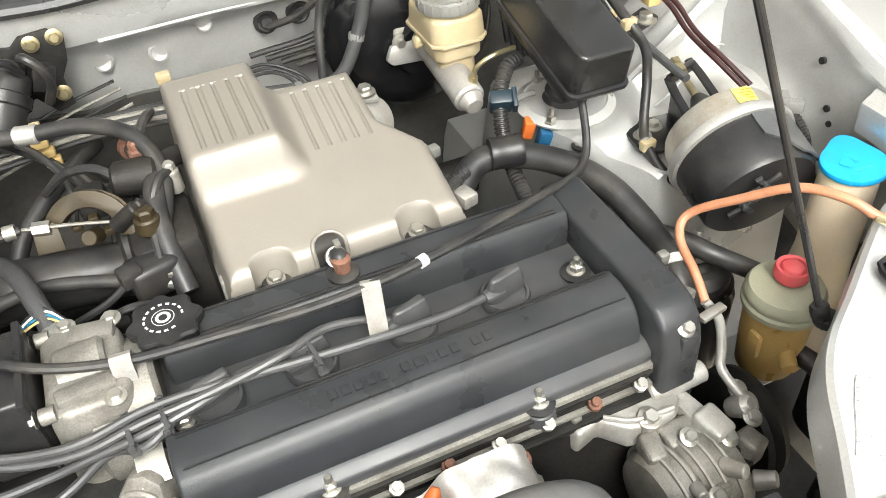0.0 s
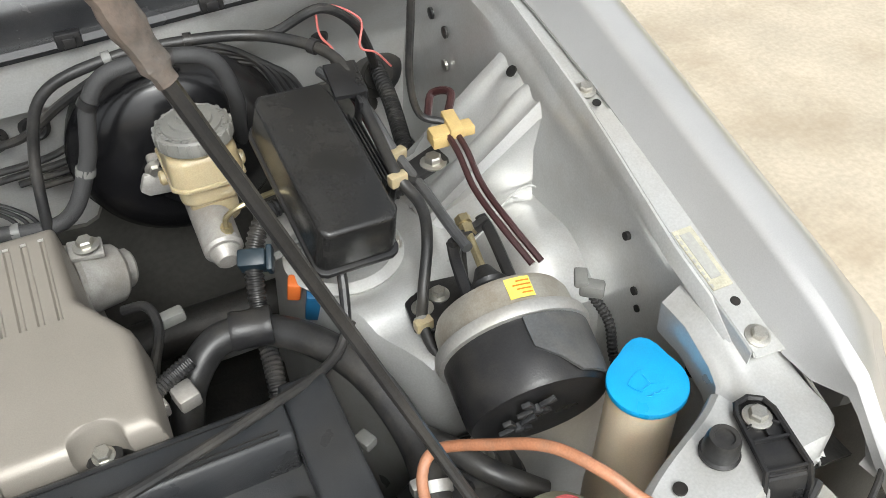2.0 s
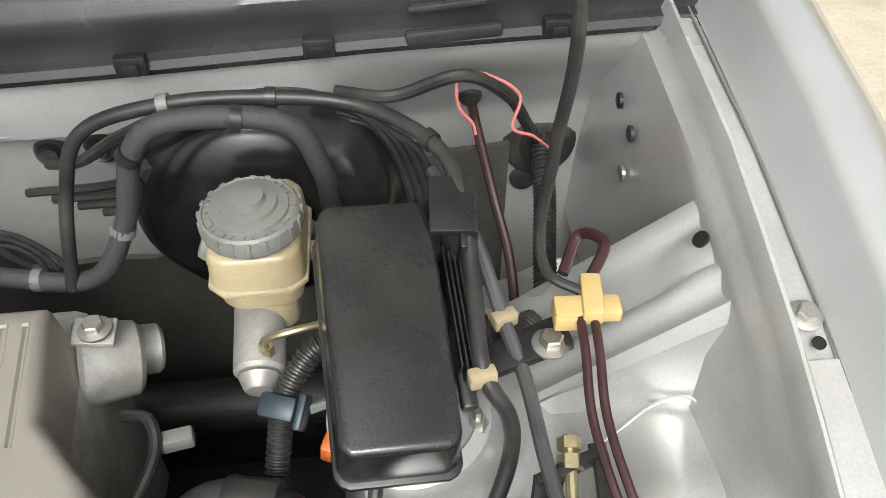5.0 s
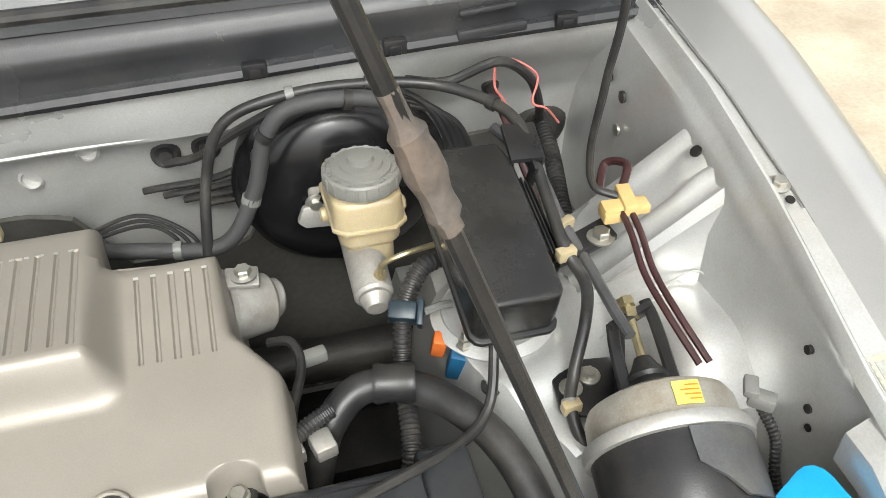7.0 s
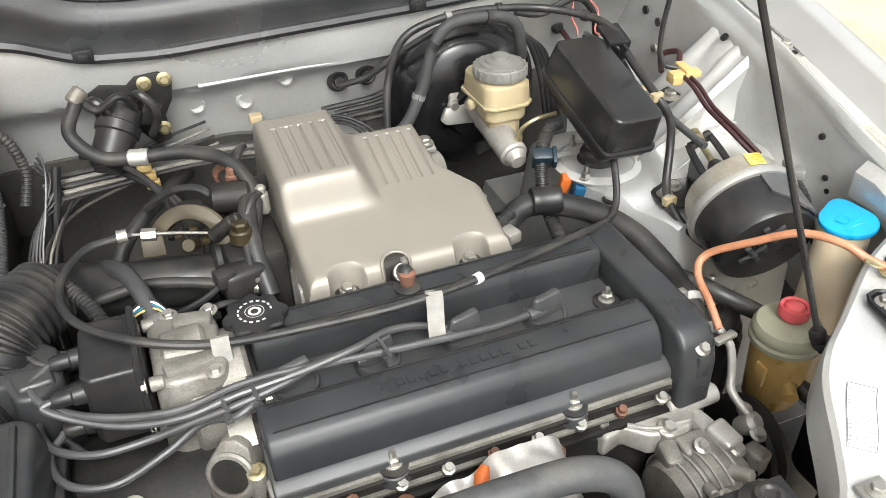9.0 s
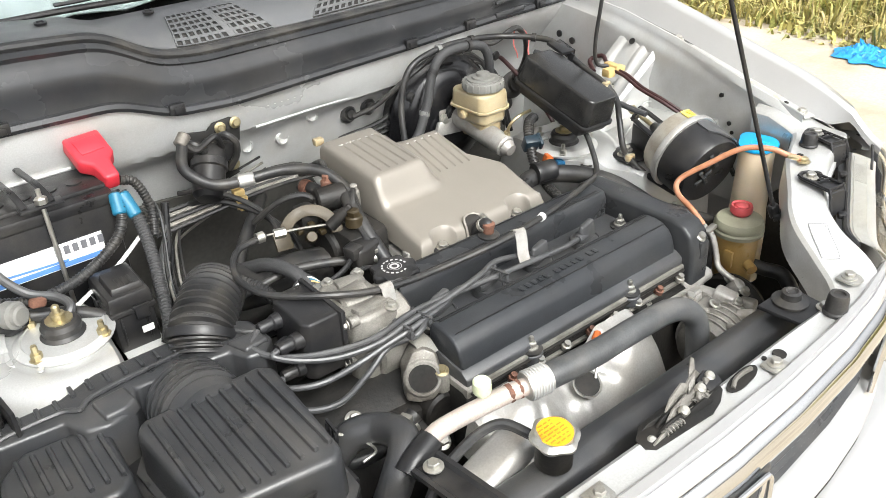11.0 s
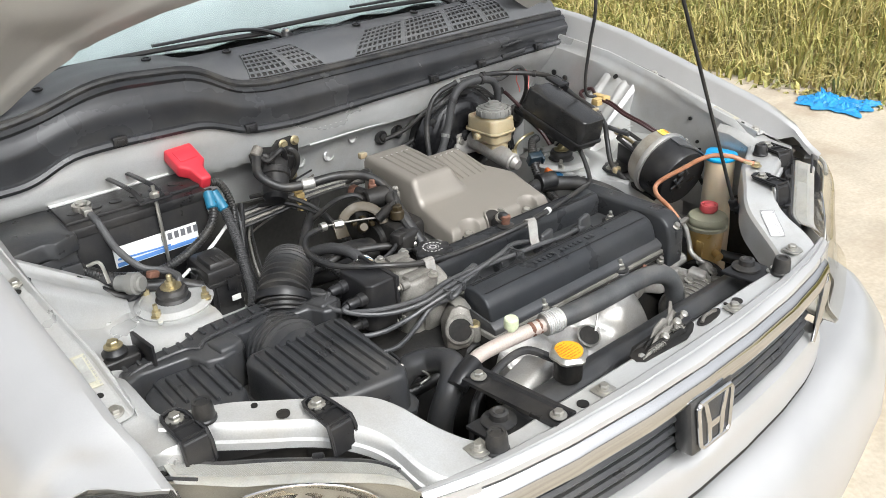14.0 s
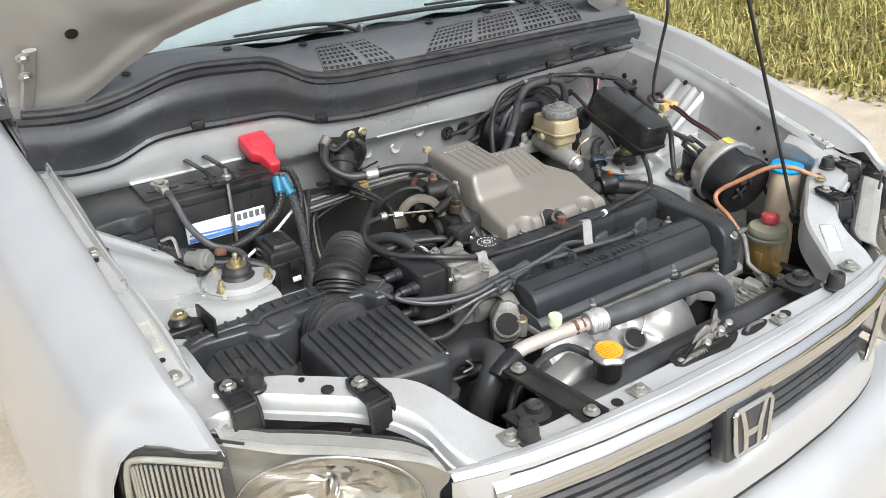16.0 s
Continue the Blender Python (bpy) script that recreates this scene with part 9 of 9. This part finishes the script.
for k in range(3):
    bm = bm_new()
    box(bm, (-0.374 + 0.008 * k, 0.405, 0.9495), (0.004, 0.022, 0.0016), 0.0006)
    part("moulded_bar", bm, M_BLACK, lid)
bm = bm_new()
tapered(bm, [(-0.030, -0.046), (0.030, -0.046), (0.030, 0.047), (-0.030, 0.047)], 0.912, 0.919, 0.0, 0.0015, SFM)
prism(bm, [(-0.027, -0.042), (0.027, -0.042), (0.027, 0.044), (-0.027, 0.044)], 0.855, 0.914, 0.003, SFM)
part("body", bm, M_BLACK, sf)
for p in [(0.0285, y, 0.888) for y in (-0.030, -0.010, 0.012, 0.032)] + [(x, -0.0435, 0.888) for x in (-0.018, 0.016)]:
    bm = bm_new()
    box(bm, tuple(SFM @ Vector(p)), (0.003, 0.003, 0.046), 0.0008)
    part("rib", bm, M_BLACK, sf)
for p, sz in (((0.010, -0.047, 0.912), (0.018, 0.004, 0.022)), ((0.031, -0.018, 0.912), (0.004, 0.016, 0.022)), ((-0.031, 0.01, 0.912), (0.004, 0.018, 0.022))):
    bm = bm_new()
    box(bm, tuple(SFM @ Vector(p)), sz, 0.0012)
    box(bm, tuple(SFM @ (Vector(p) * 1.0 + Vector((0, 0, 0.009)))), (sz[0] * 1.25, sz[1] * 1.3, 0.004), 0.001)
    part("clip", bm, M_BLACK, sf)
bm = bm_new()
box(bm, tuple(SFM @ Vector((0.012, -0.0475, 0.884))), (0.016, 0.002, 0.010), 0.0008)
part("tag", bm, M_WHITE, sf, "small white tag")
bm = bm_new()
rows = [[(x, y, z) for x in (-0.395, -0.37, -0.340)] for y, z in ((0.44, 0.858), (0.375, 0.856), (0.366, 0.850), (0.362, 0.80))]
sheet(bm, rows, 0.003)
part("steel_bracket", bm, M_BAY, sf)

# air filter box
ab = thing("air_filter_box", "black ribbed air filter box with round inlet", "air filter box", (-0.42, 0.15, 0.78))
bm = bm_new()
tapered(bm, [(-0.458, 0.168), (-0.446, 0.184), (-0.296, 0.184), (-0.278, 0.170), (-0.290, -0.008), (-0.304, -0.022), (-0.425, -0.006), (-0.450, 0.025)], 0.80, 0.9085, 0.007, 0.009, None, 3)
lid = part("lid", bm, M_GREYPL, ab)
for i in range(9):
    x = -0.437 + 0.0167 * i
    y0 = 0.006 if i > 1 else 0.030 - 0.010 * i
    bm = bm_new()
    box(bm, (x + 0.001, mix(y0, 0.163, 0.5), 0.9085), (0.0062, 0.163 - y0, 0.0120), 0.0026)
    part("rib", bm, M_GREYPL, lid)
bm = bm_new()
prism(bm, [(-0.464, 0.168), (-0.450, 0.190), (-0.293, 0.190), (-0.272, 0.172), (-0.284, -0.012), (-0.301, -0.028), (-0.428, -0.012), (-0.456, 0.022)], 0.842, 0.850, 0.002)
part("lid_flange", bm, M_GREYPL, lid)
bm = bm_new()
tapered(bm, [(-0.592, 0.205), (-0.560, 0.234), (-0.474, 0.226), (-0.466, 0.200), (-0.470, 0.112), (-0.490, 0.092), (-0.566, 0.098), (-0.604, 0.135)], 0.80, 0.8985, 0.007, 0.008, None, 3)
lid2 = part("lid", bm, M_GREYPL, ab)
for i in range(6):
    x = -0.566 + 0.0166 * i
    y0 = 0.118 + 0.006 * (5 - i) * (i < 3)
    bm = bm_new()
    box(bm, (x, mix(y0, 0.212, 0.5), 0.8985), (0.0060, 0.212 - y0, 0.0120), 0.0026)
    part("rib", bm, M_GREYPL, lid2)
bm = bm_new()
prism(bm, [(-0.600, 0.205), (-0.564, 0.240), (-0.468, 0.232), (-0.460, 0.200), (-0.464, 0.108), (-0.488, 0.086), (-0.568, 0.092), (-0.610, 0.132)], 0.836, 0.844, 0.002)
part("lid_flange", bm, M_GREYPL, lid2)
bm = bm_new()
SHELF = [(-0.606, 0.218), (-0.600, 0.256), (-0.560, 0.272), (-0.500, 0.272), (-0.455, 0.292), (-0.29, 0.292), (-0.262, 0.262), (-0.258, 0.212), (-0.280, 0.190), (-0.302, 0.194), (-0.312, 0.220), (-0.425, 0.232), (-0.440, 0.198), (-0.470, 0.188), (-0.496, 0.196), (-0.508, 0.226), (-0.575, 0.232)]
prism(bm, SHELF, 0.80, 0.912, 0.006, None, 3)
shelf = part("rear_shelf", bm, M_GREYPL, ab)
# seam rim, raised all round the shelf
for dz, r in ((0.0105, 0.0034), (0.0045, 0.0024)):
    bm = bm_new()
    tube(bm, [(-0.604, 0.206, 0.868), (-0.596, 0.232, 0.892 + dz), (-0.575, 0.243, 0.902 + dz), (-0.508, 0.244, 0.903 + dz), (-0.488, 0.232, 0.904 + dz), (-0.470, 0.245, 0.904 + dz), (-0.40, 0.252, 0.904 + dz), (-0.300, 0.252, 0.904 + dz), (-0.280, 0.238, 0.904 + dz), (-0.262, 0.225, 0.90 + dz)], r, 8, 4)
    part("seam_rim", bm, M_GREYPL, shelf)
for i in range(15):
    bm = bm_new()
    x = -0.588 + 0.0205 * i
    box(bm, (x, (0.258 if i < 5 else 0.272), 0.9130), (0.0055, 0.020, 0.0055), 0.0016)
    part("rib", bm, M_GREYPL, shelf)
bm = bm_new()
tapered(bm, [(-0.478, 0.236), (-0.434, 0.240), (-0.430, 0.204), (-0.446, 0.194), (-0.474, 0.194)], 0.900, 0.918, 0.004, 0.004, None, 3)
part("corner_block", bm, M_GREYPL, shelf)
bm = bm_new()
tapered(bm, [(-0.312, 0.236), (-0.266, 0.234), (-0.262, 0.205), (-0.300, 0.200)], 0.900, 0.917, 0.004, 0.004, None, 3)
part("corner_block", bm, M_GREYPL, shelf)
bm = bm_new()
m = axis((-0.372, 0.210, 0.872), (0.02, -1, 0.12))
prof = [(0.046, -0.04), (0.046, -0.013)]
for k in range(4):
    h = -0.012 + 0.0125 * k
    prof += [(0.0535, h), (0.0540, h + 0.003), (0.0535, h + 0.006), (0.0475, h + 0.0072), (0.0475, h + 0.0112)]
prof += [(0.050, 0.040), (0.046, 0.055)]
lathe(bm, prof, m, 44)
part("ribbed_inlet", bm, M_GREYPL, ab)
bm = bm_new()
prism(bm, [(-0.60, 0.25), (-0.275, 0.27), (-0.275, 0.0), (-0.46, 0.03), (-0.60, 0.09)], 0.66, 0.845, 0.006)
part("lower_case", bm, M_BLACK, ab)
bm = bm_new()
prism(bm, [(-0.622, 0.292), (-0.606, 0.304), (-0.572, 0.300), (-0.556, 0.286), (-0.560, 0.262), (-0.612, 0.262)], 0.896, 0.926, 0.004, None, 3)
prism(bm, [(-0.560, 0.296), (-0.554, 0.296), (-0.548, 0.236), (-0.553, 0.234)], 0.900, 0.944, 0.0015)
box(bm, (-0.615, 0.256, 0.912), (0.005, 0.054, 0.034), 0.0015, (0, 0, -8))
part("mount_ear", bm, M_BLACK, ab)
bm = bm_new()
lathe(bm, [(0.017, 0), (0.018, 0.006), (0.014, 0.010), (0.012, 0.016)], pose(-0.589, 0.281, 0.926), 22)
part("mount_bush", bm, M_RUBBER, ab)
hex_bolt("mount_bolt", ab, (-0.589, 0.281, 0.940), (0, 0, 1), 0.0085, M_BRASS)
for (x, y, rz) in ((-0.355, -0.022, 4), (-0.284, 0.045, 86)):
    c = pose(x, y, 0.872, 0, 0, rz)
    bm = bm_new()
    box(bm, tuple(c @ Vector((0, 0, 0))), (0.030, 0.010, 0.010), 0.002, (0, 0, rz))
    for q in (-0.010, 0.0, 0.010):
        box(bm, tuple(c @ Vector((q, -0.004, 0.010))), (0.003, 0.005, 0.018), 0.0008, (0, 0, rz))
    box(bm, tuple(c @ Vector((0, -0.005, 0.020))), (0.026, 0.004, 0.004), 0.001, (0, 0, rz))
    part("catch", bm, M_BLACK, ab)
bm = bm_new()
tube(bm, [(-0.272, 0.045, 0.875), (-0.255, 0.03, 0.868), (-0.248, 0.008, 0.862), (-0.268, 0.004, 0.86)], 0.0018, 6)
part("wire_clip", bm, M_STEEL, ab)

# corrugated intake duct to the throttle body
du = thing("intake_duct", "black corrugated air intake duct", "duct", (-0.28, 0.3, 0.88))
bm = bm_new()
tube(bm, [(-0.335, 0.262, 0.888), (-0.318, 0.285, 0.912), (-0.292, 0.315, 0.922), (-0.27, 0.345, 0.92)], 0.042, 28, ribs=0.0088, rib_depth=0.006)
part("bellows", bm, M_RUBBER, du)
bm = bm_new()
tube(bm, [(-0.272, 0.342, 0.918), (-0.245, 0.368, 0.898), (-0.20, 0.378, 0.880), (-0.12, 0.37, 0.876), (-0.085, 0.36, 0.876)], (0.036, 0.028), 22)
part("tube", bm, M_RUBBER, du)
bm = bm_new()
lathe(bm, [(0.046, 0), (0.047, 0.003), (0.046, 0.012)], axis((-0.325, 0.275, 0.902), (0.45, 0.55, 0.65)), 30)
part("clamp_band", bm, M_BLACK, du)

# purge canister and bracket on the firewall
pc = thing("purge_valve", "black round purge valve on a firewall bracket", "valve", (-0.16, 0.57, 1.0))
bm = bm_new()
prism(bm, [(-0.082, 1.036), (-0.098, 1.046), (-0.128, 1.044), (-0.140, 1.034), (-0.172, 1.040), (-0.190, 1.030), (-0.184, 0.985), (-0.160, 0.962), (-0.136, 0.968), (-0.118, 0.945), (-0.098, 0.950), (-0.100, 0.985), (-0.088, 1.005)], -0.603, -0.598, 0.001, ALONG_Y)
part("bracket", bm, M_DARK, pc)
bm = bm_new()
lathe(bm, [(0.018, -0.060), (0.024, -0.052), (0.025, -0.012), (0.028, -0.010), (0.028, 0.002), (0.025, 0.004), (0.023, 0.024), (0.014, 0.030), (0.009, 0.040)], pose(-0.160, 0.562, 0.998, -38, 34, 0), 32)
part("body", bm, M_BLACK, pc)
for k, (x0, r0) in enumerate(((-0.186, 0.010), (-0.132, 0.008))):
    bm = bm_new()
    tube(bm, [(x0, 0.575, 1.030), (x0 + 0.006, 0.560, 1.036), (x0 + 0.018, 0.556, 1.022), (x0 + 0.020, 0.566, 0.996), (x0 + 0.010, 0.580, 0.970)], r0 * 0.7, 10)
    part("pipe", bm, M_RUBBER, pc)
bm = bm_new()
box(bm, (-0.120, 0.585, 1.000), (0.026, 0.022, 0.030), 0.003, (0, 20, 15))
part("solenoid", bm, M_BLACK, pc)
bm = bm_new()
tube(bm, [(-0.20, 0.555, 1.05), (-0.18, 0.55, 1.03), (-0.15, 0.545, 1.045), (-0.135, 0.56, 1.02)], 0.005, 10)
part("bail", bm, M_BLACK, pc)
for p in ((-0.118, 0.597, 1.034), (-0.092, 0.597, 1.036), (-0.106, 0.597, 0.968)):
    hex_bolt("bolt", pc, p, (0, -1, 0.1), 0.0062, M_BRASS)
bm = bm_new()
cyl(bm, (-0.205, 0.548, 1.045), (-0.19, 0.556, 1.057), 0.010, 0.010, 14, 0.002)
part("fitting", bm, M_OLDALU, pc)
hose("purge_hose", [(-0.20, 0.55, 1.045), (-0.215, 0.52, 1.02), (-0.19, 0.49, 0.998), (-0.15, 0.475, 0.995), (-0.09, 0.455, 1.0), (-0.045, 0.42, 0.995), (-0.028, 0.375, 0.968), (-0.048, 0.318, 0.932), (-0.060, 0.298, 0.902)], 0.0085, M_RUBBER, "black hose arching from valve to throttle body", seg=14)
bm = bm_new()
cyl(bm, (-0.155, 0.477, 0.995), (-0.132, 0.469, 0.996), 0.0105, 0.0105, 16, 0.002)
solo("hose_joiner", bm, M_SHIELD, "pale metal hose joiner", "joiner")
bm = bm_new()
cyl(bm, (-0.049, 0.316, 0.931), (-0.058, 0.301, 0.908), 0.0115, 0.0115, 16, 0.002)
solo("hose_joiner", bm, M_GREYCAP, "grey hose coupling at the throttle body", "joiner")
hose("vacuum_tee_hose", [(-0.235, 0.335, 0.900), (-0.17, 0.330, 0.912), (-0.115, 0.312, 0.912), (-0.07, 0.292, 0.908)], 0.0068, M_RUBBER, "black vacuum hose to a metal tee", seg=12)
bm = bm_new()
cyl(bm, (-0.088, 0.299, 0.909), (-0.040, 0.280, 0.906), 0.0075, 0.0075, 12, 0.002)
cyl(bm, (-0.068, 0.292, 0.892), (-0.066, 0.292, 0.928), 0.007, 0.007, 12, 0.002)
for q in (-0.080, -0.050):
    box(bm, (q, 0.296 - 0.4 * (q + 0.08), 0.919), (0.007, 0.010, 0.006), 0.001, (0, 0, -22))
solo("hose_tee", bm, M_STEEL, "small steel hose tee", "tee")
hose("breather_hose", [(0.0, 0.44, 0.945), (-0.02, 0.41, 0.96), (-0.04, 0.36, 0.965), (-0.045, 0.315, 0.94), (-0.04, 0.27, 0.90)], 0.011, M_RUBBER, "thick black breather hose beside the intake cover", seg=14)
hose("lower_hose", [(-0.09, 0.55, 0.92), (-0.13, 0.50, 0.92), (-0.18, 0.45, 0.90), (-0.20, 0.42, 0.88)], 0.0095, M_RUBBER, "black heater hose by the firewall", seg=12)
hose("side_conduit", [(-0.245, 0.33, 0.935), (-0.22, 0.285, 0.92), (-0.215, 0.245, 0.895), (-0.22, 0.21, 0.87)], 0.009, M_RUBBER, "corrugated conduit beside the intake duct", "conduit", ribs=0.005, rib_depth=0.0013)
for i in range(4):
    hose("firewall_pipe", [(-0.05 + 0.004 * i, 0.62, 0.955 - 0.012 * i), (-0.13, 0.60, 0.945 - 0.014 * i), (-0.22 - 0.006 * i, 0.56, 0.925 - 0.012 * i), (-0.262 - 0.008 * i, 0.48, 0.895 - 0.006 * i), (-0.275 - 0.008 * i, 0.42, 0.84), (-0.275 - 0.008 * i, 0.40, 0.76)], 0.0021, M_OLDALU if i % 2 else M_BLACK, "thin metal pipe bending down the firewall", "pipe", "firewall pipes", seg=8)
for i in range(3):
    hose("manifold_pipe", [(0.0, 0.52 + 0.006 * i, 0.950), (0.06, 0.545, 0.944 + 0.004 * i), (0.12, 0.555 + 0.004 * i, 0.948 + 0.004 * i), (0.150 + 0.008 * i, 0.55, 0.934), (0.165 + 0.008 * i, 0.535, 0.905)], 0.0022, M_BLACK, "thin black pipe behind the engine cover", "pipe", "pipes behind the engine cover", seg=8)
bc = thing("pipe_clamp_block", "cream plastic block clipping pipes together", "clip", (-0.15, 0.53, 0.95))
for i in range(4):
    bm = bm_new()
    box(bm, (-0.145 + 0.003 * i, 0.515, 0.972 - 0.013 * i), (0.018, 0.012, 0.010), 0.002)
    part("clip", bm, M_YELLOW, bc)
bm = bm_new()
box(bm, (-0.14, 0.523, 0.953), (0.012, 0.006, 0.055), 0.002)
part("strip", bm, M_CREAM, bc)
for i in range(5):
    hose("loose_wire", [(-0.262 - 0.004 * i, 0.575, 0.975 - 0.006 * i), (-0.258 + 0.003 * i, 0.545, 0.962 - 0.010 * i), (-0.268 - 0.003 * i, 0.515, 0.925 - 0.004 * i), (-0.282 - 0.004 * i, 0.485, 0.885), (-0.290 - 0.005 * i, 0.455, 0.84)], 0.0017, (M_WIRE, M_RUBBER, M_HOSE)[i % 3], "thin wire running down beside the battery", "wire", "wires beside the battery", seg=6)
for i, (x0, z0) in enumerate(((-0.215, 0.962), (-0.200, 0.940), (-0.185, 0.925))):
    hose("small_hose", [(x0, 0.57, z0), (x0 + 0.030, 0.535, z0 + 0.008), (x0 + 0.070, 0.50, z0 - 0.010), (x0 + 0.090, 0.455, z0 - 0.030), (x0 + 0.085, 0.41, z0 - 0.05)], 0.0042 + 0.001 * (i == 1), M_RUBBER, "thin black hose at the throttle body", group="throttle body hoses", seg=8)
hose("black_stay", [(-0.245, 0.55, 0.965), (-0.262, 0.53, 0.90), (-0.28, 0.50, 0.82)], 0.006, M_BLACK, "flat black steel stay by the battery", "stay")
bm = bm_new()
box(bm, (0.005, 0.51, 1.0), (0.016, 0.012, 0.012), 0.002)
solo("cream_connector", bm, M_CREAM, "cream connector behind the engine cover", "connector")
# sensors round the distributor
for (p, col, lab) in (((-0.16, 0.262, 0.912), M_GREYCAP, "grey sensor plug"), ((-0.205, 0.255, 0.91), M_CREAM, "cream sensor plug"), ((-0.25, 0.20, 0.90), M_BLACK, "black coil plug")):
    bm = bm_new()
    box(bm, p, (0.024, 0.016, 0.014), 0.004, (0, 0, 20))
    solo("sensor_plug", bm, col, lab + " above the gearbox", "connector")
for i, mat_ in enumerate((M_YELLOW, M_BLUETAPE, M_WHITE, M_RUBBER)):
    hose("plug_wire", [(-0.150, 0.262 + 0.003 * i, 0.915), (-0.165, 0.272 + 0.003 * i, 0.922 + 0.002 * i), (-0.19, 0.268 + 0.004 * i, 0.915), (-0.20, 0.25, 0.895)], 0.0013, mat_, "thin coloured wire looping into a plug", "wire", "plug wires", seg=6)

# gearbox and dark lower structure
gb = thing("gearbox", "dark oily gearbox below the distributor", "gearbox", (-0.2, 0.22, 0.45))
bm = bm_new()
box(bm, (-0.20, 0.24, 0.66), (0.20, 0.30, 0.26), 0.04)
cyl(bm, (-0.28, 0.16, 0.72), (-0.10, 0.16, 0.72), 0.11, 0.12, 30, 0.01)
box(bm, (-0.16, 0.10, 0.79), (0.10, 0.06, 0.05), 0.012)
part("casing", bm, M_DARK, gb)
for p in ((-0.17, 0.06, 0.80), (-0.22, 0.10, 0.825), (-0.14, 0.03, 0.79)):
    hex_bolt("bolt", gb, p, (0, -0.5, 0.8), 0.008)
bm = bm_new()
box(bm, (0, 0.26, 0.43), (1.30, 0.95, 0.04), 0.01)
ut = thing("undertray", "dark undertray and subframe below the engine", "undertray", (0, 0.26, 0.41))
part("tray", bm, M_DARK, ut)
bm = bm_new()
box(bm, (0.0, 0.50, 0.55), (1.0, 0.10, 0.09), 0.02)
part("crossmember", bm, M_DARK, ut)
bm = bm_new()
cyl(bm, (-0.25, 0.55, 0.70), (0.45, 0.55, 0.70), 0.028, 0.028, 20, 0.004)
part("steering_rack", bm, M_DARK, ut)

# pipes along the firewall and small hoses round the throttle body
for i in range(5):
    d = 0.010 * i
    hose("firewall_pipe", [(-0.27, 0.585 - d, 0.93 - 0.3 * d), (-0.185, 0.575 - d, 0.938 - 0.2 * d), (-0.09, 0.562 - d, 0.944), (0.005, 0.550 - d, 0.945), (0.07, 0.548 - d, 0.935)], 0.0036, M_OLDALU if i % 2 else M_RUBBER, "thin grey pipe running along the firewall", "pipe", seg=8)
hose("throttle_hose", [(-0.055, 0.475, 0.955), (-0.047, 0.44, 0.957), (-0.045, 0.40, 0.948), (-0.05, 0.355, 0.93), (-0.052, 0.325, 0.905)], 0.0095, M_RUBBER, "black hose with a rusty clamp at the throttle body", seg=12)
bm = bm_new()
lathe(bm, [(0.0115, 0), (0.0125, 0.003), (0.0125, 0.010), (0.0115, 0.013)], axis((-0.054, 0.468, 0.956), (0.2, -1, 0.02)), 18)
solo("hose_clamp", bm, M_RUST, "rusty clamp on a throttle hose", "clamp")
hose("side_hose", [(-0.21, 0.40, 0.90), (-0.188, 0.345, 0.925), (-0.172, 0.295, 0.925), (-0.165, 0.262, 0.90), (-0.17, 0.25, 0.86)], 0.010, M_GREYHOSE, "braided hose beside the throttle linkage", seg=12)

# round engine mount beside the tower, with its stud and nut
em = thing("engine_mount", "black rubber-bushed engine mount with a zinc nut on its stud", "engine mount", (0.482, 0.158, 0.6))
EMM = Matrix.Translation((0.482, 0.158, 0))
bm = bm_new()
lathe(bm, [(0.050, 0.60), (0.052, 0.765), (0.049, 0.772), (0.049, 0.780), (0.045, 0.786)], EMM, 40)
part("housing", bm, M_BOOSTER, em)
bm = bm_new()
lathe(bm, [(0.045, 0.780), (0.043, 0.796), (0.034, 0.806), (0.024, 0.808), (0.020, 0.814), (0.015, 0.816)], EMM, 36)
part("rubber", bm, M_RUBBER, em)
bm = bm_new()
rows = [[(x, y, z - 0.016 * abs(w) ** 3) for w, (x, y) in ((-1, p), (-0.5, tuple(mix(p[i], q[i], 0.25) for i in (0, 1))), (0, tuple(mix(p[i], q[i], 0.5) for i in (0, 1))), (0.5, tuple(mix(p[i], q[i], 0.75) for i in (0, 1))), (1, q))]
        for p, q, z in (((0.372, 0.060), (0.372, 0.15), 0.79), ((0.405, 0.075), (0.40, 0.17), 0.800), ((0.44, 0.10), (0.44, 0.185), 0.812), ((0.475, 0.135), (0.478, 0.184), 0.816), ((0.492, 0.145), (0.495, 0.172), 0.816))]
sheet(bm, rows, 0.012)
part("arm", bm, M_BLACK, em)
bm = bm_new()
lathe(bm, [(0.017, 0), (0.017, 0.003), (0.012, 0.0035)], pose(0.482, 0.158, 0.8165), 24)
lathe(bm, [(0.0115, 0.003), (0.0115, 0.013), (0.009, 0.015)], pose(0.482, 0.158, 0.8165), 6)
part("nut", bm, M_STEEL, em)
bm = bm_new()
lathe(bm, [(0.0058, 0.0), (0.0058, 0.032), (0.004, 0.035)], pose(0.482, 0.158, 0.8165), 14)
part("stud", bm, M_STEEL, em)
